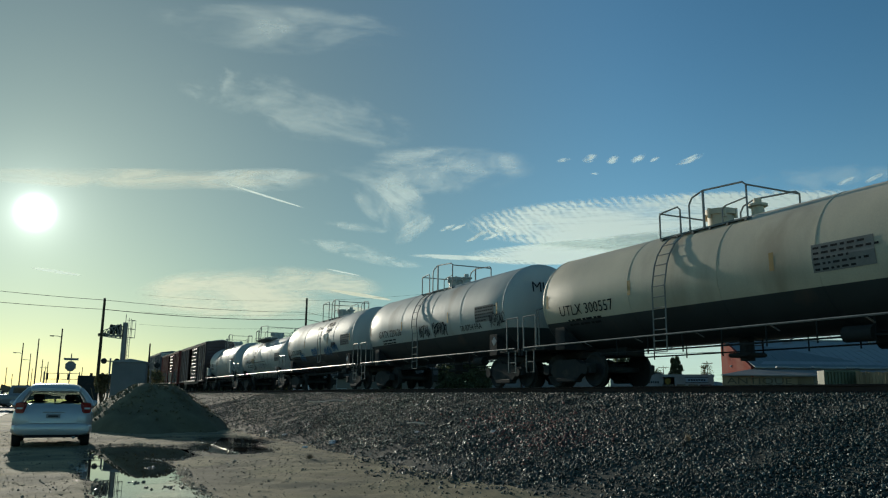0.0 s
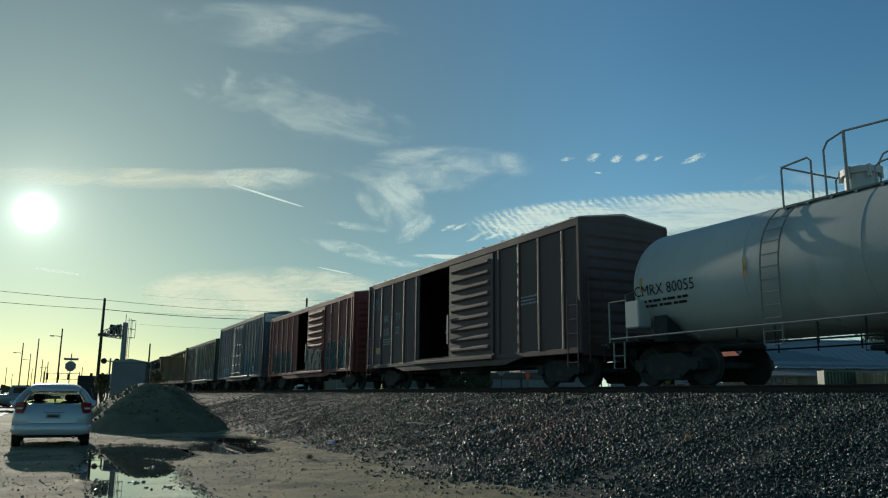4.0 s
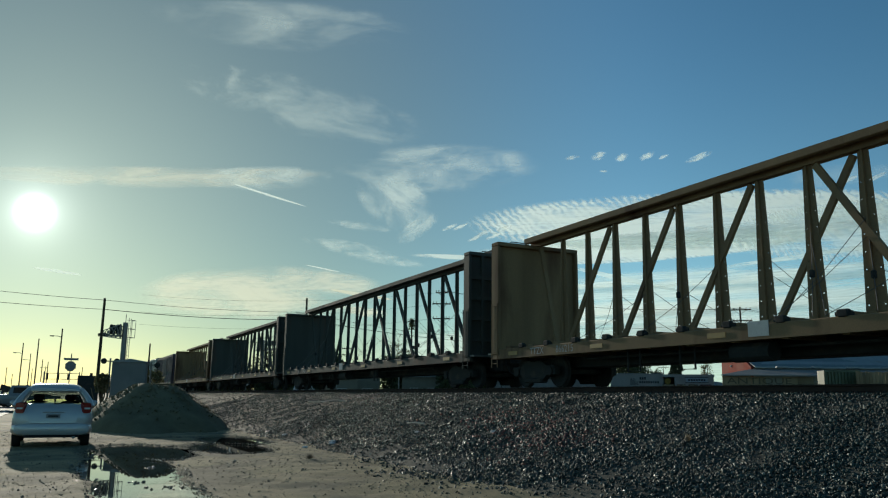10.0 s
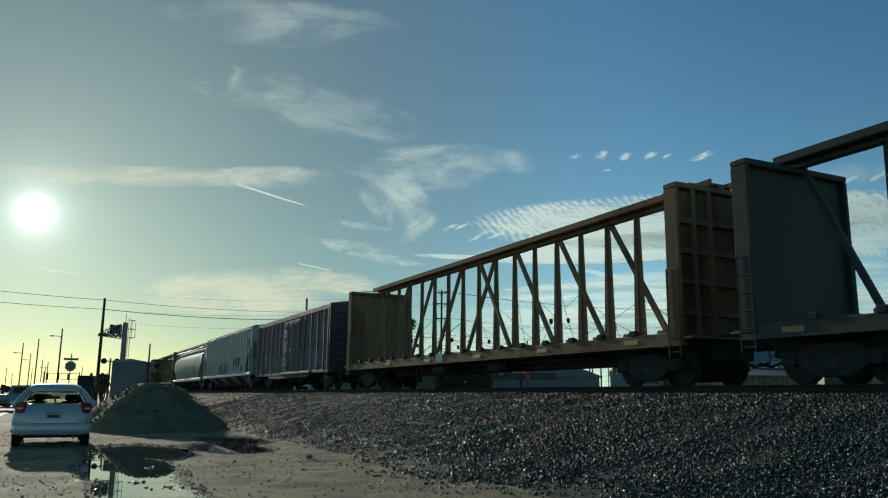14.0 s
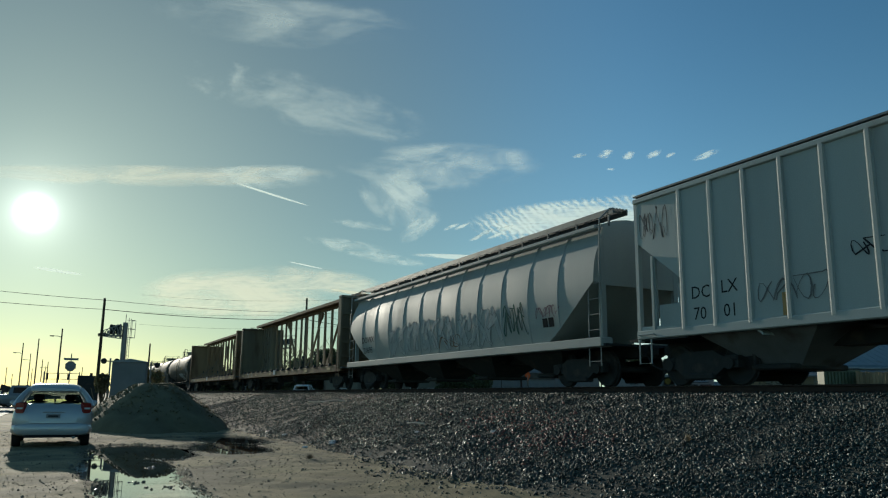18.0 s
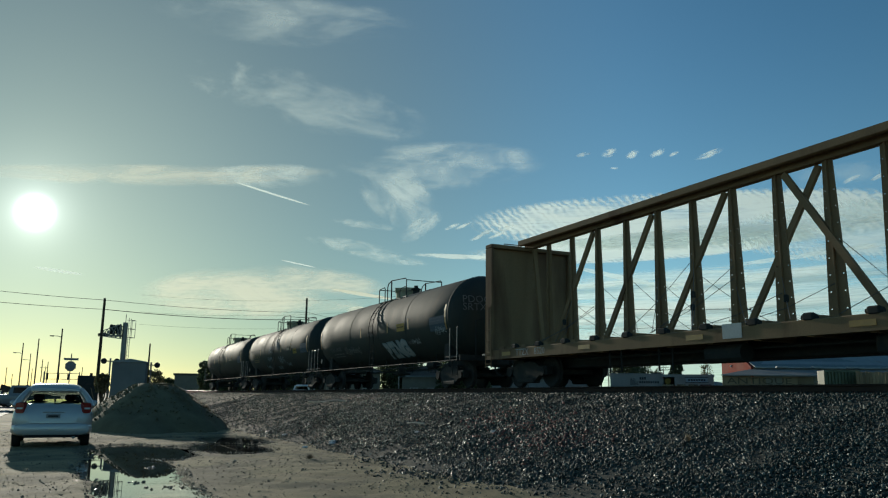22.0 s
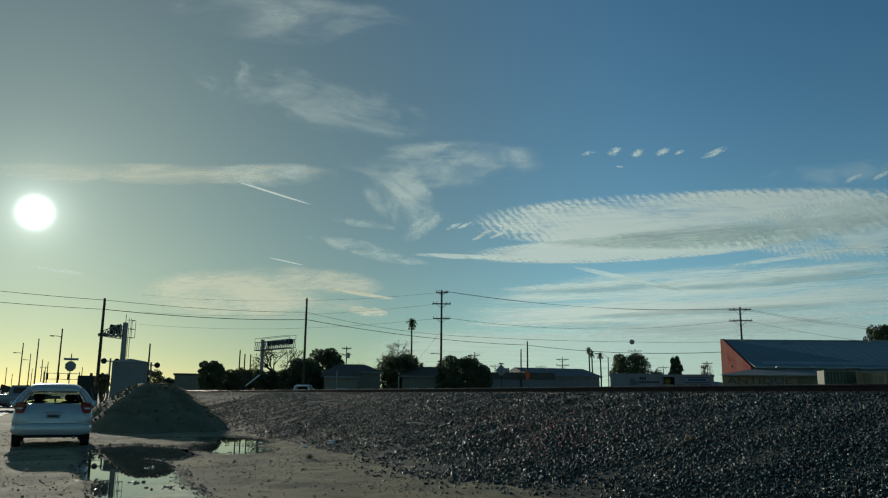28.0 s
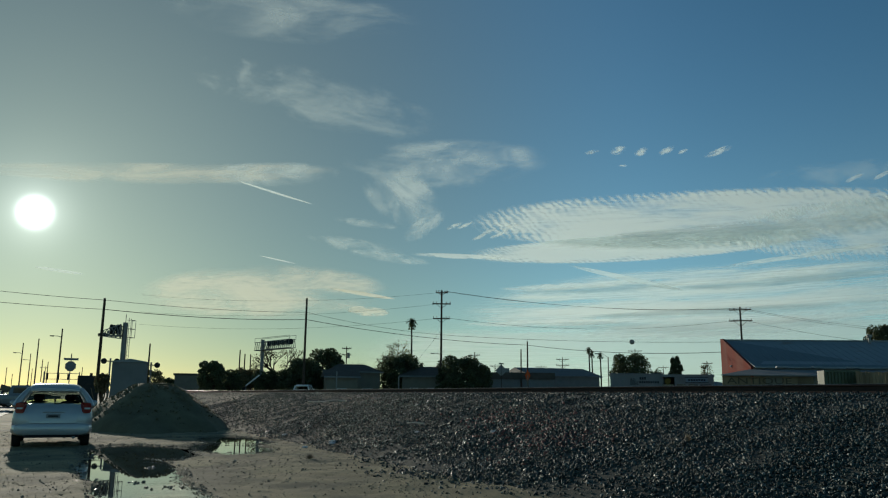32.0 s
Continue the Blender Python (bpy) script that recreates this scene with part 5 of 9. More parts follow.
    if panels:
        for s in (-1, 1):
            f = Form().box(-0.05, s * (hb - 0.4), 1.2, 0.05, s * 8.2, 4.56)
            panel = part("end_panel", f, inner, car)
            for y in np.linspace(hb - 0.6, 8.3, 5):
                part("panel_rib", Form().box(-0.10, s * y - 0.05, 1.2, 0.10, s * y + 0.05, 4.56), inner, panel)
            for z in (1.95, 2.85, 3.75):
                part("panel_rail", Form().box(-0.085, s * (hb - 0.6), z - 0.035, 0.085, s * 8.25, z + 0.035), inner, panel)
            for k in range(7):
                y, z = s * rng.uniform(8.4, hb - 1.1), rng.uniform(1.4, 4.1)
                part("rust_patch", Form().box(-0.056, y - rng.uniform(0.08, 0.3), z, -0.051, y + rng.uniform(0.08, 0.3), z + rng.uniform(0.08, 0.3)), m_rustpatch, panel)
    # slack tie-down cables
    for s in (-1, 1):
        for i in range(0, len(ys) - 1):
            if rng.random() < 0.3:
                continue
            k = i + rng.choice((-1, 1))
            if not 0 <= k < len(ys):
                continue
            y, yb, z1 = ys[i] + rng.uniform(-0.3, 0.3), ys[k], rng.uniform(2.2, 3.2)
            f = Form().tube([(s * (w - 0.05), y, 1.2), (s * 0.75, y + (yb - y) * 0.5, 1.12 + (z1 - 1.2) * 0.5), (s * 0.06, yb, z1)], 0.007, 4)
            f.tube([(s * (w - 0.05), yb, 1.2), (s * 0.75, yb + (ys[i] - yb) * 0.5, 1.12 + (z1 - 1.5) * 0.5), (s * 0.06, ys[i], z1 - 0.3)], 0.007, 4)
            part("tie_cable", f, m_cable, car)
            if rng.random() < 0.45:
                part("cable_block", Form().box(s * 0.75 - 0.05, y + (yb - y) * 0.5 - 0.04, 1.08 + (z1 - 1.2) * 0.5, s * 0.75 + 0.05, y + (yb - y) * 0.5 + 0.04, 1.24 + (z1 - 1.2) * 0.5, 0.02), m_gear, car)
    rig = Form().tube([(-0.9, -hb + 4, 0.75), (-0.9, hb - 4, 0.75)], 0.03, 6).box(-1.1, -2.5, 0.5, -0.6, -1.6, 0.85, 0.05)
    rig.tube([(-1.1, 1.2, 0.65), (-1.1, 2.2, 0.65)], 0.2, 12)
    for y in (-3.0, 3.2, 5.0):
        rig.tube([(-1.25, y, 0.9), (-1.25, y, 0.35), (-1.25, y + 0.45, 0.35), (-1.25, y + 0.45, 0.9)], 0.025, 6)
    part("brake_rigging", rig, m_gear, car)
    for y in np.linspace(-hb + 1.5, hb - 1.5, 6):
        part("reflector", Form().box(-w - 0.003, y, 0.95, -w - 0.012, y + 0.5, 1.06), m_yellow, car)
    part("notice_plate", Form().box(-w - 0.004, hb * 0.08, 0.92, -w - 0.02, hb * 0.08 + 0.5, 1.22), m_placard, car)
    for text, s, z, h in mark:
        write(text, h, flat(-w - 0.003, s - mid, z), m_stencil_light, car)
    running_gear(car, -half + 2.0, half - 2.0, half)
    return car


def beam_train():
    beam_car("faded yellow-brown centre-beam flat car, empty", -62.4, -39.1, m_tbeam, [("TTZX", -41.3, 0.92, 0.2), ("866215", -42.6, 0.92, 0.2)], seed=1, shift=0.35, inner=m_tbeam, broad=1.2)
    beam_car("weathered dark olive centre-beam flat car, empty", -37.6, -13.7, m_ubeam, [("UP", -16.9, 0.92, 0.2), ("27425", -17.8, 0.92, 0.2)], seed=2, shift=0.2)
    beam_car("weathered dark olive centre-beam flat car, empty", -12.1, 11.3, m_ubeam, [("TTZX", 8.05, 0.92, 0.2), ("056789", 7.15, 0.92, 0.2)], seed=3, shift=-0.27)
    beam_car("rust-worn tan centre-beam flat car, empty", 12.9, 35.1, m_tbeam, [("TTZX", 27.5, 0.92, 0.2)], seed=4, shift=0.3, broad=1.2)
    beam_car("rust-worn tan centre-beam flat car with solid end panels", 97.3, 120.4, m_tbeam, [("TTZX", 117.8, 0.92, 0.2), ("8733", 116.7, 0.92, 0.2)], reverse=True, panels=True, seed=5, shift=0.17, broad=1.25,
             inner=surface("patched_tan_panel", (0.19, 0.155, 0.10), 0.8, scale=1.5, vary=0.3, dirt=(0.09, 0.05, 0.03), dirt_at=0.5, streaks=True))
    beam_car("rust-worn tan centre-beam flat car, empty", 122.1, 144.8, m_tbeam, [("TTZX", 143.0, 0.92, 0.2), ("8520", 142.0, 0.92, 0.2)], seed=6, shift=0.45, broad=1.25)


# ---- covered hopper cars ----
def ribbed_hopper():
    paint = m_hopper
    car, half, mid = start_car("covered_hopper", "light grey ribbed covered hopper car with dark sprayed tags", 55.4, 76.0)
    hb = half - 0.43
    w, eave, sill = 1.5, 4.46, 1.2
    cut = 1.5
    for s in (-1, 1):
        out = [(-hb, eave), (hb, eave), (hb, 3.42), (hb - cut, 2.33), (hb - cut, sill), (-hb + cut, sill), (-hb + cut, 2.33), (-hb, 3.42)]
        part("side_sheet", Form().plate(out, "x", s * (w - 0.03), s * w), paint, car)
        for i in range(19):
            y = -hb + cut + 0.05 + (2 * hb - 2 * cut - 0.1) * i / 18
            part("side_post", Form().plate([(s * w, y - 0.06), (s * (w + 0.06), y - 0.05), (s * (w + 0.06), y + 0.02), (s * (w + 0.055), y + 0.044), (s * (w + 0.04), y + 0.058), (s * w, y + 0.06)], "z", sill, eave - 0.1), paint, car)
        part("side_sill", Form().box(s * (w - 0.15), -hb, sill - 0.14, s * (w + 0.05), hb, sill + 0.06, 0.02), paint, car)
        part("eave_chord", Form().box(s * (w - 0.1), -hb, eave - 0.12, s * (w + 0.06), hb, eave, 0.02), paint, car)
        part("walkway", Form().box(s * (w - 0.6), -hb - 0.2, eave + 0.12, s * (w - 0.15), hb + 0.2, eave + 0.16), m_grating, car)
        for e in (-1, 1):
            xs = s * (w + 0.01)
            part("grab_post", Form().box(xs - 0.03, e * (hb - 0.55), 1.26, xs + 0.03, e * (hb - 0.62), 2.98), paint, car)
            part("step", Form().tube([(xs, e * (hb - 0.45), 1.05), (xs, e * (hb - 0.45), 0.5), (xs, e * (hb - 0.05), 0.5), (xs, e * (hb - 0.05), 1.05)], 0.02, 6).tube([(xs, e * (hb - 0.65), 1.12), (s * (w + 0.12), e * (hb - 0.65), 1.16), (s * (w + 0.12), e * (hb - 0.15), 1.16), (xs, e * (hb - 0.15), 1.12)], 0.018, 6), paint, car)
            part("web_plate", Form().box(s * (w - 0.28), e * (hb - 0.5), 1.09, s * (w - 0.24), e * (hb - cut), 1.85), paint, car)
            part("end_post", Form().box(s * (w - 0.1), e * (hb + 0.008), 1.0, s * (w + 0.006), e * (hb - 0.1), eave - 0.005), paint, car)
            part("end_brace", Form().beam((s * (w - 0.05), e * (hb - 0.1), 1.3), (s * (w - 0.05), e * (hb - cut), 1.25), 0.08, 0.12), paint, car)
    for e in (-1, 1):
        part("slope_sheet", Form().loft([[(-w + 0.04, e * hb, 3.40), (w - 0.04, e * hb, 3.40), (w - 0.04, e * hb, 3.45), (-w + 0.04, e * hb, 3.45)],
                                         [(-w + 0.04, e * (hb - 3.6), 0.95), (w - 0.04, e * (hb - 3.6), 0.95), (w - 0.04, e * (hb - 3.6), 1.0), (-w + 0.04, e * (hb - 3.6), 1.0)]]), paint, car)
        part("end_sheet", Form().box(-w + 0.04, e * (hb - 0.012), 3.42, w - 0.04, e * (hb - 0.05), eave - 0.01), paint, car)
        part("shear_plate", Form().box(-w + 0.3, e * (hb - cut + 0.44), 1.09, w - 0.3, e * (hb - cut + 0.38), 2.3), paint, car)
        pl = Form().box(-w, e * (half - 0.1), 1.02, w, e * (hb - 1.6), 1.08)
        part("end_platform", pl, m_gear, car)
        rail = Form()
        for x, z in ((-0.85, 4.3), (0.0, 2.9), (0.35, 3.4)):
            rail.tube([(x, e * (hb + 0.05), 1.09), (x, e * (hb + 0.05), z)], 0.04, 6)
        part("end_frame", rail, paint, car)
        part("crossover_grating", Form().box(-0.1, e * (hb + 0.25), eave + 0.17, w - 0.3, e * (hb - 0.1), eave + 0.21), m_grating, car)
    part("roof", Form().plate([(-w - 0.02, eave), (-0.9, eave + 0.22), (0, eave + 0.30), (0.9, eave + 0.22), (w + 0.02, eave), (0, eave + 0.02)], "y", -hb, hb), paint, car)
    for i in range(4):
        y = -hb + 3.2 + (2 * hb - 6.4) * i / 3
        b = Form()
        b.loft([[(-1.35, y - 1.6, 1.15), (1.35, y - 1.6, 1.15), (1.35, y + 1.6, 1.15), (-1.35, y + 1.6, 1.15)], [(-0.55, y - 0.5, 0.38), (0.55, y - 0.5, 0.38), (0.55, y + 0.5, 0.38), (-0.55, y + 0.5, 0.38)]])
        part("hopper_bay", b, surface("dull_grey_chute", (0.16, 0.165, 0.16), 0.6, scale=2, vary=0.3, dirt=(0.08, 0.06, 0.05)), car)
        part("outlet_gate", Form().box(-0.85, y - 0.5, 0.30, 0.85, y + 0.5, 0.42, 0.03), m_gear, car)
    part("centre_sill", Form().box(-0.3, -half + 0.1, 0.75, 0.3, half - 0.1, 1.02), m_gear, car)
    running_gear(car, -half + 1.9, half - 1.9, half)
    loc = lambda s: s - mid
    for text, s, z in (("DC", 73.8, 1.84), ("LX", 72.95, 1.88), ("70", 73.75, 1.38), ("01", 72.9, 1.38)):
        write(text, 0.28, flat(-w - 0.002, loc(s), z), m_stencil_dark, car)
    bubble(flat(-w, loc(62.3), 1.62), plain("dark_grey_spray_paint", (0.07, 0.075, 0.075)), m_spray_dark, car, 2.8, 0.9, 4, 61, "dark grey filled tag", 0.03)
    bubble(flat(-w, loc(68.0), 1.22), plain("washed_grey_spray_paint", (0.34, 0.36, 0.35)), m_spray_dark, car, 4.1, 1.05, 6, 62, "black outlined tag with a pale fill", 0.035)
    strokes(flat(-w - 0.012, loc(68.0), 1.2), m_spray_dark, car, "graffiti", 4.1, 1.1, 11, 0.04, 68)
    strokes(flat(-w - 0.01, loc(57.06), 3.1), m_spray_green, car, "graffiti", 0.75, 0.75, 6, 0.03, 63)
    dots(flat(-w - 0.004, loc(69.0), 1.5), m_spray_green, car, "graffiti", 6.0, 0.9, 12, 64, "green sprayed blots")
    strokes(flat(-w - 0.01, loc(71.95), 1.5), m_worn, car, "graffiti", 1.6, 0.55, 4, 0.03, 65)
    strokes(flat(-w - 0.01, loc(69.85), 2.15), m_spray_dark, car, "graffiti", 0.9, 0.32, 4, 0.03, 66)
    strokes(flat(-w - 0.01, loc(75.35), 3.35), m_worn, car, "graffiti", 0.9, 0.8, 6, 0.03, 67)
    write("2018", 0.15, flat(-w - 0.002, loc(63.72), 2.32), m_spray_dark, car)
    part("notice_plate", Form().box(-w - 0.003, loc(58.75), 1.5, -w - 0.010, loc(59.15), 1.78), m_stencil_dark, car)
    for q in (71.42, 65.85, 63.1):
        part("reflector", Form().box(-w - 0.003, loc(q), 1.28, -w - 0.010, loc(q) - 0.13, 1.72), m_yellow, car)
    for s, z, n in ((70.2, 1.55, 5), (72.0, 1.5, 4), (69.0, 1.45, 4), (57.2, 3.0, 3)):
        scatter_prints(car, [(loc(s), z, n, 2)], m_stencil_dark, int(s))


def curved_hopper():
    paint = m_hopper2
    car, half, mid = start_car("covered_hopper", "pale grey curved-side covered hopper car with roof walkway", 76.7, 96.3)
    hb = half - 0.5

    def section(y):
        """Half outline from the sill round to the roof's crown."""
        end = max(0.0, (abs(y) - (hb - 2.6)) / 2.6)
        zb = 1.12 + 1.55 * end ** 1.3
        pts = []
        for i in range(13):
            q = i / 12
            z = zb + (4.12 - zb) * q
            k = (z - 1.12) / 3.0
            pts.append((1.30 + 0.26 * math.sin(math.pi * min(1, k * 0.92 + 0.1)) - 0.16 * max(0, k - 0.75) / 0.25, z))
        pts += [(1.18, 4.24), (0.8, 4.36), (0.4, 4.42)]
        return [(x, z) for x, z in pts] + [(-x, z) for x, z in reversed(pts)]
    ys = list(np.linspace(-hb, -hb + 2.6, 9)) + list(np.linspace(-hb + 2.6, hb - 2.6, 11))[1:-1] + list(np.linspace(hb - 2.6, hb, 9))
    part("body", Form().loft([[(x, y, z) for x, z in section(y)] for y in ys]), paint, car, smooth=True)
    for i in range(11):
        y = -hb + 1.6 + (2 * hb - 3.2) * i / 10
        prof = [p for p in section(y)[:13]]
        for s in (-1, 1):
            f = Form().loft([[(s * (x + 0.002), y - 0.035, z), (s * (x + 0.02), y - 0.015, z), (s * (x + 0.02), y + 0.015, z), (s * (x + 0.002), y + 0.035, z)] for x, z in prof])
            part("weld_seam", f, paint, car, smooth=True)
    for s in (-1, 1):
        part("side_sill", Form().box(s * 1.2, -hb - 0.3, 0.98, s * 1.58, hb + 0.3, 1.22, 0.02), paint, car)
        part("eave_chord", Form().box(s * 1.22, -hb, 4.08, s * 1.44, hb, 4.2, 0.03), paint, car)
        walkw = part("roof_walkway", Form().box(s * 0.97, -hb - 0.2, 4.50, s * 1.0, hb + 0.2, 4.66), m_grating, car)
        part("walkway_edge", Form().box(s * 0.5, -hb - 0.2, 4.50, s * 0.53, hb + 0.2, 4.66), m_grating, walkw)
        for j in range(5):
            x = s * (0.55 + 0.1 * j)
            part("walkway_bar", Form().box(x - 0.02, -hb - 0.2, 4.62, x + 0.02, hb + 0.2, 4.66), m_grating, walkw)
        for y in np.linspace(-hb, hb, 14):
            part("walkway_bracket", Form().box(s * 0.95, y - 0.02, 4.2, s * 1.0, y + 0.02, 4.64).box(s * 0.5, y - 0.02, 4.58, s * 1.0, y + 0.02, 4.62), m_grating, car)
        for e in (-1, 1):
            ladder(car, s * 1.5, e * (hb + 0.2), e * (hb - 0.28), 0.5, 3.0, 0.4)
            part("end_rail", Form().tube([(s * 1.5, e * (hb + 0.2), 3.0), (s * 1.45, e * (hb + 0.2), 4.3), (s * 1.0, e * (hb + 0.1), 4.66)], 0.025, 6), m_pipe, car)
            part("end_post", Form().box(s * 1.15, e * (hb + 0.02), 1.1, s * 1.3, e * (hb - 0.1), 3.2), paint, car)
    for e in (-1, 1):
        part("end_platform", Form().box(-1.5, e * (half - 0.1), 1.0, 1.5, e * (hb - 1.8), 1.06), m_gear, car)
        part("end_sheet", Form().box(-1.2, e * (hb + 0.01), 2.6, 1.2, e * (hb - 0.05), 4.15), paint, car)
    for i in range(4):
        y = -hb + 3.4 + (2 * hb - 6.8) * i / 3
        part("hatch", Form().tube([(0, y, 4.4), (0, y, 4.55)], 0.45, 16), paint, car)
        part("hopper_bay", Form().loft([[(-1.3, y - 1.55, 1.1), (1.3, y - 1.55, 1.1), (1.3, y + 1.55, 1.1), (-1.3, y + 1.55, 1.1)],
                                        [(-0.45, y - 0.45, 0.36), (0.45, y - 0.45, 0.36), (0.45, y + 0.45, 0.36), (-0.45, y + 0.45, 0.36)]]), m_gear, car)
        part("outlet_gate", Form().box(-0.8, y - 0.45, 0.28, 0.8, y + 0.45, 0.40, 0.03), m_gear, car)
    part("centre_sill", Form().box(-0.3, -half + 0.1, 0.75, 0.3, half - 0.1, 1.02), m_gear, car)
    running_gear(car, -half + 1.9, half - 1.9, half)
    loc = lambda s: s - mid

    def skin(y0, z0):
        def put(u, v, i=0):
            z = z0 + v
            k = (z - 1.12) / 3.0
            x = 1.30 + 0.26 * math.sin(math.pi * min(1, k * 0.92 + 0.1)) - 0.16 * max(0, k - 0.75) / 0.25
            return (-x - 0.012 - 0.002 * (i % 4), y0 - u, z)
        return put
    for text, s, z in (("DOWX", 94.2, 2.0), ("21695", 94.1, 1.55)):
        write(text, 0.27, skin(loc(s), z), m_stencil_dark, car, 1.15)
    wild(skin(loc(90.8), 1.35), plain("washed_white_spray", (0.40, 0.41, 0.385)), plain("faded_grey_spray_line", (0.235, 0.245, 0.235)), car, 8.8, 1.15, 12, 71, "faint whitish angular tag", 0.02)
    strokes(skin(loc(81.77), 1.5), m_spray_green, car, "graffiti", 1.3, 1.0, 6, 0.06, 74, "dark green script tag")
    strokes(skin(loc(79.9), 1.9), plain("purple_scrawl", (0.19, 0.12, 0.15)), car, "graffiti", 1.15, 0.35, 7, 0.025, 75)
    strokes(skin(loc(86.4), 1.35), plain("rusty_spray", (0.22, 0.13, 0.08)), car, "graffiti", 1.6, 0.5, 4, 0.03, 73)
    for y in (0.4, 0.7):
        part("notice_plate", Form().add([skin(loc(79.6) - y + 0.4, 1.65)(u, v) for u, v in ((0, 0), (0.25, 0), (0.25, 0.25), (0, 0.25))], [(0, 1, 2, 3)]), m_stencil_dark, car)


def motions():
    for car, mid in MOVERS:
        walk(car, [(t, pose(TRACK_X, mid - travel(t), RAIL_Z)) for t in range(0, 33)])
    for cloud, turn, lift in CLOUDS:
        walk(cloud, [(t, pose(0, 0, EYE_Z, *(Vector(lift) * (t / 32)), turn * t / 32)) for t in (0, 8, 16, 24, 32)])


# ---- ground, puddles, embankment and track ----
m_dirt = surface("damp_packed_dirt", (0.27, 0.225, 0.125), 0.92, scale=0.9, vary=0.5, fine=30, bump=1.0, dirt=(0.15, 0.135, 0.085), dirt_at=0.48)
m_mound = surface("dark_crushed_spoil", (0.155, 0.135, 0.08), 0.95, scale=1.2, vary=0.35, fine=25, bump=0.9)
m_ballast = surface("dark_ballast_bed", (0.085, 0.083, 0.065), 0.88, scale=3, vary=0.4, fine=30, bump=0.9)
m_stone = surface("broken_ballast_stone", (0.032, 0.048, 0.041), 0.62, scale=9, vary=0.35, fine=60, bump=0.15, island=0.75, glints=0.3)
m_pebble = surface("wet_pebble", (0.19, 0.17, 0.125), 0.62, scale=9, vary=0.3, fine=60, bump=0.3, island=0.5, glints=0.14)
m_palestone = surface("pale_broken_stone", (0.12, 0.14, 0.12), 0.55, scale=9, vary=0.3, fine=60, bump=0.2, island=0.5)
m_redstone = surface("rust_stained_stone", (0.13, 0.06, 0.045), 0.6, scale=9, vary=0.35, bump=0.3, island=0.4)
m_asphalt = surface("worn_asphalt", (0.06, 0.06, 0.058), 0.8, scale=0.8, vary=0.25, fine=30, bump=0.3)
m_tie = surface("weathered_timber_sleeper", (0.07, 0.055, 0.042), 0.85, scale=3, vary=0.35, each=0.3, bump=0.5)


FAR_Z = 0.85   # the land beyond the railway lies a little higher than the lot


def puddle_depth(x, y):
    d = 0.0
    for cx, cy, rx, ry, k in ((1.88, 20.0, 1.42, 3.2, 0.16), (1.3, 15.8, 1.0, 4.0, 0.16), (1.28, 11.8, 0.82, 4.0, 0.15), (1.2, 8.6, 0.65, 2.6, 0.14), (4.15, 20.8, 1.15, 2.6, 0.15), (4.95, 24.3, 1.2, 2.7, 0.15), (3.3, 26.2, 1.0, 0.5, 0.06)):
        r = ((x - cx) / rx) ** 2 + ((y - cy) / ry) ** 2
        d = max(d, k * (1 - r))
    return d + 0.028 * noise.noise((x * 2.6, y * 1.5, 7.0)) + 0.014 * noise.noise((x * 7.0, y * 4.0, 3.0)) if d > 0 else 0.0


def lot_height(x, y):
    near = 1.0 if -8 < x < 9 and 3 < y < 45 else 0.0
    z = 0.022 * noise.noise((x * 0.9, y * 0.9, 0.0)) + 0.020 * noise.noise((x * 3.1, y * 2.2, 5.0)) + 0.012 * noise.noise((x * 8, y * 6, 9.0))
    return z + 0.012 - puddle_depth(x, y) if near else FAR_Z * min(1.0, max(0.0, (x - 12) / 8))


def make_ground():
    xs = sorted(set([-2500, -1200, -600, -300, -150, -80, -40, -20, -12, -8.01] + list(np.arange(-8, 0.2, 0.4)) + list(np.arange(0.2, 6.6, 0.11)) + list(np.arange(6.6, 9, 0.4)) +
                    [9.01, 12, 16, 20, 25, 40, 80, 150, 300, 600, 1200, 2500]))
    ys = sorted(set([-600, -300, -150, -60, -20, -5, 0, 2.99] + list(np.arange(3, 7, 0.3)) + list(np.arange(7, 28, 0.13)) + list(np.arange(28, 45, 0.6)) + [45.01, 60, 90, 150, 300, 600, 1200, 2500, 4500]))
    vs = [(x, y, lot_height(x, y)) for y in ys for x in xs]
    n = len(xs)
    fs = [(j * n + i, j * n + i + 1, (j + 1) * n + i + 1, (j + 1) * n + i) for j in range(len(ys) - 1) for i in range(n - 1)]
    ob = solid("ground", Form().add(vs, fs), m_dirt, pose(0, 0, 0), "damp packed dirt lot with shallow hollows", "ground", kind="structure", smooth=True)
    m = bpy.data.materials.new("puddle_water")
    m.use_nodes = True
    b = m.node_tree.nodes["Principled BSDF"]
    b.inputs["Base Color"].default_value = (0.035, 0.032, 0.025, 1)
    b.inputs["Roughness"].default_value, b.inputs["IOR"].default_value = 0.015, 1.33
    b.inputs["Specular IOR Level"].default_value = 0.75
    ripple = m.node_tree.nodes.new("ShaderNodeTexNoise")
    ripple.inputs["Scale"].default_value = 5
    bp = m.node_tree.nodes.new("ShaderNodeBump")
    bp.inputs["Strength"].default_value, bp.inputs["Distance"].default_value = 0.02, 0.01
    m.node_tree.links.new(ripple.outputs[0], bp.inputs["Height"])
    m.node_tree.links.new(bp.outputs[0], b.inputs["Normal"])
    for k, (x0, y0, x1, y1) in enumerate(((0.2, 4, 3.2, 24), (2.95, 17.5, 6.4, 28))):
        solid("water", Form().add([(x0, y0, -0.025), (x1, y0, -0.025), (x1, y1, -0.025), (x0, y1, -0.025)], [(0, 1, 2, 3)]), m, pose(0, 0, 0), "still rain puddle on the dirt lot", "puddle", "rain puddles", kind="structure")


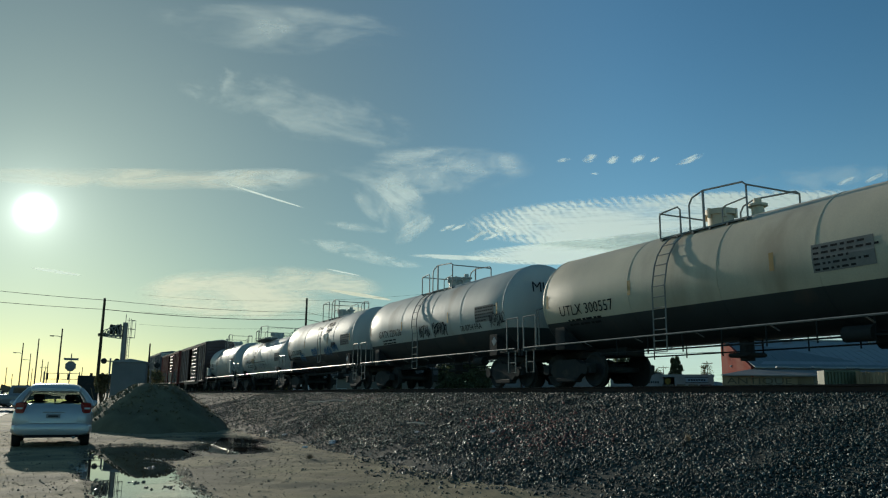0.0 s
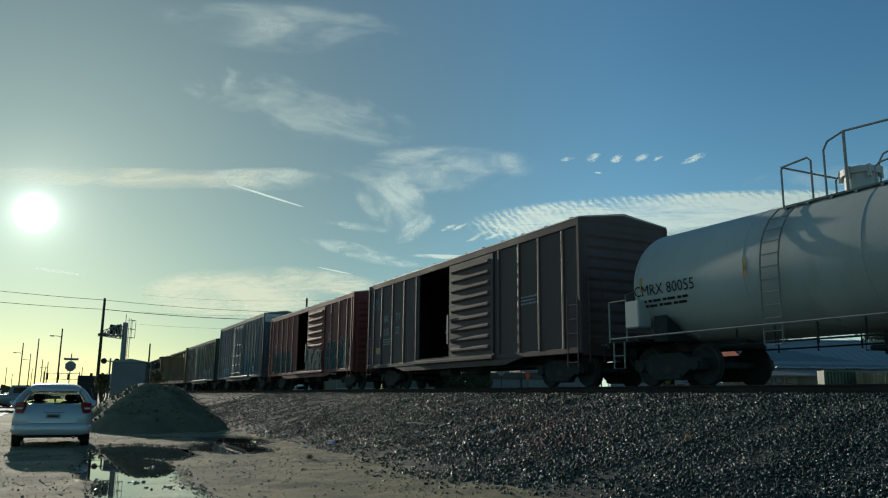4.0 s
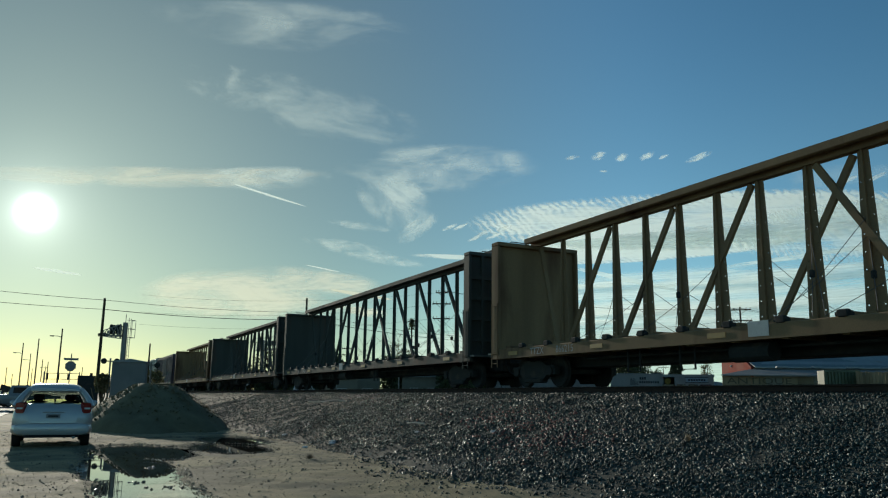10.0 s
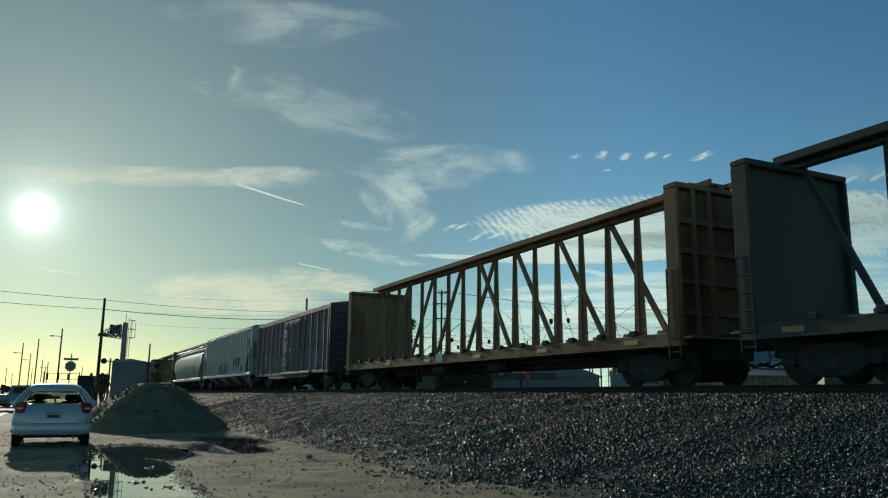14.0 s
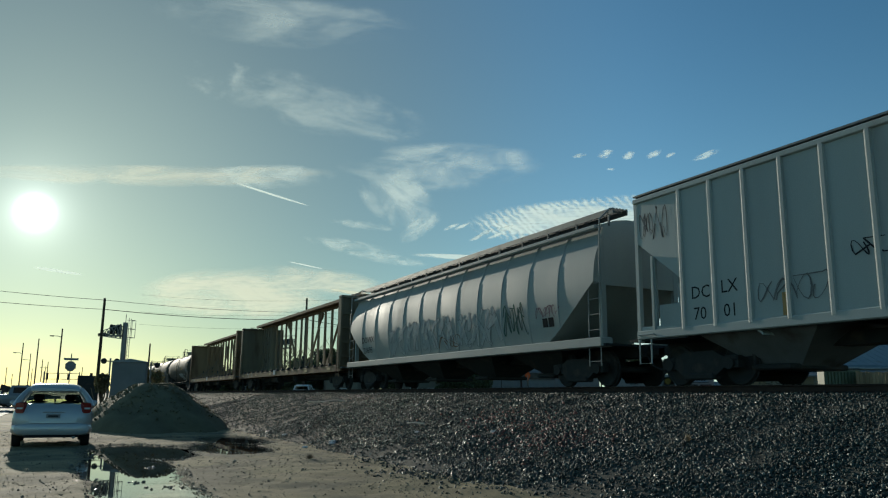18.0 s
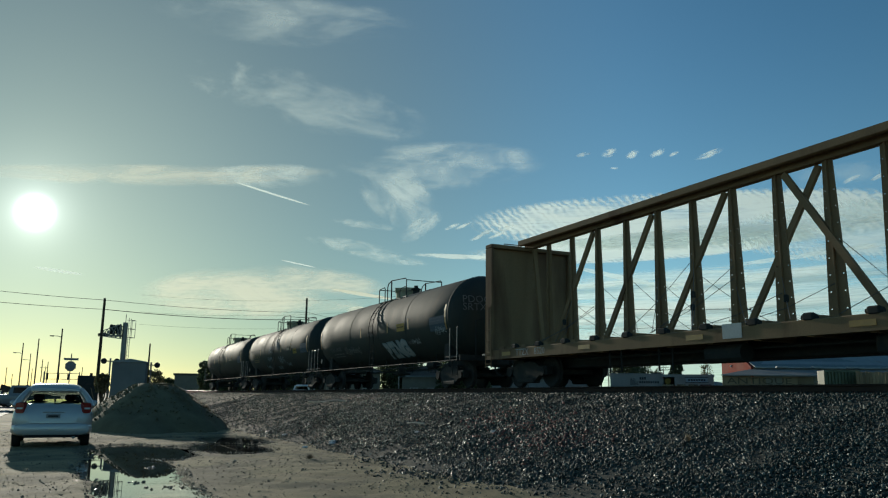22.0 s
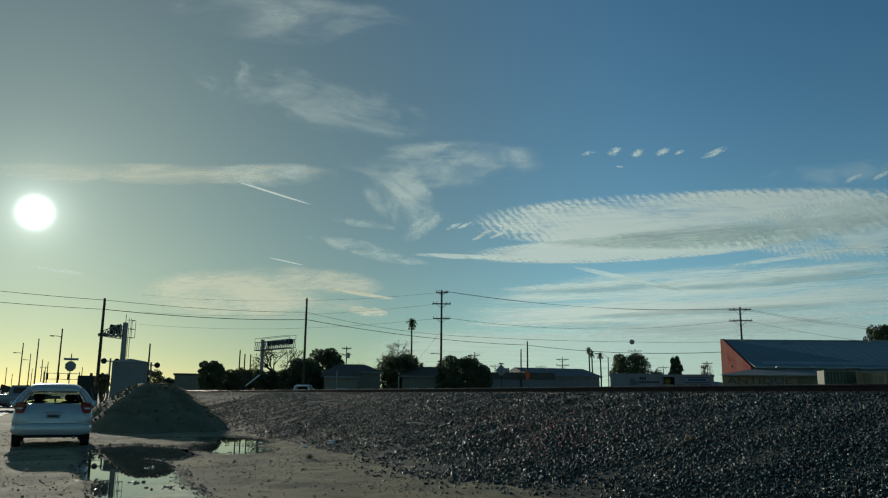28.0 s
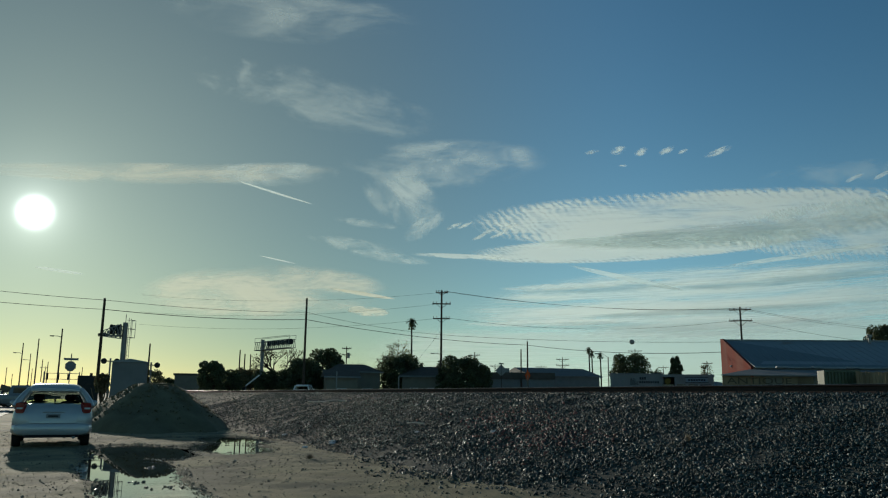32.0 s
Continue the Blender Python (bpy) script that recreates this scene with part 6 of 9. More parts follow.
PROFILE = ((5.95, -0.12), (6.5, 0.10), (7.0, 0.26), (7.6, 0.40), (9.4, 0.85), (11.2, 1.28), (11.9, 1.41), (12.3, 1.45), (15.2, 1.45), (16.6, 1.2), (19.0, 0.45), (21.0, -0.06))


def bank(x):
    for (a, za), (b, zb) in zip(PROFILE, PROFILE[1:]):
        if a <= x <= b:
            return za + (zb - za) * (x - a) / (b - a)
    return 0.0


def make_embankment():
    ys = [-80, -20] + list(np.arange(0, 60, 0.8)) + [70, 90, 120, 200, 400, 800]
    xs = sorted(set([p[0] for p in PROFILE] + list(np.arange(5.95, 12.3, 0.35))))
    vs = []
    for y in ys:
        for x in xs:
            k = 0.07 if 4.8 < x < 12 and 0 <= y < 60 else 0.0
            vs.append((x + (0.12 * noise.noise((0, y * 0.25, 3.0)) if x < 6.6 and 0 <= y < 60 else 0), y, bank(x) + k * noise.noise((x * 0.9, y * 0.9, 2.0))))
    n = len(xs)
    fs = [(j * n + i, j * n + i + 1, (j + 1) * n + i + 1, (j + 1) * n + i) for j in range(len(ys) - 1) for i in range(n - 1)]
    solid("embankment", Form().add(vs, fs), m_ballast, pose(0, 0, 0), "dark crushed-stone railway embankment", "embankment", kind="structure", smooth=True)


def scatter(name, label, material, spots, sizes, seed):
    """Many loose angular stones as one mesh."""
    rng = np.random.default_rng(seed)
    n = len(spots)
    cube = np.array([(x, y, z) for z in (-1, 1) for y in (-1, 1) for x in (-1, 1)], float)
    faces = np.array([(0, 2, 3, 1), (4, 5, 7, 6), (0, 1, 5, 4), (2, 6, 7, 3), (0, 4, 6, 2), (1, 3, 7, 5)])
    v = cube[None] * rng.uniform(0.3, 1.0, (n, 8, 3))
    v *= (np.asarray(sizes)[:, None] * rng.uniform(0.3, 1.5, (n, 3)) * 0.5)[:, None, :]
    q = rng.normal(size=(n, 4))
    q /= np.linalg.norm(q, axis=1)[:, None]
    w, x, y, z = q.T
    rot = np.stack([1 - 2 * (y * y + z * z), 2 * (x * y - z * w), 2 * (x * z + y * w), 2 * (x * y + z * w), 1 - 2 * (x * x + z * z), 2 * (y * z - x * w),
                    2 * (x * z - y * w), 2 * (y * z + x * w), 1 - 2 * (x * x + y * y)], 1).reshape(n, 3, 3)
    v = np.einsum("nij,nkj->nki", rot, v) + np.asarray(spots)[:, None, :]
    me = bpy.data.meshes.new(name)
    me.vertices.add(n * 8)
    me.vertices.foreach_set("co", v.astype(np.float32).ravel())
    f = (faces[None] + 8 * np.arange(n)[:, None, None]).reshape(-1, 4)
    me.loops.add(len(f) * 4)
    me.loops.foreach_set("vertex_index", f.astype(np.int32).ravel())
    me.polygons.add(len(f))
    me.polygons.foreach_set("loop_start", np.arange(0, len(f) * 4, 4, dtype=np.int32))
    me.update(calc_edges=True)
    me.validate()
    me.materials.append(material)
    return tagged(new(name, me), label, "gravel", kind="stuff")


def make_stones():
    rng = np.random.default_rng(4)
    spots, sizes = [], []
    for y0, y1, per, size in ((4, 9, 900, 0.036), (9, 16, 620, 0.040), (16, 28, 400, 0.038), (28, 50, 190, 0.040), (50, 90, 34, 0.05)):
        count = int((y1 - y0) * 7.0 * per)
        x = rng.uniform(4.9, 12.75, count)
        y = rng.uniform(y0, y1, count)
        keep = rng.random(count) < np.clip((x - 5.3 - 0.5 * np.sin(y * 0.9) - 0.3 * np.sin(y * 2.3)) / 1.7, 0.03, 1) ** 1.3 * ((x > 6.1) | (y < 17) | (y > 28))
        for a, b in zip(x[keep], y[keep]):
            spots.append((a, b, max(0.0, bank(a) + 0.07 * noise.noise((a * 0.9, b * 0.9, 2.0)) * (1 if a < 12 and b < 60 else 0)) + rng.uniform(-0.005, 0.02)))
            sizes.append(size * rng.uniform(0.5, 1.45))
    scatter("ballast_stones", "loose dark crushed ballast stones on the bank", m_stone, spots, sizes, 5)
    spots, sizes = [], []
    for cx, cy, sx, sy, n in ((8.2, 12.2, 0.5, 0.8, 220), (9.0, 14.0, 0.6, 0.7, 160), (9.6, 16.5, 0.5, 1.0, 120)):
        for _ in range(n):
            a, b = rng.normal(cx, sx), rng.normal(cy, sy)
            spots.append((a, b, bank(a) + 0.07 * noise.noise((a * 0.9, b * 0.9, 2.0)) + 0.025))
            sizes.append(0.06 * rng.uniform(0.6, 1.3))
    scatter("stained_stones", "rust-stained stones among the ballast", m_redstone, spots, sizes, 6)
    spots, sizes = [], []
    for _ in range(2400):
        a, b = rng.uniform(6.2, 12.6), 5 + 36 * rng.random() ** 1.5
        spots.append((a, b, bank(a) + 0.07 * noise.noise((a * 0.9, b * 0.9, 2.0)) * (1 if a < 12 else 0) + 0.022))
        sizes.append(rng.uniform(0.02, 0.05))
    scatter("pale_stones", "pale freshly broken stones among the dark ballast", m_palestone, spots, sizes, 16)
    # pebbles and clods on the lot, thickest along the waterline
    spots, sizes = [], []
    for cx, cy, s in ((1.25, 13.4, 0.1), (1.5, 12.5, 0.17), (1.85, 12.6, 0.12), (1.7, 15.8, 0.08)):
        for _ in range(9):
            spots.append((rng.normal(cx, s * 0.8), rng.normal(cy, s), rng.uniform(-0.04, -0.02)))
            sizes.append(rng.uniform(0.03, 0.08))
    for _ in range(110000):
        a, b = rng.uniform(-4, 7.5), rng.uniform(7, 32)
        d = puddle_depth(a, b)
        edge = abs(d - 0.03) < 0.045
        if rng.random() < (0.9 if edge and d else 0.10 + 0.34 * max(0.0, noise.noise((a * 0.7, b * 0.5, 11.0)))) and not d > 0.07:
            spots.append((a, b, max(lot_height(a, b), bank(a)) + 0.004))
            sizes.append(rng.choice((0.012, 0.020, 0.032, 0.055), p=(0.52, 0.35, 0.115, 0.015)) * rng.uniform(0.6, 1.1))
    scatter("pebbles", "wet pebbles and clods round the puddles", m_pebble, spots, sizes, 7)


def make_mound():
    f = Form()
    n, rings = 40, []
    for i in range(13):
        k = i / 12
        ring = []
        for j in range(n):
            q = 2 * math.pi * j / n
            r = (1 - k) ** 0.85
            x, y = 3.0 * r * math.cos(q), 4.4 * r * math.sin(q)
            jag = 1 + 0.16 * noise.noise((math.cos(q) * 2, math.sin(q) * 2, k * 3))
            z = 1.78 * min(1, k * 1.22) ** 0.9 - 0.08
            ring.append((x * jag, y * jag, z + 0.12 * noise.noise((x * 1.3, y * 1.3, 4.0)) * min(1, 3 * k)))
        rings.append(ring)
    f.loft(rings)
    solid("dirt_mound", f, m_mound, pose(3.5, 33.0, 0), "dark heap of crushed spoil dumped on the lot", "dirt heap", smooth=True)
    rng = np.random.default_rng(9)
    spots, sizes = [], []
    for _ in range(1500):
        q, k = rng.uniform(0, 6.283), rng.random() ** 0.6
        r = (1 - k) ** 0.85
        spots.append((3.5 + 3.05 * r * math.cos(q), 33.0 + 4.45 * r * math.sin(q), 1.76 * min(1, k * 1.22) ** 0.9 - 0.05))
        sizes.append(rng.uniform(0.03, 0.09))
    scatter("heap_lumps", "loose dark lumps on the spoil heap", m_mound, spots, sizes, 10)


def make_track():
    track = thing("railway_track", pose(TRACK_X, 0, RAIL_Z), "single railway track on timber sleepers", "track", kind="structure")
    prof = [(-0.07, -0.172), (0.07, -0.172), (0.07, -0.155), (0.012, -0.13), (0.010, -0.045), (0.036, -0.035), (0.036, -0.006), (0.028, 0), (-0.028, 0), (-0.036, -0.006), (-0.036, -0.035), (-0.010, -0.045), (-0.012, -0.13), (-0.07, -0.155)]
    for x in (-0.755, 0.755):
        f = Form().plate([(x + a, b) for a, b in prof], "y", -80, 800)
        f.k = [1 if min(f.v[i][2] for i in q) > -0.007 else 0 for q in f.f]
        part("rail", f, (m_rail_rust, m_rail_steel), track)
    me = Form().box(-1.3, -0.115, -0.36, 1.3, 0.115, -0.178, 0.02).mesh("sleeper", m_tie)
    pl = Form()
    for s in (-1, 1):
        pl.box(s * 0.57, -0.1, -0.180, s * 0.94, 0.1, -0.168)
        for d in (-0.07, 0.07):
            pl.box(s * 0.66, d - 0.02, -0.17, s * 0.69, d + 0.02, -0.13).box(s * 0.82, d - 0.02, -0.17, s * 0.85, d + 0.02, -0.13)
    plate = pl.mesh("tie_plate", m_gear)
    rng = random.Random(3)
    for i in range(150):
        y = 2 + 0.53 * i
        part("sleeper", me, None, track, at=pose(rng.uniform(-0.04, 0.04), y, 0, 0, 0, rng.uniform(-0.8, 0.8)))
        if y < 45:
            part("tie_plate", plate, None, track, at=pose(0, y, 0))
    rest = Form()
    for i in range(700):
        y = 2 + 0.53 * 150 + 0.53 * i
        rest.box(-1.3, y - 0.115, -0.36, 1.3, y + 0.115, -0.178)
    tagged(part("far_sleepers", rest, m_tie, track), kind="stuff")


make_ground()
make_embankment()
make_mound()
make_stones()
make_track()
CLOUDS = []


# ---- the surroundings: placed by bearing from the track's direction (degrees) and distance ----
m_wood = surface("weathered_pole_timber", (0.075, 0.055, 0.04), 0.85, scale=2, vary=0.3, streaks=True, bump=0.4)
m_metal = surface("dull_galvanised_steel", (0.20, 0.20, 0.19), 0.5, metal=0.6, scale=4, vary=0.25)
m_wire = plain("black_wire", (0.02, 0.02, 0.02))
m_leaf = surface("dark_evergreen_leaf", (0.085, 0.10, 0.045), 0.6, scale=1.2, vary=0.4, bump=0, island=0.4, lets=0.4)
m_leaf_dry = surface("olive_leaf", (0.14, 0.13, 0.065), 0.65, scale=1.2, vary=0.35, bump=0, island=0.4, lets=0.4)
m_bark = surface("grey_bark", (0.07, 0.055, 0.042), 0.9, scale=4, vary=0.35, bump=0.5)
m_stucco = surface("tan_stucco", (0.20, 0.175, 0.135), 0.85, scale=1.2, vary=0.15, bump=0.2)
m_white_wall = surface("dingy_white_wall", (0.25, 0.25, 0.23), 0.8, scale=0.8, vary=0.15, dirt=(0.3, 0.28, 0.24), dirt_at=0.62, streaks=True)
m_grey_wall = surface("grey_block_wall", (0.20, 0.20, 0.19), 0.85, scale=1, vary=0.2)
m_red_wall = surface("faded_red_brick_paint", (0.19, 0.042, 0.03), 0.84, scale=1, vary=0.22, dirt=(0.2, 0.06, 0.04), streaks=True)
m_shingle = surface("dark_shingle_roof", (0.10, 0.085, 0.068), 0.85, scale=2, vary=0.3, bump=0.5)
m_tin = surface("pale_corrugated_roof", (0.24, 0.26, 0.26), 0.6, metal=0.1, scale=0.7, vary=0.2, dirt=(0.2, 0.15, 0.11), dirt_at=0.6)
m_dulltin = surface("dull_sheet_roof", (0.11, 0.115, 0.11), 0.75, scale=0.7, vary=0.2)
m_palewood = surface("bleached_driftwood", (0.5, 0.46, 0.38), 0.7, scale=4, vary=0.2)
# darker roof colour that stands for the gable's shadow
m_roof_shadow = surface("blue_grey_roof_shadow", (0.13, 0.15, 0.155), 0.6, scale=0.5, vary=0.2)
m_container = surface("green_corrugated_steel", (0.06, 0.085, 0.045), 0.55, scale=1, vary=0.25, dirt=RUST, dirt_at=0.64, streaks=True)
m_tanwood = surface("sun_bleached_boards", (0.22, 0.165, 0.10), 0.85, scale=1.5, vary=0.3, each=0.25, streaks=True)
m_glass = surface("dark_window_glass", (0.02, 0.022, 0.025), 0.08, scale=1, vary=0.1, bump=0)
m_pane = bpy.data.materials.new("tinted_car_glass")
m_pane.use_nodes = True
_b = m_pane.node_tree.nodes["Principled BSDF"]
_b.inputs["Base Color"].default_value = (0.5, 0.56, 0.52, 1)
_b.inputs["Roughness"].default_value, _b.inputs["Transmission Weight"].default_value, _b.inputs["IOR"].default_value = 0.02, 1.0, 1.05
m_pale_post = plain("white_post_paint", (0.7, 0.7, 0.66), 0.5)
m_rubber = surface("tyre_rubber", (0.02, 0.02, 0.02), 0.85, scale=8, vary=0.2)
m_orange = plain("orange_sign_face", (0.55, 0.10, 0.03))
m_signback = plain("bare_aluminium_sign_back", (0.24, 0.24, 0.23))
m_lamp_red = surface("red_tail_lens", (0.22, 0.012, 0.01), 0.15, scale=4, vary=0.1, bump=0)
# the haze over the distant hills is put into this pale blue colour
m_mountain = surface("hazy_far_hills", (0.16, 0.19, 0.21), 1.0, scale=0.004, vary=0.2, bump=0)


def spot(az, d):
    return d * math.sin(radians(az)), d * math.cos(radians(az))


def rise(slope, d):
    return EYE_Z + slope * d


def make_road():
    solid("road", Form().box(-14, -60, -0.2, -2.6, 900, 0.02), m_asphalt, pose(0, 0, 0), "worn asphalt road beside the dirt lot", "road", kind="structure")
    for i in range(40):
        y = 20 + 9 * i
        solid("lane_dash", Form().box(-8.35, y, 0.02, -8.2, y + 3, 0.028), m_placard, pose(0, 0, 0), "worn white lane dash painted on the road", "road marking", "lane dashes")
    solid("road_edge_line", Form().box(-3.1, -60, 0.02, -2.98, 600, 0.028), m_placard, pose(0, 0, 0), "worn white edge line painted on the road", "road marking", kind="structure")
    solid("street", Form().box(60, -40, FAR_Z - 0.2, 69, 600, FAR_Z + 0.02), m_asphalt, pose(0, 0, 0), "asphalt street beyond the railway", "road", kind="structure")


# vehicles ----------------------------------------------------------------
def wheel_set(car, half_w, ys, r=0.33):
    for y in ys:
        for s in (-1, 1):
            w = part("wheel", Form().tube([(s * (half_w - 0.2), y, r), (s * (half_w - 0.01), y, r)], r * 0.62, 16), m_metal, car, smooth=True)
            t = Form()
            t.loft([[(s * (half_w - 0.21 + a), y + q * math.cos(2 * math.pi * j / 24), r + q * math.sin(2 * math.pi * j / 24)) for j in range(24)]
                    for a, q in ((0, r * 0.62), (0, r * 0.93), (0.03, r), (0.17, r), (0.2, r * 0.93), (0.2, r * 0.62))], cap=False)
            part("tyre", t, m_rubber, w, smooth=True)


def rounded(w, z0, z1, c, y):
    """A rounded cross-section of half-width w between two heights."""
    pts = []
    for sx, sz, a0 in ((1, 0, -90), (1, 1, 0), (-1, 1, 90), (-1, 0, 180)):
        for k in range(4):
            q = radians(a0 + 30 * k)
            cx, cz = sx * (w - c), (z0 + c if sz == 0 else z1 - c)
            pts.append((cx + c * math.cos(q), y, cz + c * math.sin(q)))
    return pts


def estate_car(m, paint, label, length=4.45, w=0.87, top=1.56):
    """Rear at the origin, nose towards +Y."""
    car = thing("car", m, label, "car", "parked and waiting vehicles")
    body = Form()
    body.loft([rounded(w - 0.09, 0.42, 0.80, 0.12, -0.04), rounded(w - 0.02, 0.30, 0.93, 0.15, 0.06), rounded(w, 0.26, 0.98, 0.16, 0.5), rounded(w, 0.24, 0.97, 0.14, 1.6),
               rounded(w, 0.24, 0.96, 0.14, 2.9), rounded(w - 0.02, 0.26, 0.90, 0.16, 3.6), rounded(w - 0.08, 0.30, 0.78, 0.16, length - 0.15), rounded(w - 0.2, 0.36, 0.66, 0.12, length)])
    part("body", body, paint, car, smooth=True)
    # cabin: roof, pillars and panes
    roof = Form()
    rows = [(0.26, top - 0.10, w - 0.22), (0.45, top - 0.01, w - 0.22), (1.0, top + 0.015, w - 0.21), (1.9, top + 0.01, w - 0.21), (2.5, top - 0.07, w - 0.23)]
    roof.loft([[(-b, y, z - 0.09), (b, y, z - 0.09), (b, y, z - 0.04), (b - 0.09, y, z), (-b + 0.09, y, z), (-b, y, z - 0.04)] for y, z, b in rows])
    part("roof", roof, paint, car, smooth=True)
    for s in (-1, 1):
        for y0, y1 in ((0.10, 0.28), (1.40, 1.40), (3.15, 2.48)):
            part("pillar", Form().beam((s * (w - 0.04), y0, 0.93), (s * (w - 0.22), y1, top - 0.09), 0.10, 0.12), paint, car)
    part("hatch_sill", Form().beam((0, 0.06, 0.90), (0, 0.14, 1.02), 2 * w - 0.12, 0.07), paint, car)
    part("rear_window", Form().beam((0, 0.12, 0.98), (0, 0.27, top - 0.14), 2 * w - 0.36, 0.012), m_pane, car)
    part("windscreen", Form().beam((0, 3.15, 0.98), (0, 2.50, top - 0.12), 2 * w - 0.36, 0.012), m_pane, car)
    for x in (-0.4, 0.4):
        for y in (1.0, 2.0):
            seat = part("seat", Form().box(x - 0.24, y, 0.55, x + 0.24, y + 0.12, 1.12, 0.05), m_rubber, car)
            part("headrest", Form().box(x - 0.13, y + 0.02, 1.13, x + 0.13, y + 0.1, 1.30, 0.04), m_rubber, seat)
    for s in (-1, 1):
        for y0, y1 in ((0.55, 1.35), (1.45, 2.35)):
            f = Form()
            xb, xt = s * (w - 0.005), s * (w - 0.165)
            f.add([(xb, y0, 1.0), (xb, y1 + 0.12, 1.0), (xt, y1 - 0.12, top - 0.16), (xt, y0 + 0.06, top - 0.16), (xb + s * 0.01, y0, 1.0), (xb + s * 0.01, y1 + 0.12, 1.0), (xt + s * 0.01, y1 - 0.12, top - 0.16), (xt + s * 0.01, y0 + 0.06, top - 0.16)],
                  [(0, 1, 2, 3), (4, 7, 6, 5), (0, 4, 5, 1), (2, 6, 7, 3), (1, 5, 6, 2), (0, 3, 7, 4)])
            part("side_window", f, m_pane, car)
        part("tail_light", Form().box(s * (w - 0.24), -0.03, 0.72, s * (w - 0.06), 0.10, 1.0, 0.03), m_lamp_red, car)
        part("mirror", Form().box(s * (w + 0.02), 2.62, 0.98, s * (w + 0.2), 2.72, 1.12, 0.04), paint, car)
        part("roof_rail", Form().tube([(s * (w - 0.27), 0.5, top), (s * (w - 0.26), 0.6, top + 0.045), (s * (w - 0.25), 2.2, top + 0.045), (s * (w - 0.25), 2.3, top - 0.02)], 0.02, 6), m_metal, car)
        part("door_handle", Form().box(s * w, 1.5, 0.86, s * (w + 0.03), 1.66, 0.89), m_metal, car)
    part("bumper", Form().box(-w + 0.05, -0.12, 0.34, w - 0.05, 0.1, 0.58, 0.07), paint, car)
    part("bumper_trim", Form().box(-w + 0.3, -0.13, 0.40, w - 0.3, -0.115, 0.44), m_metal, car)
    part("number_plate", Form().box(-0.17, -0.065, 0.70, 0.17, -0.045, 0.82), m_placard, car)
    part("plate_print", Form().box(-0.12, -0.072, 0.735, 0.12, -0.066, 0.785), m_stencil_dark, car)
    part("wiper", Form().tube([(0.0, 0.10, 1.0), (0.34, 0.14, 1.06)], 0.012, 5), m_rubber, car)
    part("exhaust", Form().tube([(0.5, -0.1, 0.27), (0.5, 0.3, 0.27)], 0.035, 10), m_metal, car)
    wheel_set(car, w, (0.8, length - 0.9))
    return car


def hump(y, w, z0, z1, nx=0.5, nz=0.62, n=28):
    """A swollen cross-section: half-width w between two heights, squarer for smaller exponents."""
    zc, h = (z0 + z1) / 2, (z1 - z0) / 2
    out = []
    for j in range(n):
        q = 2 * math.pi * j / n
        c, s = math.cos(q), math.sin(q)
        out.append((w * math.copysign(abs(c) ** nx, c), y, zc + h * math.copysign(abs(s) ** nz, s)))
    return out


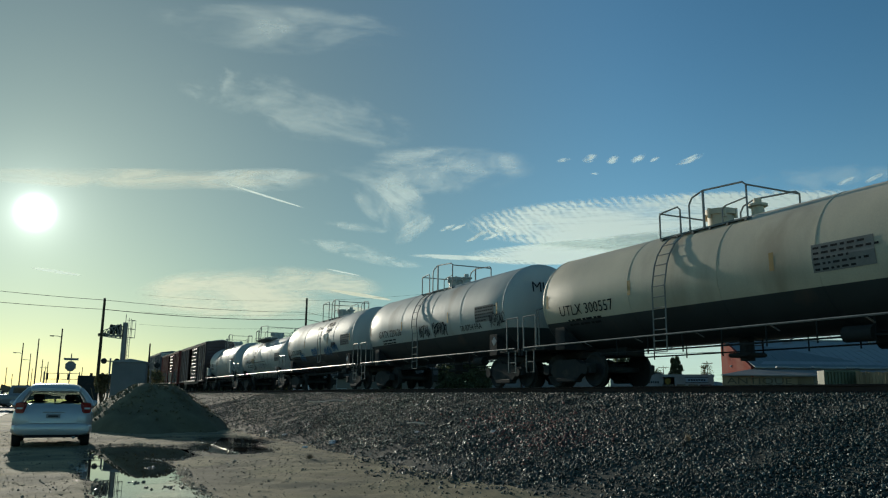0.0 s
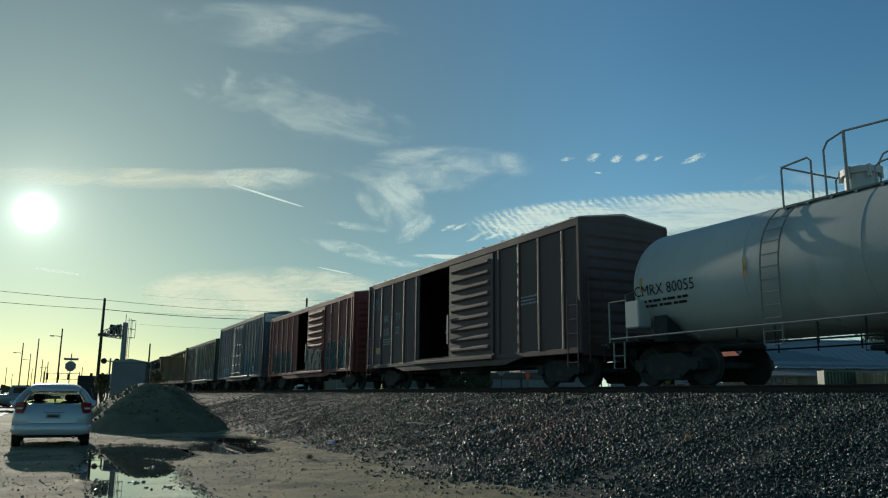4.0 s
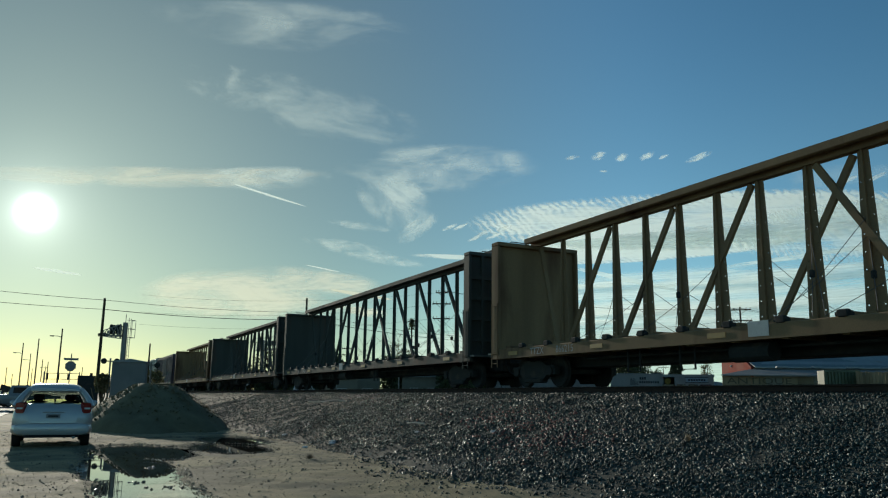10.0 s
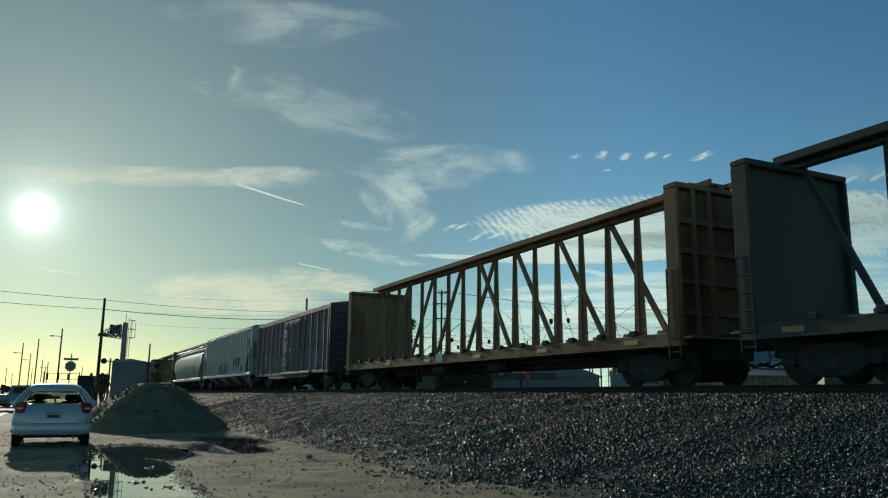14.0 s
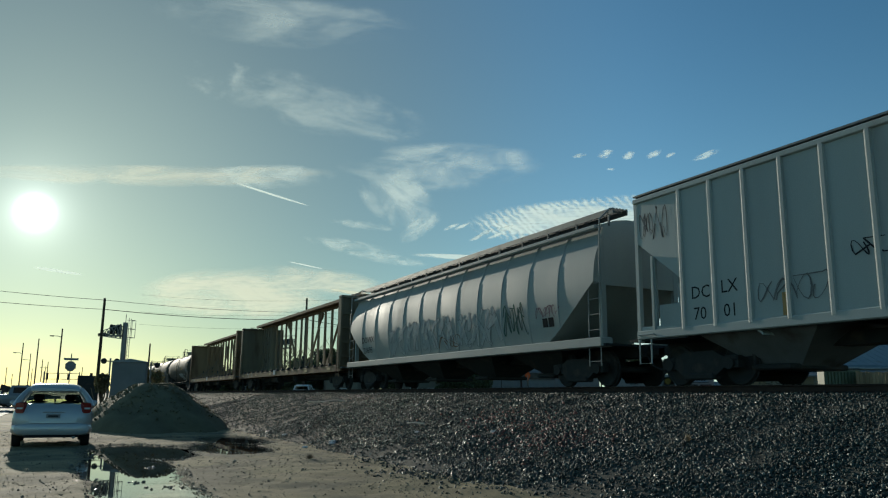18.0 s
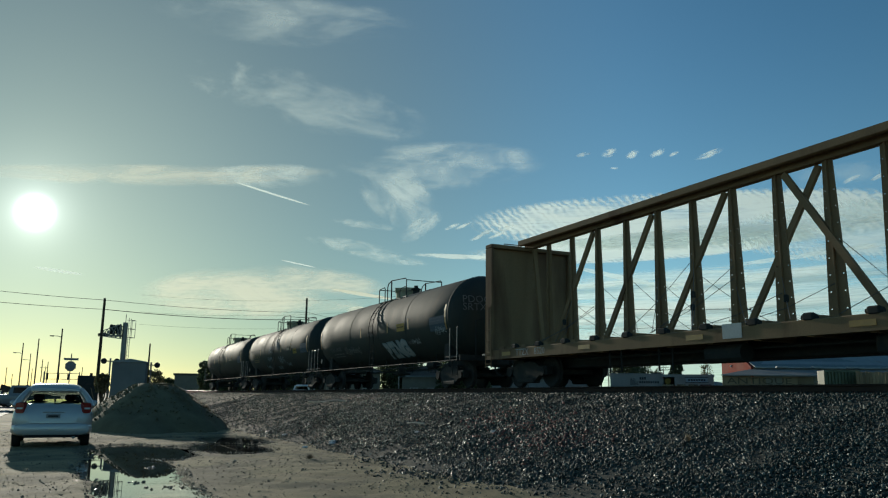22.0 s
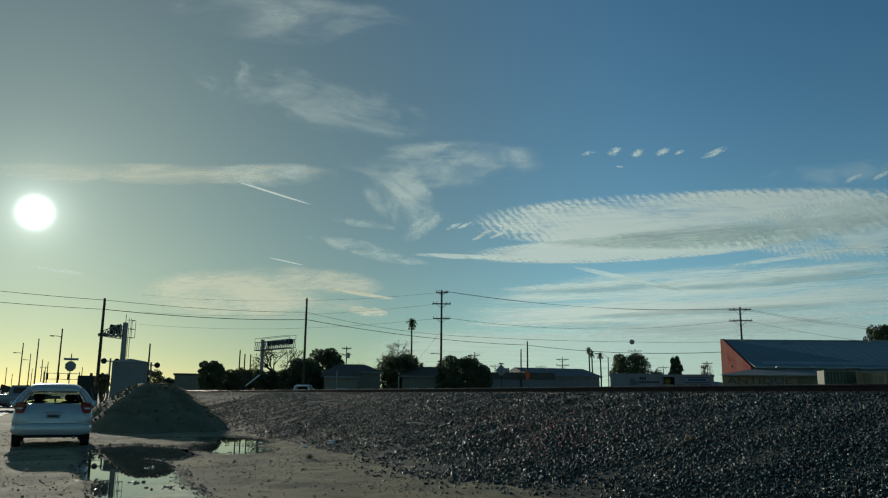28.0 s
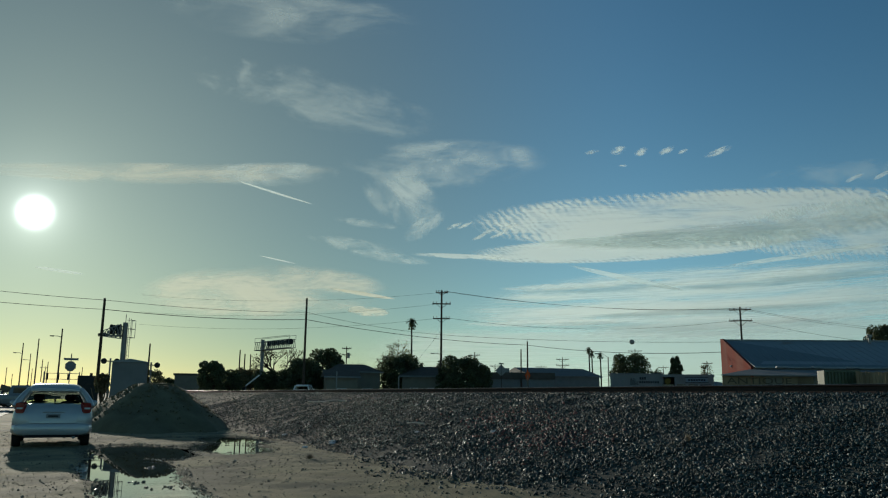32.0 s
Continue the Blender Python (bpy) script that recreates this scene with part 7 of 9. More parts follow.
def hatchback(m, paint, label):
    """A rounded five-door car, its rear at the origin and its nose towards +Y."""
    car = thing("car", m, label, "car", "parked and waiting vehicles")
    body = Form().loft([hump(-0.02, 0.74, 0.42, 0.84), hump(0.03, 0.83, 0.32, 0.98), hump(0.12, 0.89, 0.27, 1.08), hump(0.5, 0.925, 0.25, 1.10), hump(1.5, 0.925, 0.24, 1.08), hump(2.6, 0.92, 0.24, 1.04),
                        hump(3.2, 0.91, 0.25, 0.99), hump(3.75, 0.87, 0.28, 0.90), hump(4.05, 0.78, 0.33, 0.78), hump(4.2, 0.6, 0.38, 0.68)])
    part("body", body, paint, car, smooth=True)
    part("roof", Form().loft([hump(0.34, 0.48, 1.39, 1.45, 0.4, 0.8), hump(0.42, 0.56, 1.37, 1.52, 0.45, 0.9), hump(0.75, 0.60, 1.36, 1.575, 0.45, 0.9), hump(1.4, 0.61, 1.36, 1.59, 0.45, 0.9), hump(2.0, 0.60, 1.35, 1.55, 0.45, 0.9),
                              hump(2.4, 0.56, 1.33, 1.43, 0.4, 0.8)]), paint, car, smooth=True)
    part("spoiler", Form().loft([[(x, 0.24 + 0.1 * abs(x), 1.385), (x, 0.24 + 0.1 * abs(x), 1.405), (x, 0.5, 1.475), (x, 0.5, 1.42)] for x in (-0.56, -0.3, 0, 0.3, 0.56)]), paint, car)
    for s in (-1, 1):
        for path, wide in ((((0.855, 0.12, 0.99), (0.80, 0.20, 1.14), (0.70, 0.30, 1.30), (0.585, 0.44, 1.43)), 0.085), (((0.86, 1.45, 1.02), (0.75, 1.46, 1.22), (0.61, 1.47, 1.44)), 0.045),
                           (((0.84, 3.15, 0.98), (0.74, 2.85, 1.20), (0.575, 2.38, 1.41)), 0.05)):
            part("pillar", Form().tube([(s * x, y, z) for x, y, z in path], wide, 8, r2=wide * 0.75), paint, car, smooth=True)
        for y0, y1 in ((0.42, 1.38), (1.52, 2.5)):
            xb, xt = s * 0.845, s * 0.635
            lo, hi = 1.04, 1.40
            f = Form().add([(xb + e, y0, lo) for e in (0, s * 0.008)] + [(xb + e, y1 + (0.35 if y1 > 2 else 0), lo) for e in (0, s * 0.008)] + [(xt + e, y1 - 0.04, hi) for e in (0, s * 0.008)] + [(xt + e, y0 + 0.12, hi) for e in (0, s * 0.008)],
                           [(0, 2, 4, 6), (1, 7, 5, 3), (0, 1, 3, 2), (2, 3, 5, 4), (4, 5, 7, 6), (6, 7, 1, 0)])
            part("side_window", f, m_pane, car)
        lens = part("tail_light", Form().loft([hump(0.0, 0.10, 0.84, 1.10, 0.5, 0.5, 16), hump(0.16, 0.12, 0.82, 1.12, 0.5, 0.5, 16)]), m_lamp_red, car, "dark red tail light", smooth=True, at=pose(s * 0.76, -0.01, 0, 0, 0, s * 18))
        part("lens_band", Form().box(-0.07, -0.006, 0.94, 0.07, 0.002, 0.98, 0.003), m_placard, lens)
        part("mirror", Form().loft([hump(2.58, 0.07, 1.02, 1.10, 0.6, 0.6, 14), hump(2.64, 0.105, 0.99, 1.14, 0.6, 0.6, 14), hump(2.74, 0.07, 1.02, 1.11, 0.6, 0.6, 14)]), paint, car, smooth=True, at=pose(s * 1.0, 0, 0))
        part("door_handle", Form().box(s * 0.915, 1.62, 0.90, s * 0.955, 1.80, 0.93, 0.008), paint, car)
    part("rear_window", Form().loft([[(-x, y, z), (x, y, z), (x, y + 0.012, z), (-x, y + 0.012, z)] for x, y, z in ((0.68, 0.125, 1.06), (0.63, 0.20, 1.19), (0.55, 0.29, 1.32), (0.50, 0.34, 1.39))]), m_pane, car, smooth=True)
    part("windscreen", Form().loft([[(-x, y, z), (x, y, z), (x, y + 0.012, z), (-x, y + 0.012, z)] for x, y, z in ((0.74, 3.1, 1.0), (0.66, 2.8, 1.2), (0.54, 2.42, 1.39))]), m_pane, car, smooth=True)
    gate = part("tailgate", Form().loft([[(-x, y, z), (x, y, z), (x, y + 0.03, z), (-x, y + 0.03, z)] for x, y, z in ((0.52, -0.045, 0.60), (0.58, -0.035, 0.80), (0.60, 0.035, 0.98), (0.62, 0.10, 1.05))]), paint, car, smooth=True)
    part("number_plate", Form().box(-0.16, -0.062, 0.72, 0.16, -0.048, 0.82, 0.004), m_signback, gate)
    part("plate_print", Form().box(-0.11, -0.068, 0.75, 0.11, -0.063, 0.79), m_stencil_dark, gate)
    part("gate_handle", Form().box(-0.24, -0.058, 0.86, 0.24, -0.01, 0.885, 0.008), paint, gate)
    part("bumper", Form().loft([hump(-0.09, 0.70, 0.36, 0.54, 0.35, 0.6), hump(-0.06, 0.84, 0.31, 0.59, 0.35, 0.6), hump(0.1, 0.91, 0.28, 0.62, 0.35, 0.6), hump(0.35, 0.925, 0.28, 0.6, 0.35, 0.6)]), paint, car, smooth=True)
    part("bumper_valance", Form().box(-0.62, -0.075, 0.25, 0.62, 0.05, 0.325, 0.02), m_rubber, car)
    part("wiper", Form().tube([(0.0, 0.10, 1.07), (0.36, 0.12, 1.11)], 0.01, 5), m_rubber, car)
    part("exhaust", Form().tube([(0.5, -0.08, 0.25), (0.5, 0.3, 0.25)], 0.035, 10), m_metal, car)
    for x in (-0.38, 0.38):
        for y in (1.0, 2.0):
            seat = part("seat", Form().box(x - 0.24, y, 0.55, x + 0.24, y + 0.14, 1.12, 0.06), m_rubber, car)
            part("headrest", Form().box(x - 0.13, y + 0.02, 1.13, x + 0.13, y + 0.11, 1.30, 0.04), m_rubber, seat)
    wheel_set(car, 0.90, (0.78, 3.35), 0.32)
    return car


def pickup(m, paint):
    car = thing("pickup_truck", m, "grey pickup truck standing across the road", "truck", "parked and waiting vehicles")
    body = Form().loft([rounded(0.96, 0.45, 1.15, 0.08, y) for y in (0, 0.1, 3.4, 5.0)] + [rounded(0.9, 0.5, 1.05, 0.1, 5.4)])
    part("body", body, paint, car, smooth=True)
    part("cabin", Form().loft([[(-0.9, y, 1.1), (0.9, y, 1.1), (b, y, z), (-b, y, z)] for y, z, b in ((1.9, 1.2, 0.88), (2.1, 1.82, 0.75), (3.2, 1.85, 0.75), (3.9, 1.2, 0.86))]), paint, car)
    part("rear_window", Form().beam((0, 1.93, 1.3), (0, 2.05, 1.72), 1.3, 0.02), m_glass, car)
    for s in (-1, 1):
        part("tail_light", Form().box(s * 0.80, -0.02, 0.75, s * 0.95, 0.05, 1.08, 0.02), m_lamp_red, car)
        part("side_window", Form().box(s * 0.84, 2.2, 1.25, s * 0.87, 3.4, 1.68), m_glass, car)
        part("mirror", Form().box(s * 0.98, 3.5, 1.2, s * 1.15, 3.6, 1.42, 0.03), m_gear, car)
    part("bumper", Form().box(-0.9, -0.15, 0.5, 0.9, 0.02, 0.68, 0.04), m_metal, car)
    wheel_set(car, 0.96, (1.1, 4.4), 0.38)


def make_vehicles():
    m_silver_car = surface("silver_car_paint", (0.42, 0.43, 0.42), 0.38, metal=0.35, scale=2, vary=0.08, fine=200, bump=0.02, coat=0.6)
    m_dark_car = surface("dark_car_paint", (0.05, 0.052, 0.058), 0.25, metal=0.3, scale=2, vary=0.1, bump=0.02, coat=0.6)
    m_pale_car = surface("white_car_paint", (0.62, 0.62, 0.6), 0.3, scale=2, vary=0.06, bump=0.02, coat=0.6)
    hatchback(pose(0.0, 22.0, 0.0), m_silver_car, "silver hatchback car parked on the dirt lot, seen from behind")
    pickup(pose(-5.1, 67.0, 0.02, 0, 0, -84), surface("grey_truck_paint", (0.16, 0.165, 0.17), 0.35, metal=0.2, scale=2, vary=0.1, bump=0.02, coat=0.5))
    for az, d, turn, mat, lab in ((-3.3, 82, 75, m_dark_car, "dark car waiting on the road"), (16.0, 84, 25, m_pale_car, "white car parked beyond the railway"), (28.6, 118, 75, m_dark_car, "dark car parked beyond the railway"),
                                  (33.4, 112, 80, m_pale_car, "white car parked before the low shops"), (32.3, 108, 70, m_pale_car, "white car parked before the low shops")):
        x, y = spot(az, d)
        estate_car(pose(x, y, 0.02 if x < 12 else FAR_Z + 0.02, 0, 0, -turn), mat, lab)


# poles and wires --------------------------------------------------------
def wire(points, sag, label="overhead wire slung between poles", r=0.018, group="overhead wires"):
    a, b = Vector(points[0]), Vector(points[1])
    n = 14
    f = Form().tube([a.lerp(b, i / n) - Vector((0, 0, 4 * sag * (i / n) * (1 - i / n))) for i in range(n + 1)], r, 4)
    return solid("overhead_wire", f, m_wire, pose(0, 0, 0), label, "wire", group)


def utility_pole(az, d, top, arms=(), lean=0.0, r=0.15, transformer=False, turn=0.0, lamp=0.0):
    x, y = spot(az, d)
    pole = thing("utility_pole", pose(x, y, 0, 0, 0, -az + turn), "weathered dark timber utility pole" + (" with crossarms" if arms else ""), "pole", "utility poles")
    part("shaft", Form().tube([(0, 0, -0.3), (lean * 0.5, 0, top * 0.5), (lean, 0, top)], r, 10, r2=r * 0.65), m_wood, pole, smooth=True)
    for dz, half in arms:
        arm = part("crossarm", Form().box(lean - half, -0.14, top - dz - 0.07, lean + half, -0.02, top - dz + 0.07, 0.01), m_wood, pole)
        part("arm_brace", Form().beam((lean - half * 0.6, -0.12, top - dz), (lean, -0.12, top - dz - half * 0.5), 0.03, 0.05).beam((lean + half * 0.6, -0.12, top - dz), (lean, -0.12, top - dz - half * 0.5), 0.03, 0.05), m_wood, pole)
        for u in (-0.92, -0.55, 0.55, 0.92):
            part("insulator", Form().tube([(lean + u * half, -0.08, top - dz + 0.07), (lean + u * half, -0.08, top - dz + 0.3)], 0.05, 8), m_metal, arm)
    if transformer:
        part("transformer", Form().tube([(lean + 0.38, 0, top - 2.2), (lean + 0.38, 0, top - 1.2)], 0.26, 12), m_metal, pole, smooth=True)
    if lamp:
        la = part("lamp_arm", Form().tube([(0, 0, top - lamp), (-0.5, 0, top - lamp + 0.12), (-0.9, 0, top - lamp + 0.12)], 0.035, 6), m_metal, pole)
        part("lamp_head", Form().box(-1.3, -0.14, top - lamp + 0.04, -0.8, 0.14, top - lamp + 0.17, 0.05), m_metal, la)
    return Vector((x, y, 0))


def make_poles():
    p1 = utility_pole(2.42, 72, rise(0.1109, 72), r=0.16)
    p2 = utility_pole(16.13, 86, rise(0.1220, 86), r=0.16)
    p3 = utility_pole(26.08, 96, rise(0.1365, 96), ((0.35, 0.75), (1.75, 1.15), (3.6, 1.05)), r=0.17, lamp=8.0)
    p4 = utility_pole(47.31, 112, rise(0.1105, 112), ((0.4, 1.4), (1.9, 1.5)), r=0.17)
    p5 = utility_pole(32.42, 104, rise(0.0706, 104), r=0.14)
    utility_pole(31.95, 110, rise(0.0605, 110), r=0.13)
    for az, d, slope, arms, tr in ((19.15, 150, 0.0615, ((0.4, 0.9), (1.6, 0.9)), True), (28.55, 150, 0.0565, ((0.6, 1.0),), False), (30.05, 190, 0.0415, ((0.5, 1.3),), False), (33.4, 200, 0.0400, ((0.4, 1.4),), False),
                                   (34.95, 170, 0.0505, ((0.5, 1.3), (1.7, 1.4)), False), (40.1, 180, 0.0610, ((0.5, 1.5), (1.9, 1.0)), False), (42.0, 230, 0.0400, ((0.5, 1.5),), False), (43.1, 230, 0.0365, ((0.5, 1.3),), False), (44.95, 210, 0.0450, ((0.5, 1.3),), False)):
        utility_pole(az, d, rise(slope, d), arms, transformer=tr, r=0.14)
    # poles along the road, towards the sun
    for az, d, slope, lamp in ((0.02, 105, 0.0725, 1.0), (-1.30, 130, 0.0605, 0), (-2.17, 142, 0.0548, 1.7), (-1.68, 172, 0.0430, 1.3), (-0.95, 190, 0.0370, 0), (-0.75, 200, 0.0290, 0), (-0.62, 170, 0.0345, 1.2), (-2.95, 220, 0.0270, 0), (-2.6, 240, 0.0200, 0),
                               (-1.5, 230, 0.0265, 0), (0.72, 210, 0.0270, 0), (1.45, 200, 0.0290, 0), (5.55, 75, 0.0590, 0)):
        utility_pole(az, d, rise(slope, d), r=0.12 if az != 5.55 else 0.1, lamp=lamp)
    for az, slope in ((11.6, 0.0545), (11.95, 0.0495), (12.35, 0.0490), (10.0, 0.0300)):
        utility_pole(az, 125, rise(slope, 125), r=0.14)
    z = Vector((0, 0, 1))
    h1, h2, h3, h4, h5 = rise(0.1109, 72), rise(0.1220, 86), rise(0.1365, 96), rise(0.1105, 112), rise(0.0706, 104)
    left = Vector((-9, 62, 0))
    wire((left + z * 8.6, p1 + z * (h1 - 0.15)), 0.1)
    wire((left + z * 7.75, p1 + z * (h1 - 0.95)), 0.1)
    wire((p1 + z * (h1 - 0.15), p2 + z * (h2 - 1.55)), 0.25)
    wire((p1 + z * (h1 - 0.95), p2 + z * (h2 - 2.35)), 0.3, r=0.028)
    wire((p2 + z * (h2 - 2.35), p5 + z * (h5 - 0.5)), 0.5, r=0.028)
    wire((p2 + z * (h2 - 1.55), p3 + z * (h3 - 5.6)), 0.3)
    far = Vector((*spot(45.95, 87.0), 0))
    wire((p5 + z * (h5 - 0.5), far + z * 6.25), 0.5, r=0.028)
    marked = wire((p3 + z * (h3 - 5.6), far + z * 7.3), 0.3)
    for dz, u in ((0.1, 0.5), (0.1, -0.4)):
        wire((p3 + z * (h3 - dz) + Vector((u, 0, 0)), p4 + z * (h4 - 0.2) + Vector((u, 0, 0))), 1.0)
    wire((p3 + z * (h3 - 3.4), p4 + z * (h4 - 1.7)), 1.4)
    right = Vector((124, 60, 0))
    for a, b, s in ((0.15, 11.2, 1.3), (0.3, 11.0, 1.4), (1.7, 8.9, 1.5)):
        wire((p4 + z * (h4 - a), right + z * b), s)
    west = Vector((10, 120, 0))
    for a, b in ((0.3, 15.5), (1.7, 13.0), (3.5, 11.2)):
        wire((p3 + z * (h3 - a), west + z * b), 1.0, r=0.012)
    wire((p3 + z * (h3 - 5.0), Vector((p3.x - 4, p3.y + 0.5, 4.5))), 0.1, "guy wire from a utility pole", 0.012)
    k = 0.0
    while math.degrees(math.atan2(*((p3.lerp(far, k))[:2]))) < 39.85:
        k += 0.005
    at = (p3 + z * (h3 - 5.6)).lerp(far + z * 7.3, k) - z * (1.2 * k * (1 - k))
    part("marker_ball", Form().loft([[(0.28 * math.sin(a) * math.cos(q), 0.28 * math.sin(a) * math.sin(q), 0.28 * math.cos(a)) for q in np.linspace(0, 6.283, 13)[:-1]] for a in np.linspace(0.05, 3.09, 8)]),
         m_signback, marked, "pale ball marker threaded on the wire", smooth=True, at=pose(*at))


# signs and railway equipment --------------------------------------------
def make_signs():
    x, y = spot(0.72, 62)
    s = thing("stop_sign", pose(x, y, 0), "octagonal traffic sign and street blade, seen from behind", "sign")
    zc = rise(0.0300, 62)
    part("post", Form().tube([(0, 0, 0), (0, 0, zc + 0.9)], 0.035, 8), m_metal, s)
    part("sign_plate", Form().plate([(0.38 * math.cos(math.pi / 8 + k * math.pi / 4), zc + 0.38 * math.sin(math.pi / 8 + k * math.pi / 4)) for k in range(8)], "y", -0.03, 0.0), m_signback, s)
    part("street_blade", Form().box(-0.48, -0.02, zc + 0.42, 0.48, 0.02, zc + 0.58), m_signback, s)
    x, y = spot(30.5, 82)
    s = thing("diamond_sign", pose(x, y, 0, 0, 0, -30), "diamond traffic sign on a post, seen from behind", "sign")
    zc = rise(0.0335, 82)
    part("post", Form().tube([(0, 0, 0), (0, 0, zc + 0.75)], 0.04, 8), m_wood, s)
    part("sign_plate", Form().plate([(0.62, zc), (0, zc + 0.62), (-0.62, zc), (0, zc - 0.62)], "y", -0.03, 0.0), m_signback, s)
    part("top_plate", Form().box(-0.25, -0.03, zc + 0.62, 0.25, 0.0, zc + 0.78), m_signback, s)
    x, y = spot(32.42, 80)
    s = thing("orange_sign", pose(x, y, 0, 0, 0, -32), "narrow orange diamond roadworks sign", "sign")
    zc = rise(0.0275, 80)
    part("post", Form().tube([(0, 0, 0), (0, 0, zc)], 0.04, 8), m_metal, s)
    part("sign_plate", Form().plate([(0.3, zc), (0, zc + 0.6), (-0.3, zc), (0, zc - 0.6)], "y", -0.03, 0.0), m_orange, s)
    for az, slope in ((18.5, 0.030), (23.0, 0.024)):
        x, y = spot(az, 70)
        s = thing("marker_post", pose(x, y, 0), "white marker post beyond the track", "post")
        part("post", Form().tube([(0, 0, 0), (0, 0, rise(slope, 70))], 0.05, 8), m_white_wall, s)
    # traffic lights on a far gantry
    gx, gy = spot(0.2, 150)
    g = thing("traffic_light_gantry", pose(gx, gy, 0), "far traffic light gantry over the road", "traffic light")
    for u in (-2.6, 2.9):
        part("mast", Form().tube([(u, 0, 0), (u, 0, 4.9)], 0.08, 8), m_metal, g)
    for z in (4.6, 3.6):
        part("beam", Form().tube([(-2.6, 0, z), (2.9, 0, z)], 0.05, 6), m_metal, g)
    for u in (-2.1, -0.4, 1.2):
        part("signal_head", Form().box(u - 0.18, -0.2, 3.5, u + 0.18, 0.1, 4.6, 0.03), m_gear, g)


def flasher(parent, x, y, z):
    for s in (-1, 1):
        part("flasher_disc", Form().tube([(x + s * 0.42, y, z), (x + s * 0.42, y + 0.05, z)], 0.2, 16), m_gear, parent)
        part("flasher_hood", Form().tube([(x + s * 0.42, y - 0.25, z + 0.02), (x + s * 0.42, y, z + 0.02)], 0.14, 10), m_gear, parent)
    part("flasher_bar", Form().tube([(x - 0.5, y + 0.05, z), (x + 0.5, y + 0.05, z)], 0.04, 6), m_metal, parent)


def make_railway_equipment():
    d = 56
    x, y = spot(4.42, d)
    h = thing("equipment_cabin", pose(x, y, 0, 0, 0, -8), "pale steel railway equipment cabin with a shallow gabled roof", "cabin")
    w, top = 1.02, rise(0.0353, d)
    part("wall", Form().box(-w, -1.5, 0.3, w, 1.5, top, 0.02), m_grey_wall, h)
    part("plinth", Form().box(-w - 0.1, -1.6, 0, w + 0.1, 1.6, 0.3), m_grey_wall, h)
    part("roof", Form().plate([(-w - 0.08, top), (w + 0.08, top), (w + 0.08, top + 0.05), (0.1, top + 0.22), (-w - 0.08, top + 0.05)], "y", -1.6, 1.6), m_tin, h)
    part("door", Form().box(-0.45, -1.53, 0.4, 0.45, -1.5, 2.4), m_grey_wall, h)
    for az, slope, dd in ((3.12, 0.0370, 60), (5.72, 0.0335, 60)):
        fx, fy = spot(az, dd)
        f = thing("crossing_signal", pose(fx, fy, 0), "level crossing mast with paired hooded lamps", "crossing signal", "level crossing signals")
        z = rise(slope, dd)
        part("mast", Form().tube([(0, 0, 0), (0, 0, z + 0.2)], 0.06, 8), m_metal, f)
        flasher(f, 0, 0, z)
    d = 78
    x, y = spot(3.87, d)
    top = rise(0.083, d)
    c = thing("signal_cantilever", pose(x, y, 0, 0, 0, 60), "railway signal cantilever with signal heads and a caged ladder", "railway signal", "signal cantilevers")
    part("mast", Form().tube([(0, 0, 0), (0, 0, top)], 0.26, 12, r2=0.22), m_metal, c, smooth=True)
    part("arm", Form().box(-0.3, 0.2, top - 1.3, 0.3, 1.4, top - 1.15).box(-0.3, 0.2, top - 0.5, -0.24, 1.4, top - 0.45).box(0.24, 0.2, top - 0.5, 0.3, 1.4, top - 0.45), m_metal, c)
    for yy in (0.6, 1.2):
        part("signal_head", Form().box(-0.4, yy - 0.12, top - 1.1, 0.4, yy + 0.12, top - 0.2, 0.05), m_gear, c)
    for q in (-0.45, 0.45):
        lat = Form()
        for (ya, za), (yb, zb) in (((0.2, -0.2), (1.9, -0.8)), ((0.2, -1.5), (1.9, -1.3)), ((0.2, -0.2), (0.2, -1.5)), ((1.9, -0.8), (1.9, -1.3))):
            lat.beam((q, ya, top + za), (q, yb, top + zb), 0.07, 0.07)
        for k in range(4):
            ya, yb = 0.2 + 0.42 * k, 0.2 + 0.42 * (k + 1)
            lat.beam((q, ya, top - 1.5 + 0.05 * k), (q, yb, top - 0.2 - 0.15 * (k + 1)), 0.05, 0.05).beam((q, ya, top - 0.2 - 0.15 * k), (q, yb, top - 1.5 + 0.05 * (k + 1)), 0.05, 0.05)
        part("side_lattice", lat, m_metal, c)
    part("arm_end_lamp", Form().tube([(0, 1.8, top - 1.1), (0, 2.5, top - 1.15)], 0.16, 10), m_gear, c)
    ld = Form()
    for xx in (-0.2, 0.2):
        ld.tube([(xx, -0.42, 0.4), (xx, -0.42, top + 0.4)], 0.025, 6)
    for i in range(20):
        ld.tube([(-0.2, -0.42, 0.6 + 0.3 * i), (0.2, -0.42, 0.6 + 0.3 * i)], 0.018, 5)
    part("ladder", ld, m_metal, c)
    cage = Form()
    for z in (top - 1.4, top - 0.6, top + 0.2):
        cage.tube([(-0.35, -0.3, z), (-0.35, -0.8, z), (0.35, -0.8, z), (0.35, -0.3, z)], 0.025, 5)
    for xx in (-0.35, 0.35):
        cage.tube([(xx, -0.8, top - 1.4), (xx, -0.8, top + 0.2)], 0.025, 5)
    part("platform_cage", cage, m_metal, c)
    part("aerial", Form().tube([(0, 0, top), (0, 0, top + 0.8)], 0.03, 6), m_metal, c)
    d = 108
    x, y = spot(13.15, d)
    top = rise(0.0635, d)
    c = thing("signal_cantilever", pose(x, y, 0, 0, 0, -78), "railway signal cantilever with a latticed arm of lamps", "railway signal", "signal cantilevers")
    part("mast", Form().tube([(0, 0, 0), (0, 0, top + 0.45)], 0.23, 12), m_metal, c, smooth=True)
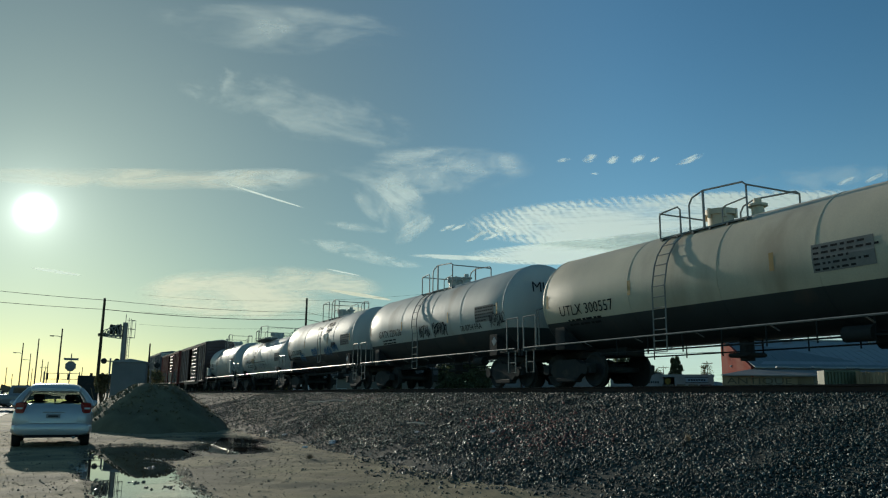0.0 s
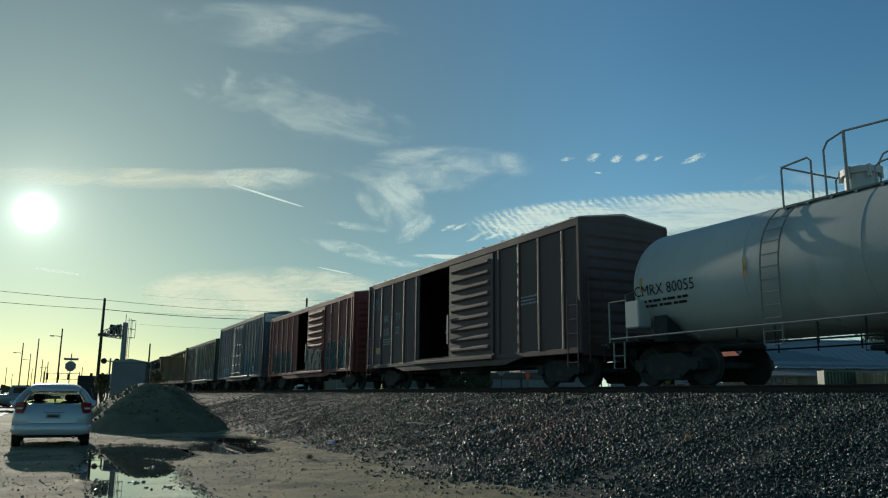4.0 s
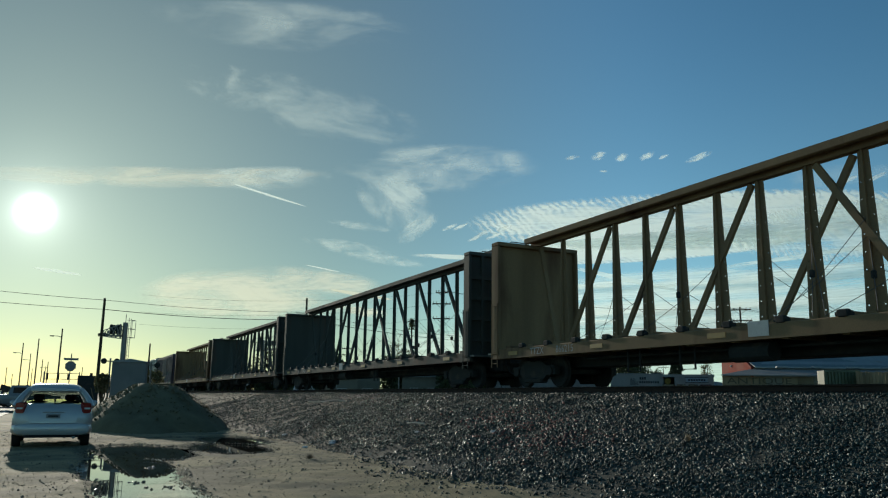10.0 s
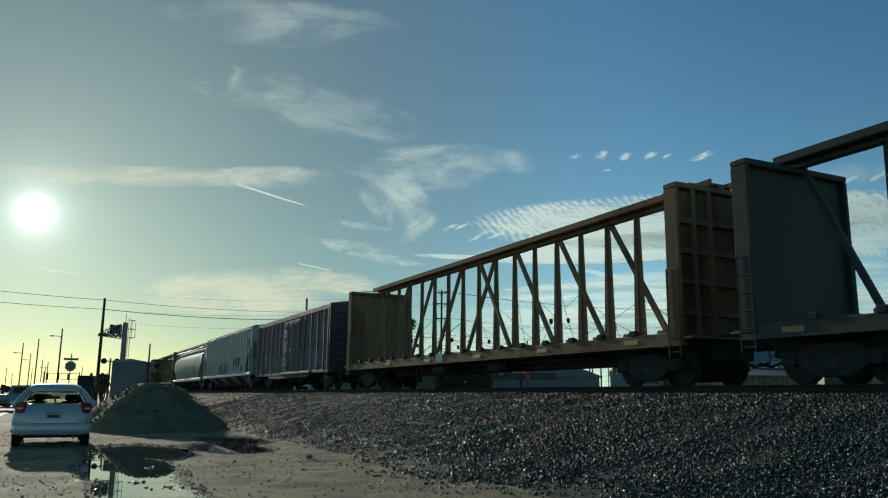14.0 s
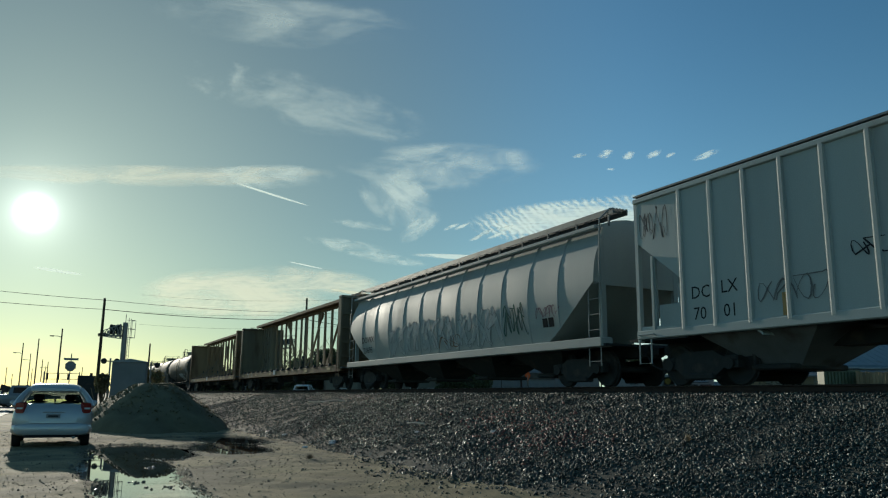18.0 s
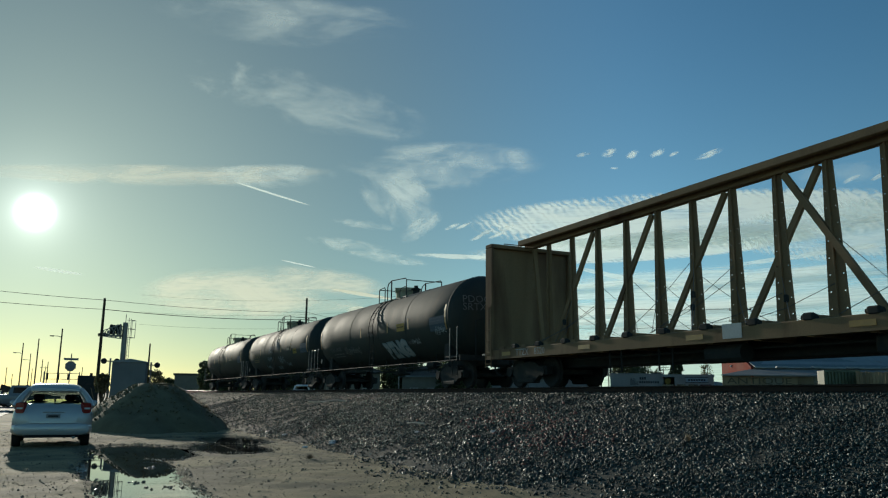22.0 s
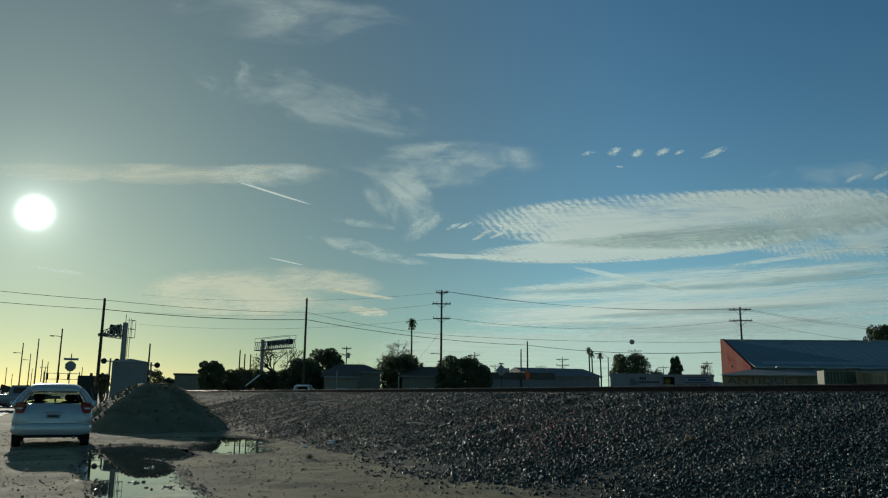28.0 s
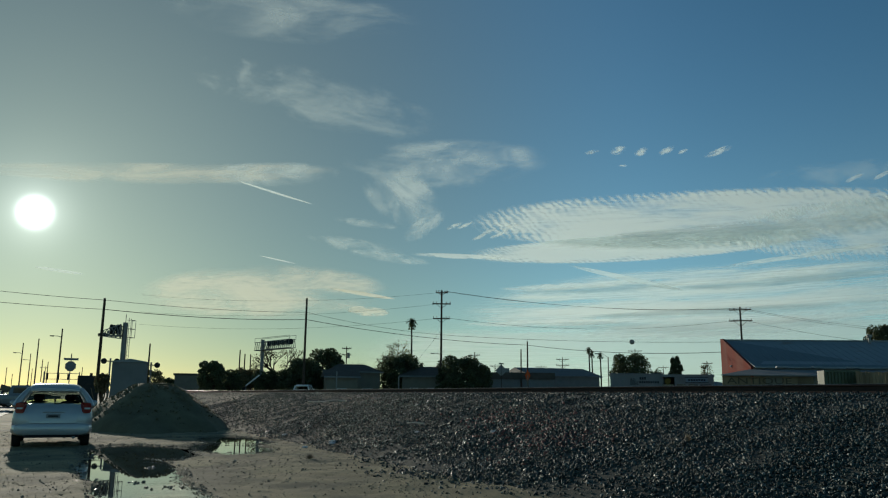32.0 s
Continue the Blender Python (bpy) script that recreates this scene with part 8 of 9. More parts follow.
    for x in (-0.45, 0.45):
        for z in (top - 0.95, top + 0.1):
            part("chord", Form().tube([(-1.6, x, z), (8.6, x, z)], 0.05, 6), m_metal, c)
        lat = Form()
        for i in range(17):
            u = -1.6 + 0.6 * i
            lat.beam((u, x, top - 0.95), (u + 0.3, x, top + 0.1), 0.04, 0.04).beam((u + 0.3, x, top + 0.1), (u + 0.6, x, top - 0.95), 0.04, 0.04)
        part("lattice", lat, m_metal, c)
        part("guard_rail", Form().tube([(-1.6, x, top + 0.1), (-1.6, x, top + 0.65), (8.6, x, top + 0.6), (8.6, x, top + 0.1)], 0.03, 5), m_metal, c)
    for u in (2.2, 3.5, 4.8, 6.1, 7.4, 8.3):
        head = part("signal_head", Form().tube([(u, -0.1, top - 0.2), (u + 0.12, -0.1, top - 0.2)], 0.36, 16), m_gear, c)
        part("signal_hood", Form().tube([(u + 0.1, -0.1, top - 0.2), (u + 0.5, -0.1, top - 0.24)], 0.14, 10), m_gear, head)
    part("platform", Form().box(-1.6, -0.45, top - 1.02, 8.6, 0.45, top - 0.95), m_grating, c)
    # a raised crossing gate beyond the railway
    x, y = spot(12.6, 100)
    gate = thing("crossing_gate", pose(x, y, FAR_Z, 0, 0, -12), "white level crossing gate arm standing half raised", "crossing gate")
    part("gate_post", Form().tube([(-0.85, 0, 0), (-0.85, 0, 1.6)], 0.09, 10), m_metal, gate)
    part("gate_arm", Form().beam((-0.85, -0.12, 1.55), (0.75, -0.12, 2.9), 0.05, 0.18), m_pale_post, gate)
    part("gate_weight", Form().box(-1.25, -0.2, 1.05, -0.85, -0.06, 1.4, 0.03), m_gear, gate)
    # a dark cabinet and broken pale boards by the heap
    x, y = spot(1.85, 66)
    b = thing("relay_cabinet", pose(x, y, 0), "dark steel relay cabinet by the track", "cabinet")
    part("cabinet_body", Form().box(-0.72, -0.5, 0.2, 0.72, 0.5, rise(0.0195, 66), 0.03), m_gear, b)
    part("vent_cap", Form().box(0.1, -0.15, rise(0.0195, 66), 0.3, 0.15, rise(0.0225, 66)), m_gear, b)
    part("cabinet_step", Form().box(-0.9, -0.6, 0, 0.9, 0.6, 0.2), m_grey_wall, b)
    rng = random.Random(14)
    for k in range(9):
        px, py = spot(2.55 + 0.08 * k, 58)
        f = Form().beam((0, 0, 0.02), (rng.uniform(-0.6, 0.6), rng.uniform(-0.3, 0.3), rng.uniform(0.9, 2.1)), 0.16, 0.04)
        solid("broken_board", f, m_tanwood, pose(px, py, 0), "broken pale board leaning in a scrap pile", "board", "broken boards")


def make_litter():
    rng = random.Random(8)
    for x, y, ln, turn in ((9.8, 31.6, 0.9, 70), (10.1, 30.2, 0.9, 62), (8.2, 18.2, 0.5, 50)):
        z = bank(x) + 0.05
        f = Form().tube([(0, -ln / 2, 0.07), (0.05, 0, 0.10), (0.1, ln / 2, 0.08)], 0.025, 7, r2=0.015)
        solid("pale_stick", f, m_palewood, pose(x, y, z, 0, 0, turn), "pale broken stick lying on the ballast", "stick", "sticks on the bank")
    for x, y, s in ((5.9, 20.0, 0.09), (6.5, 19.6, 0.1), (6.6, 19.9, 0.1), (7.9, 17.4, 0.07), (6.5, 24.2, 0.1), (8.4, 14.6, 0.08)):
        f = Form()
        f.loft([[(s * r * math.cos(q) * rng.uniform(0.8, 1.2), s * r * math.sin(q) * rng.uniform(0.8, 1.2), z * s) for q in np.linspace(0, 6.28, 9)[:-1]] for z, r in ((0, 0.8), (0.25, 1.0), (0.5, 0.7), (0.6, 0.3))])
        solid("litter_scrap", f, m_placard, pose(x, y, max(bank(x), 0) + 0.01, 0, 0, rng.uniform(0, 90)), "crumpled white scrap of litter", "litter", "scraps of litter")
    for x, y, z, s in ((4.95, 16.4, 0.02, 0.13), (8.7, 9.2, 0.72, 0.12)):
        f = Form()
        for k in range(7):
            q = -1.2 + 0.4 * k
            f.loft([[(-0.01, 0, 0), (0.01, 0, 0), (0.01, 0, 0.004)], [(s * math.sin(q) * 0.6 - 0.02, -0.02, s * 0.5 * math.cos(q)), (s * math.sin(q) * 0.6 + 0.02, 0, s * 0.5 * math.cos(q)), (s * math.sin(q) * 0.6, 0.01, s * 0.5 * math.cos(q) + 0.01)],
                    [(s * math.sin(q), 0, s * math.cos(q)), (s * math.sin(q) + 0.004, 0, s * math.cos(q)), (s * math.sin(q), 0.004, s * math.cos(q))]])
        solid("dry_weed", f, m_tanwood, pose(x, y, z), "small dry curled weed on the ground", "weed", "dry weeds")


# trees ------------------------------------------------------------------
def leaves(rng, f, centre, radius, n, size, squash=0.8):
    for _ in range(n):
        while True:
            p = Vector((rng.uniform(-1, 1), rng.uniform(-1, 1), rng.uniform(-1, 1)))
            if 0.25 < p.length < 1:
                break
        c = Vector(centre) + Vector((p.x * radius, p.y * radius, p.z * radius * squash))
        a = Vector((rng.gauss(0, 1), rng.gauss(0, 1), rng.gauss(0, 1))).normalized() * size * rng.uniform(0.6, 1.3)
        b = a.cross(Vector((rng.gauss(0, 1), rng.gauss(0, 1), rng.gauss(0, 1)))).normalized() * size * rng.uniform(0.35, 0.7)
        f.add([c - a, c + b, c + a, c - b], [(0, 1, 2, 3)])


def leafy_tree(az, d, top, half, label, mat=None, seed=1, dense=1.0, squash=0.75, base=None):
    rng = random.Random(seed)
    x, y = spot(az, d)
    t = thing("tree", pose(x, y, 0), label, "tree", "trees beyond the railway")
    low = base if base is not None else max(0.8, top - 2.3 * half)
    tr = Form().tube([(0, 0, -0.2), (0.1, 0, top * 0.3), (0.0, 0.1, top * 0.62)], 0.09 * half + 0.08, 9, r2=0.04 * half)
    limbs = []
    for k in range(7):
        q = k * 2.4
        e = (half * 0.62 * math.cos(q), half * 0.62 * math.sin(q), low + (top - low) * rng.uniform(0.45, 0.85))
        limbs.append(e)
        tr.tube([(0, 0, top * 0.28), (e[0] * 0.5, e[1] * 0.5, e[2] * 0.75), e], 0.04 * half + 0.03, 6, r2=0.02)
    part("trunk", tr, m_bark, t, smooth=True)
    f = Form()
    mid = (low + top) / 2
    clumps = [(0, 0, top - half * 0.55, half * 0.6)]
    clumps.append((0, 0, mid, half * 0.62))
    for k in range(24):
        q = k * 2.4 + rng.uniform(-0.3, 0.3)
        zz = low + (top - low) * ((k + 0.5) / 24) * 0.94
        k2 = math.sqrt(max(0.05, 1 - ((zz - mid) / ((top - low) / 2 + 0.1)) ** 2))
        r = half * 0.68 * k2 * rng.uniform(0.8, 1.1)
        clumps.append((r * math.cos(q), r * math.sin(q), zz, half * rng.uniform(0.27, 0.4)))
    for cx, cy, cz, cr in clumps:
        leaves(rng, f, (cx, cy, min(cz, top - cr * squash)), cr, int(300 * dense), 0.10 + 0.022 * half, squash)
    part("crown", f, mat or m_leaf, t)


def bare_tree(az, d, top, half, label, seed=1, leafy=0):
    rng = random.Random(seed)
    x, y = spot(az, d)
    t = thing("tree", pose(x, y, 0), label, "tree", "trees beyond the railway")
    f = Form()
    tips = []

    def grow(p, dirn, length, r, depth):
        q = p + dirn * length
        f.tube([tuple(p), tuple(q)], r, 5 if depth < 2 else 4, r2=r * 0.62)
        if depth == 5:
            tips.append(q)
            return
        for k in range(3 if depth < 4 else 2):
            nd = (dirn + Vector((rng.gauss(0, 0.5), rng.gauss(0, 0.5), rng.gauss(0.08, 0.3)))).normalized()
            grow(q, nd, length * rng.uniform(0.62, 0.82), r * 0.6, depth + 1)
    grow(Vector((0, 0, -0.2)), Vector((0, 0, 1)), top * 0.27, 0.05 * half + 0.08, 0)
    hi = max(p.z for p in tips)
    wide = max(math.hypot(p.x, p.y) for p in tips)
    kz, kx = top / hi, half / wide
    f.v = [(a * kx, b * kx, c * kz) for a, b, c in f.v]
    part("branches", f, m_bark, t)
    if leafy:
        g = Form()
        for p in tips:
            leaves(rng, g, (p.x * kx, p.y * kx, p.z * kz), 0.5, leafy, 0.14)
        part("sparse_leaves", g, m_leaf_dry, t)


def palm(az, d, top, crown, label, trunk_r=0.16, seed=1, skirt=True):
    rng = random.Random(seed)
    x, y = spot(az, d)
    t = thing("palm_tree", pose(x, y, 0), label, "palm", "palm trees")
    part("trunk", Form().tube([(0, 0, -0.2), (0.1, 0, top * 0.5), (0.0, 0, top - crown * 0.5)], trunk_r, 8, r2=trunk_r * 0.7), m_bark, t, smooth=True)
    f = Form()
    z0 = top - crown * 0.6
    for k in range(26):
        q, el = rng.uniform(0, 6.283), rng.uniform(-0.9, 1.3)
        line = []
        for j in range(6):
            s = j / 5
            r = crown * s * math.cos(el) * (1 - 0.15 * s)
            line.append(Vector((r * math.cos(q), r * math.sin(q), z0 + crown * s * math.sin(el) - crown * 0.45 * s * s)))
        side = Vector((-math.sin(q), math.cos(q), 0))
        for j in range(1, 6):
            for sg in (-1, 1):
                a, b = line[j - 1], line[j]
                tip = (a + b) / 2 + side * sg * crown * 0.28 - Vector((0, 0, crown * 0.12))
                f.add([a, b, tip], [(0, 1, 2)])
    part("fronds", f, m_leaf, t)
    if skirt:
        g = Form()
        for k in range(14):
            q = rng.uniform(0, 6.283)
            a = Vector((trunk_r * math.cos(q), trunk_r * math.sin(q), z0))
            b = a + Vector((crown * 0.35 * math.cos(q), crown * 0.35 * math.sin(q), -crown * rng.uniform(0.5, 0.95)))
            s = Vector((-math.sin(q), math.cos(q), 0)) * crown * 0.1
            g.add([a - s, a + s, b], [(0, 1, 2)])
        part("dead_skirt", g, m_leaf_dry, t)


def make_trees():
    E, B, S = "dense dark evergreen tree", "bare winter tree with a fine branching crown", "sparse shrubby tree with thin leaves"
    leafy_tree(9.75, 92, rise(0.0405, 92), 1.75, E, seed=1)
    leafy_tree(10.9, 100, rise(0.0300, 100), 2.0, E, seed=2)
    leafy_tree(5.95, 70, rise(0.0285, 70), 0.9, S, m_leaf_dry, 3, 0.15)
    leafy_tree(6.75, 130, rise(0.0190, 130), 1.7, E, seed=4, base=0.5)
    leafy_tree(2.72, 60, rise(0.0225, 60), 0.55, S, m_leaf_dry, 31, 0.12)
    bare_tree(14.35, 112, rise(0.0575, 112), 3.9, B, 5, leafy=3)
    leafy_tree(12.3, 112, rise(0.0330, 112), 2.6, E, m_leaf_dry, 6, base=0.5)
    leafy_tree(13.7, 108, rise(0.0300, 108), 2.6, E, seed=7, base=0.5)
    leafy_tree(17.75, 104, rise(0.0590, 104), 2.9, E, seed=8, dense=1.3)
    leafy_tree(16.2, 100, rise(0.0460, 100), 2.5, E, seed=9, dense=1.3)
    leafy_tree(15.3, 104, rise(0.0330, 104), 2.2, E, seed=10, base=0.5)
    bare_tree(20.2, 125, rise(0.0440, 125), 2.8, B, 11)
    bare_tree(22.75, 118, rise(0.0690, 118), 3.4, B, 12, leafy=4)
    leafy_tree(23.05, 100, rise(0.0530, 100), 2.9, E, seed=13, dense=1.5, squash=0.9)
    leafy_tree(27.7, 92, rise(0.0525, 92), 3.0, E, seed=14, dense=1.2)
    leafy_tree(28.9, 94, rise(0.0400, 94), 1.9, E, seed=15)
    leafy_tree(26.6, 95, rise(0.0380, 95), 1.6, E, seed=16, base=0.6)
    bare_tree(30.9, 140, rise(0.0380, 140), 2.6, B, 17)
    leafy_tree(39.75, 130, rise(0.0560, 130), 3.6, "broad round evergreen tree", seed=18, dense=1.5)
    leafy_tree(42.85, 125, rise(0.0520, 125), 1.15, "narrow dark cypress tree", seed=19, dense=1.2, squash=1.6, base=1.0)
    bare_tree(44.75, 150, rise(0.0430, 150), 1.9, B, 20, leafy=3)
    leafy_tree(55.7, 135, rise(0.0850, 135), 2.4, E, seed=21, dense=1.1, squash=1.1)
    palm(23.87, 110, rise(0.1010, 110), 1.0, "tall thin fan palm over the roofs", seed=1)
    palm(24.65, 120, rise(0.0430, 120), 0.7, "short fan palm among the houses", seed=2)
    palm(36.85, 150, rise(0.0640, 150), 0.8, "tall thin fan palm over the roofs", seed=3)
    palm(37.05, 152, rise(0.0590, 152), 0.8, "tall thin fan palm over the roofs", seed=4)
    palm(37.65, 150, rise(0.0570, 150), 0.8, "tall thin fan palm over the roofs", seed=5)
    palm(41.4, 122, rise(0.0390, 122), 2.0, "bushy date palm beyond the wall", 0.3, seed=6, skirt=False)
    palm(26.05, 99, rise(0.0470, 99), 0.9, "short fan palm among the houses", seed=7)


# buildings --------------------------------------------------------------
def frame_pose(az, d, turn):
    x, y = spot(az, d)
    return pose(x, y, 0, 0, 0, -az + turn)


def window_unit(parent, x, y, z, w, h, name="window"):
    fr = part(name, Form().box(x - w / 2 - 0.06, y - 0.05, z - 0.06, x + w / 2 + 0.06, y + 0.01, z + h + 0.06), m_placard, parent)
    part("pane", Form().box(x - w / 2, y - 0.07, z, x + w / 2, y - 0.05, z + h), m_glass, fr)


def house(az, d, turn, half_w, depth, eave, ridge, wall, roof, label, hip=0.0, windows=()):
    h = thing("house", frame_pose(az, d, turn), label, "house", "low houses beyond the railway")
    part("wall", Form().box(-half_w, 0, 0, half_w, depth, eave), wall, h)
    o = 0.35
    r = Form()
    v = [(-half_w - o, -o, eave), (half_w + o, -o, eave), (half_w + o, depth + o, eave), (-half_w - o, depth + o, eave), (-half_w - o + hip, depth / 2, ridge), (half_w + o - hip, depth / 2, ridge)]
    r.add(v, [(0, 1, 5, 4), (2, 3, 4, 5), (1, 2, 5), (3, 0, 4), (3, 2, 1, 0)])
    part("roof", r, roof, h)
    part("fascia", Form().box(-half_w - o, -o - 0.03, eave - 0.16, half_w + o, -o, eave + 0.02), m_grey_wall, h)
    for x, z, w, hh in windows:
        window_unit(h, x, -0.0, z, w, hh)
    return h


def make_buildings():
    h = house(19.95, 98, 12, 3.0, 7, rise(0.0300, 98), rise(0.0405, 98), m_stucco, m_shingle, "low stucco house with a dark shingle roof", hip=1.6, windows=((-1.5, 1.2, 1.2, 1.0), (1.4, 1.2, 1.2, 1.0)))
    part("porch_post", Form().box(-3.3, -1.2, 0, -3.15, -1.05, 2.6), m_placard, h)
    house(18.9, 92, 5, 1.8, 5, rise(0.0235, 92), rise(0.0330, 92), m_stucco, m_shingle, "small stucco outhouse with a low gable", windows=((0, 1.2, 1.0, 0.9),))
    house(24.7, 96, -20, 2.6, 7, rise(0.0255, 96), rise(0.0385, 96), m_stucco, m_shingle, "small house with a steep front gable", windows=((-1.0, 1.3, 0.9, 1.0), (1.2, 1.3, 0.9, 1.0)))
    house(25.6, 104, 5, 2.2, 6, rise(0.0275, 104), rise(0.0380, 104), m_grey_wall, m_shingle, "low grey house behind the track", windows=((0.4, 1.3, 1.0, 1.0),))
    b = thing("low_shop", frame_pose(31.4, 110, 8), "long low grey shop row with a flat roof", "building", "low commercial buildings")
    top = rise(0.0310, 110)
    part("wall", Form().box(-5.6, 0, 0, 5.6, 9, top - 0.3), m_grey_wall, b)
    part("parapet", Form().box(-5.8, -0.25, top - 0.9, 5.8, 9.1, top), m_shingle, b)
    for x in (-4.2, -1.6, 1.0, 3.6):
        window_unit(b, x, 0, 0.9, 1.7, 1.6)
    part("roof_unit", Form().box(-1.2, 3, top, -0.2, 4, top + 0.7, 0.03), m_metal, b)
    b = house(35.2, 116, 26, 5.4, 12, rise(0.0270, 116), rise(0.0385, 116), m_grey_wall, m_dulltin, "grey metal warehouse with a shallow gabled roof", windows=((-3.5, 1.6, 1.2, 0.9), (3.6, 1.6, 1.2, 0.9)))
    part("shop_sign", Form().box(-4.6, -0.1, 2.9, -2.9, -0.02, 3.5), m_spray_blue, b)
    b = thing("white_wall", frame_pose(40.15, 112, 3), "long dingy white block wall with a faint painted sign", "wall", "low commercial buildings")
    top = rise(0.0298, 112)
    part("wall", Form().box(-3.6, 0, 0, 3.6, 0.3, top), m_white_wall, b)
    part("wall_cap", Form().box(-3.65, -0.05, top, 3.65, 0.35, top + 0.1), m_grey_wall, b)
    for i in range(9):
        part("sign_print", Form().box(0.35 + 0.3 * i, -0.012, top - 1.25, 0.55 + 0.3 * i, -0.004, top - 0.95), m_stencil_dark, b)
    for i in range(3):
        part("sign_print", Form().box(0.4 + 0.3 * i, -0.012, top - 0.75, 0.62 + 0.3 * i, -0.004, top - 0.4), m_stencil_dark, b)
    rng = random.Random(4)
    g = Form()
    for i in range(9):
        g.box(-0.85 + 0.12 * i, -0.012, top - 1.5, -0.80 + 0.12 * i, -0.004, top - rng.uniform(0.5, 1.1))
    part("painted_reeds", g, m_stencil_dark, b)
    b = thing("white_shop", frame_pose(43.6, 112, 2), "white flat-roofed shop with a dark garage opening", "building", "low commercial buildings")
    top = rise(0.0295, 112)
    part("wall", Form().box(-1.7, 0, 0, 3.4, 8, top), m_white_wall, b)
    part("parapet", Form().box(-3.5, -0.1, top - 0.35, 3.5, 8.1, top), m_white_wall, b)
    part("side_wall", Form().box(-3.45, 0.4, 0, -3.2, 8, top - 0.3), m_white_wall, b)
    part("back_wall", Form().box(-3.3, 7.6, 0, -1.7, 7.9, top - 0.3), m_grey_wall, b)
    part("shop_sign", Form().box(-0.2, -0.08, top - 1.05, 2.6, -0.01, top - 0.45), m_spray_pale, b)
    for i in range(7):
        part("sign_print", Form().box(0.1 + 0.33 * i, -0.1, top - 0.88, 0.32 + 0.33 * i, -0.085, top - 0.62), m_stencil_dark, b)
    for x, w1 in ((-2.6, 1.5), (-0.9, 1.1), (0.7, 1.2), (2.3, 1.4)):
        part("shutter", Form().box(x - w1 / 2, -0.05, 0.9, x + w1 / 2, 0.0, top - 1.35), m_glass, b)
    part("round_sign", Form().tube([(-2.6, -0.14, top - 0.95), (-2.6, -0.08, top - 0.95)], 0.42, 18), m_stripe, b)
    part("sign_frame", Form().box(-0.3, -0.12, top - 1.1, 2.7, -0.082, top - 1.04).box(-0.3, -0.12, top - 0.44, 2.7, -0.082, top - 0.38), m_stencil_dark, b)
    part("awning", Form().box(0.2, -0.6, top - 1.7, 2.9, 0, top - 1.62), m_grey_wall, b)
    window_unit(b, 1.5, 0, 0.8, 2.4, 1.3)
    b = thing("far_hall", frame_pose(8.6, 128, 0), "low flat-roofed hall with a dark roof edge", "building", "low commercial buildings")
    top = rise(0.0225, 128)
    part("wall", Form().box(-2.9, 0, 0, 6.5, 12, top), m_stucco, b)
    part("roof_edge", Form().box(-3.1, -0.2, top, 6.7, 12.2, top + 0.25), m_shingle, b)
    # the red building: gable wall, long roof, lean-to with painted boards
    a, c = Vector((*spot(45.5, 88), 0)), Vector((*spot(47.95, 80), 0))
    run = Vector((16.0, -8.7, 0)).normalized()
    turn = math.degrees(math.atan2(run.y, run.x))
    b = thing("red_building", pose(c.x, c.y, 0, 0, 0, turn), "faded red gabled building with a long pale metal roof", "building")
    deep = (a - c).length
    ridge, eave = rise(0.0705, 88), rise(0.0385, 80)
    part("gable_wall", Form().plate([(0, 0), (deep, 0), (deep, ridge + 0.15), (deep - 0.6, ridge + 0.12), (0, eave)], "x", -0.25, 0.0), m_red_wall, b)
    part("back_wall", Form().box(0, deep - 0.25, 0, 34, deep, ridge - 0.3), m_red_wall, b)
    part("front_wall", Form().box(0, 0, 0, 34, 0.25, eave - 0.1), m_white_wall, b)
    part("end_wall", Form().plate([(0.25, 0), (deep - 0.25, 0), (deep - 0.25, ridge - 0.35), (0.25, eave - 0.15)], "x", 33.8, 34.0), m_red_wall, b)
    part("roof", Form().plate([(-0.4, eave - 0.12), (deep, ridge - 0.1), (deep, ridge + 0.02), (-0.4, eave)], "x", 0.02, 34.2), m_tin, b)
    # the gable's cast shadow, built as a dark sheet on the roof
    part("roof_sheet", Form().add([(0.1, -0.3, eave + 0.035), (13, -0.3, eave + 0.035), (5.5, deep * 0.62, eave + (ridge - eave) * 0.62 + 0.06), (0.1, deep * 0.98, ridge + 0.03), (0.1, -0.3, eave + 0.02), (13, -0.3, eave + 0.02), (5.5, deep * 0.62, eave + (ridge - eave) * 0.62 + 0.04), (0.1, deep * 0.98, ridge + 0.02)],
                                 [(0, 1, 2, 3), (7, 6, 5, 4), (0, 4, 5, 1), (1, 5, 6, 2), (2, 6, 7, 3), (3, 7, 4, 0)]), m_roof_shadow, b, "gable's shadow on the roof's near end, made as a blue-grey sheet")
    for u in np.arange(0.6, 34, 0.8):
        part("roof_seam", Form().beam((u, -0.38, eave + 0.03), (u, deep, ridge + 0.05), 0.03, 0.015), m_tin, b)
    part("roof_cap", Form().box(-0.25, deep - 0.15, ridge, 34.2, deep + 0.1, ridge + 0.12), m_tin, b)
    for u in (15.0, 25.0):
        part("roof_vent", Form().tube([(u, deep * 0.9, ridge - 0.3), (u, deep * 0.9, ridge + 0.35)], 0.14, 10).tube([(u, deep * 0.9, ridge + 0.35), (u, deep * 0.9, ridge + 0.65)], 0.26, 12), m_metal, b, smooth=True)
    for y0, z0 in ((deep * 0.35, 3.3), (deep * 0.62, 4.6)):
        part("wall_lamp", Form().box(-0.4, y0, z0, -0.25, y0 + 0.25, z0 + 0.2, 0.03), m_placard, b)
    l = thing("lean_to", pose(c.x, c.y, 0, 0, 0, turn), "lean-to with a grey roof and bleached board front", "building")
    lz, ly = rise(0.0275, 74), -6.0
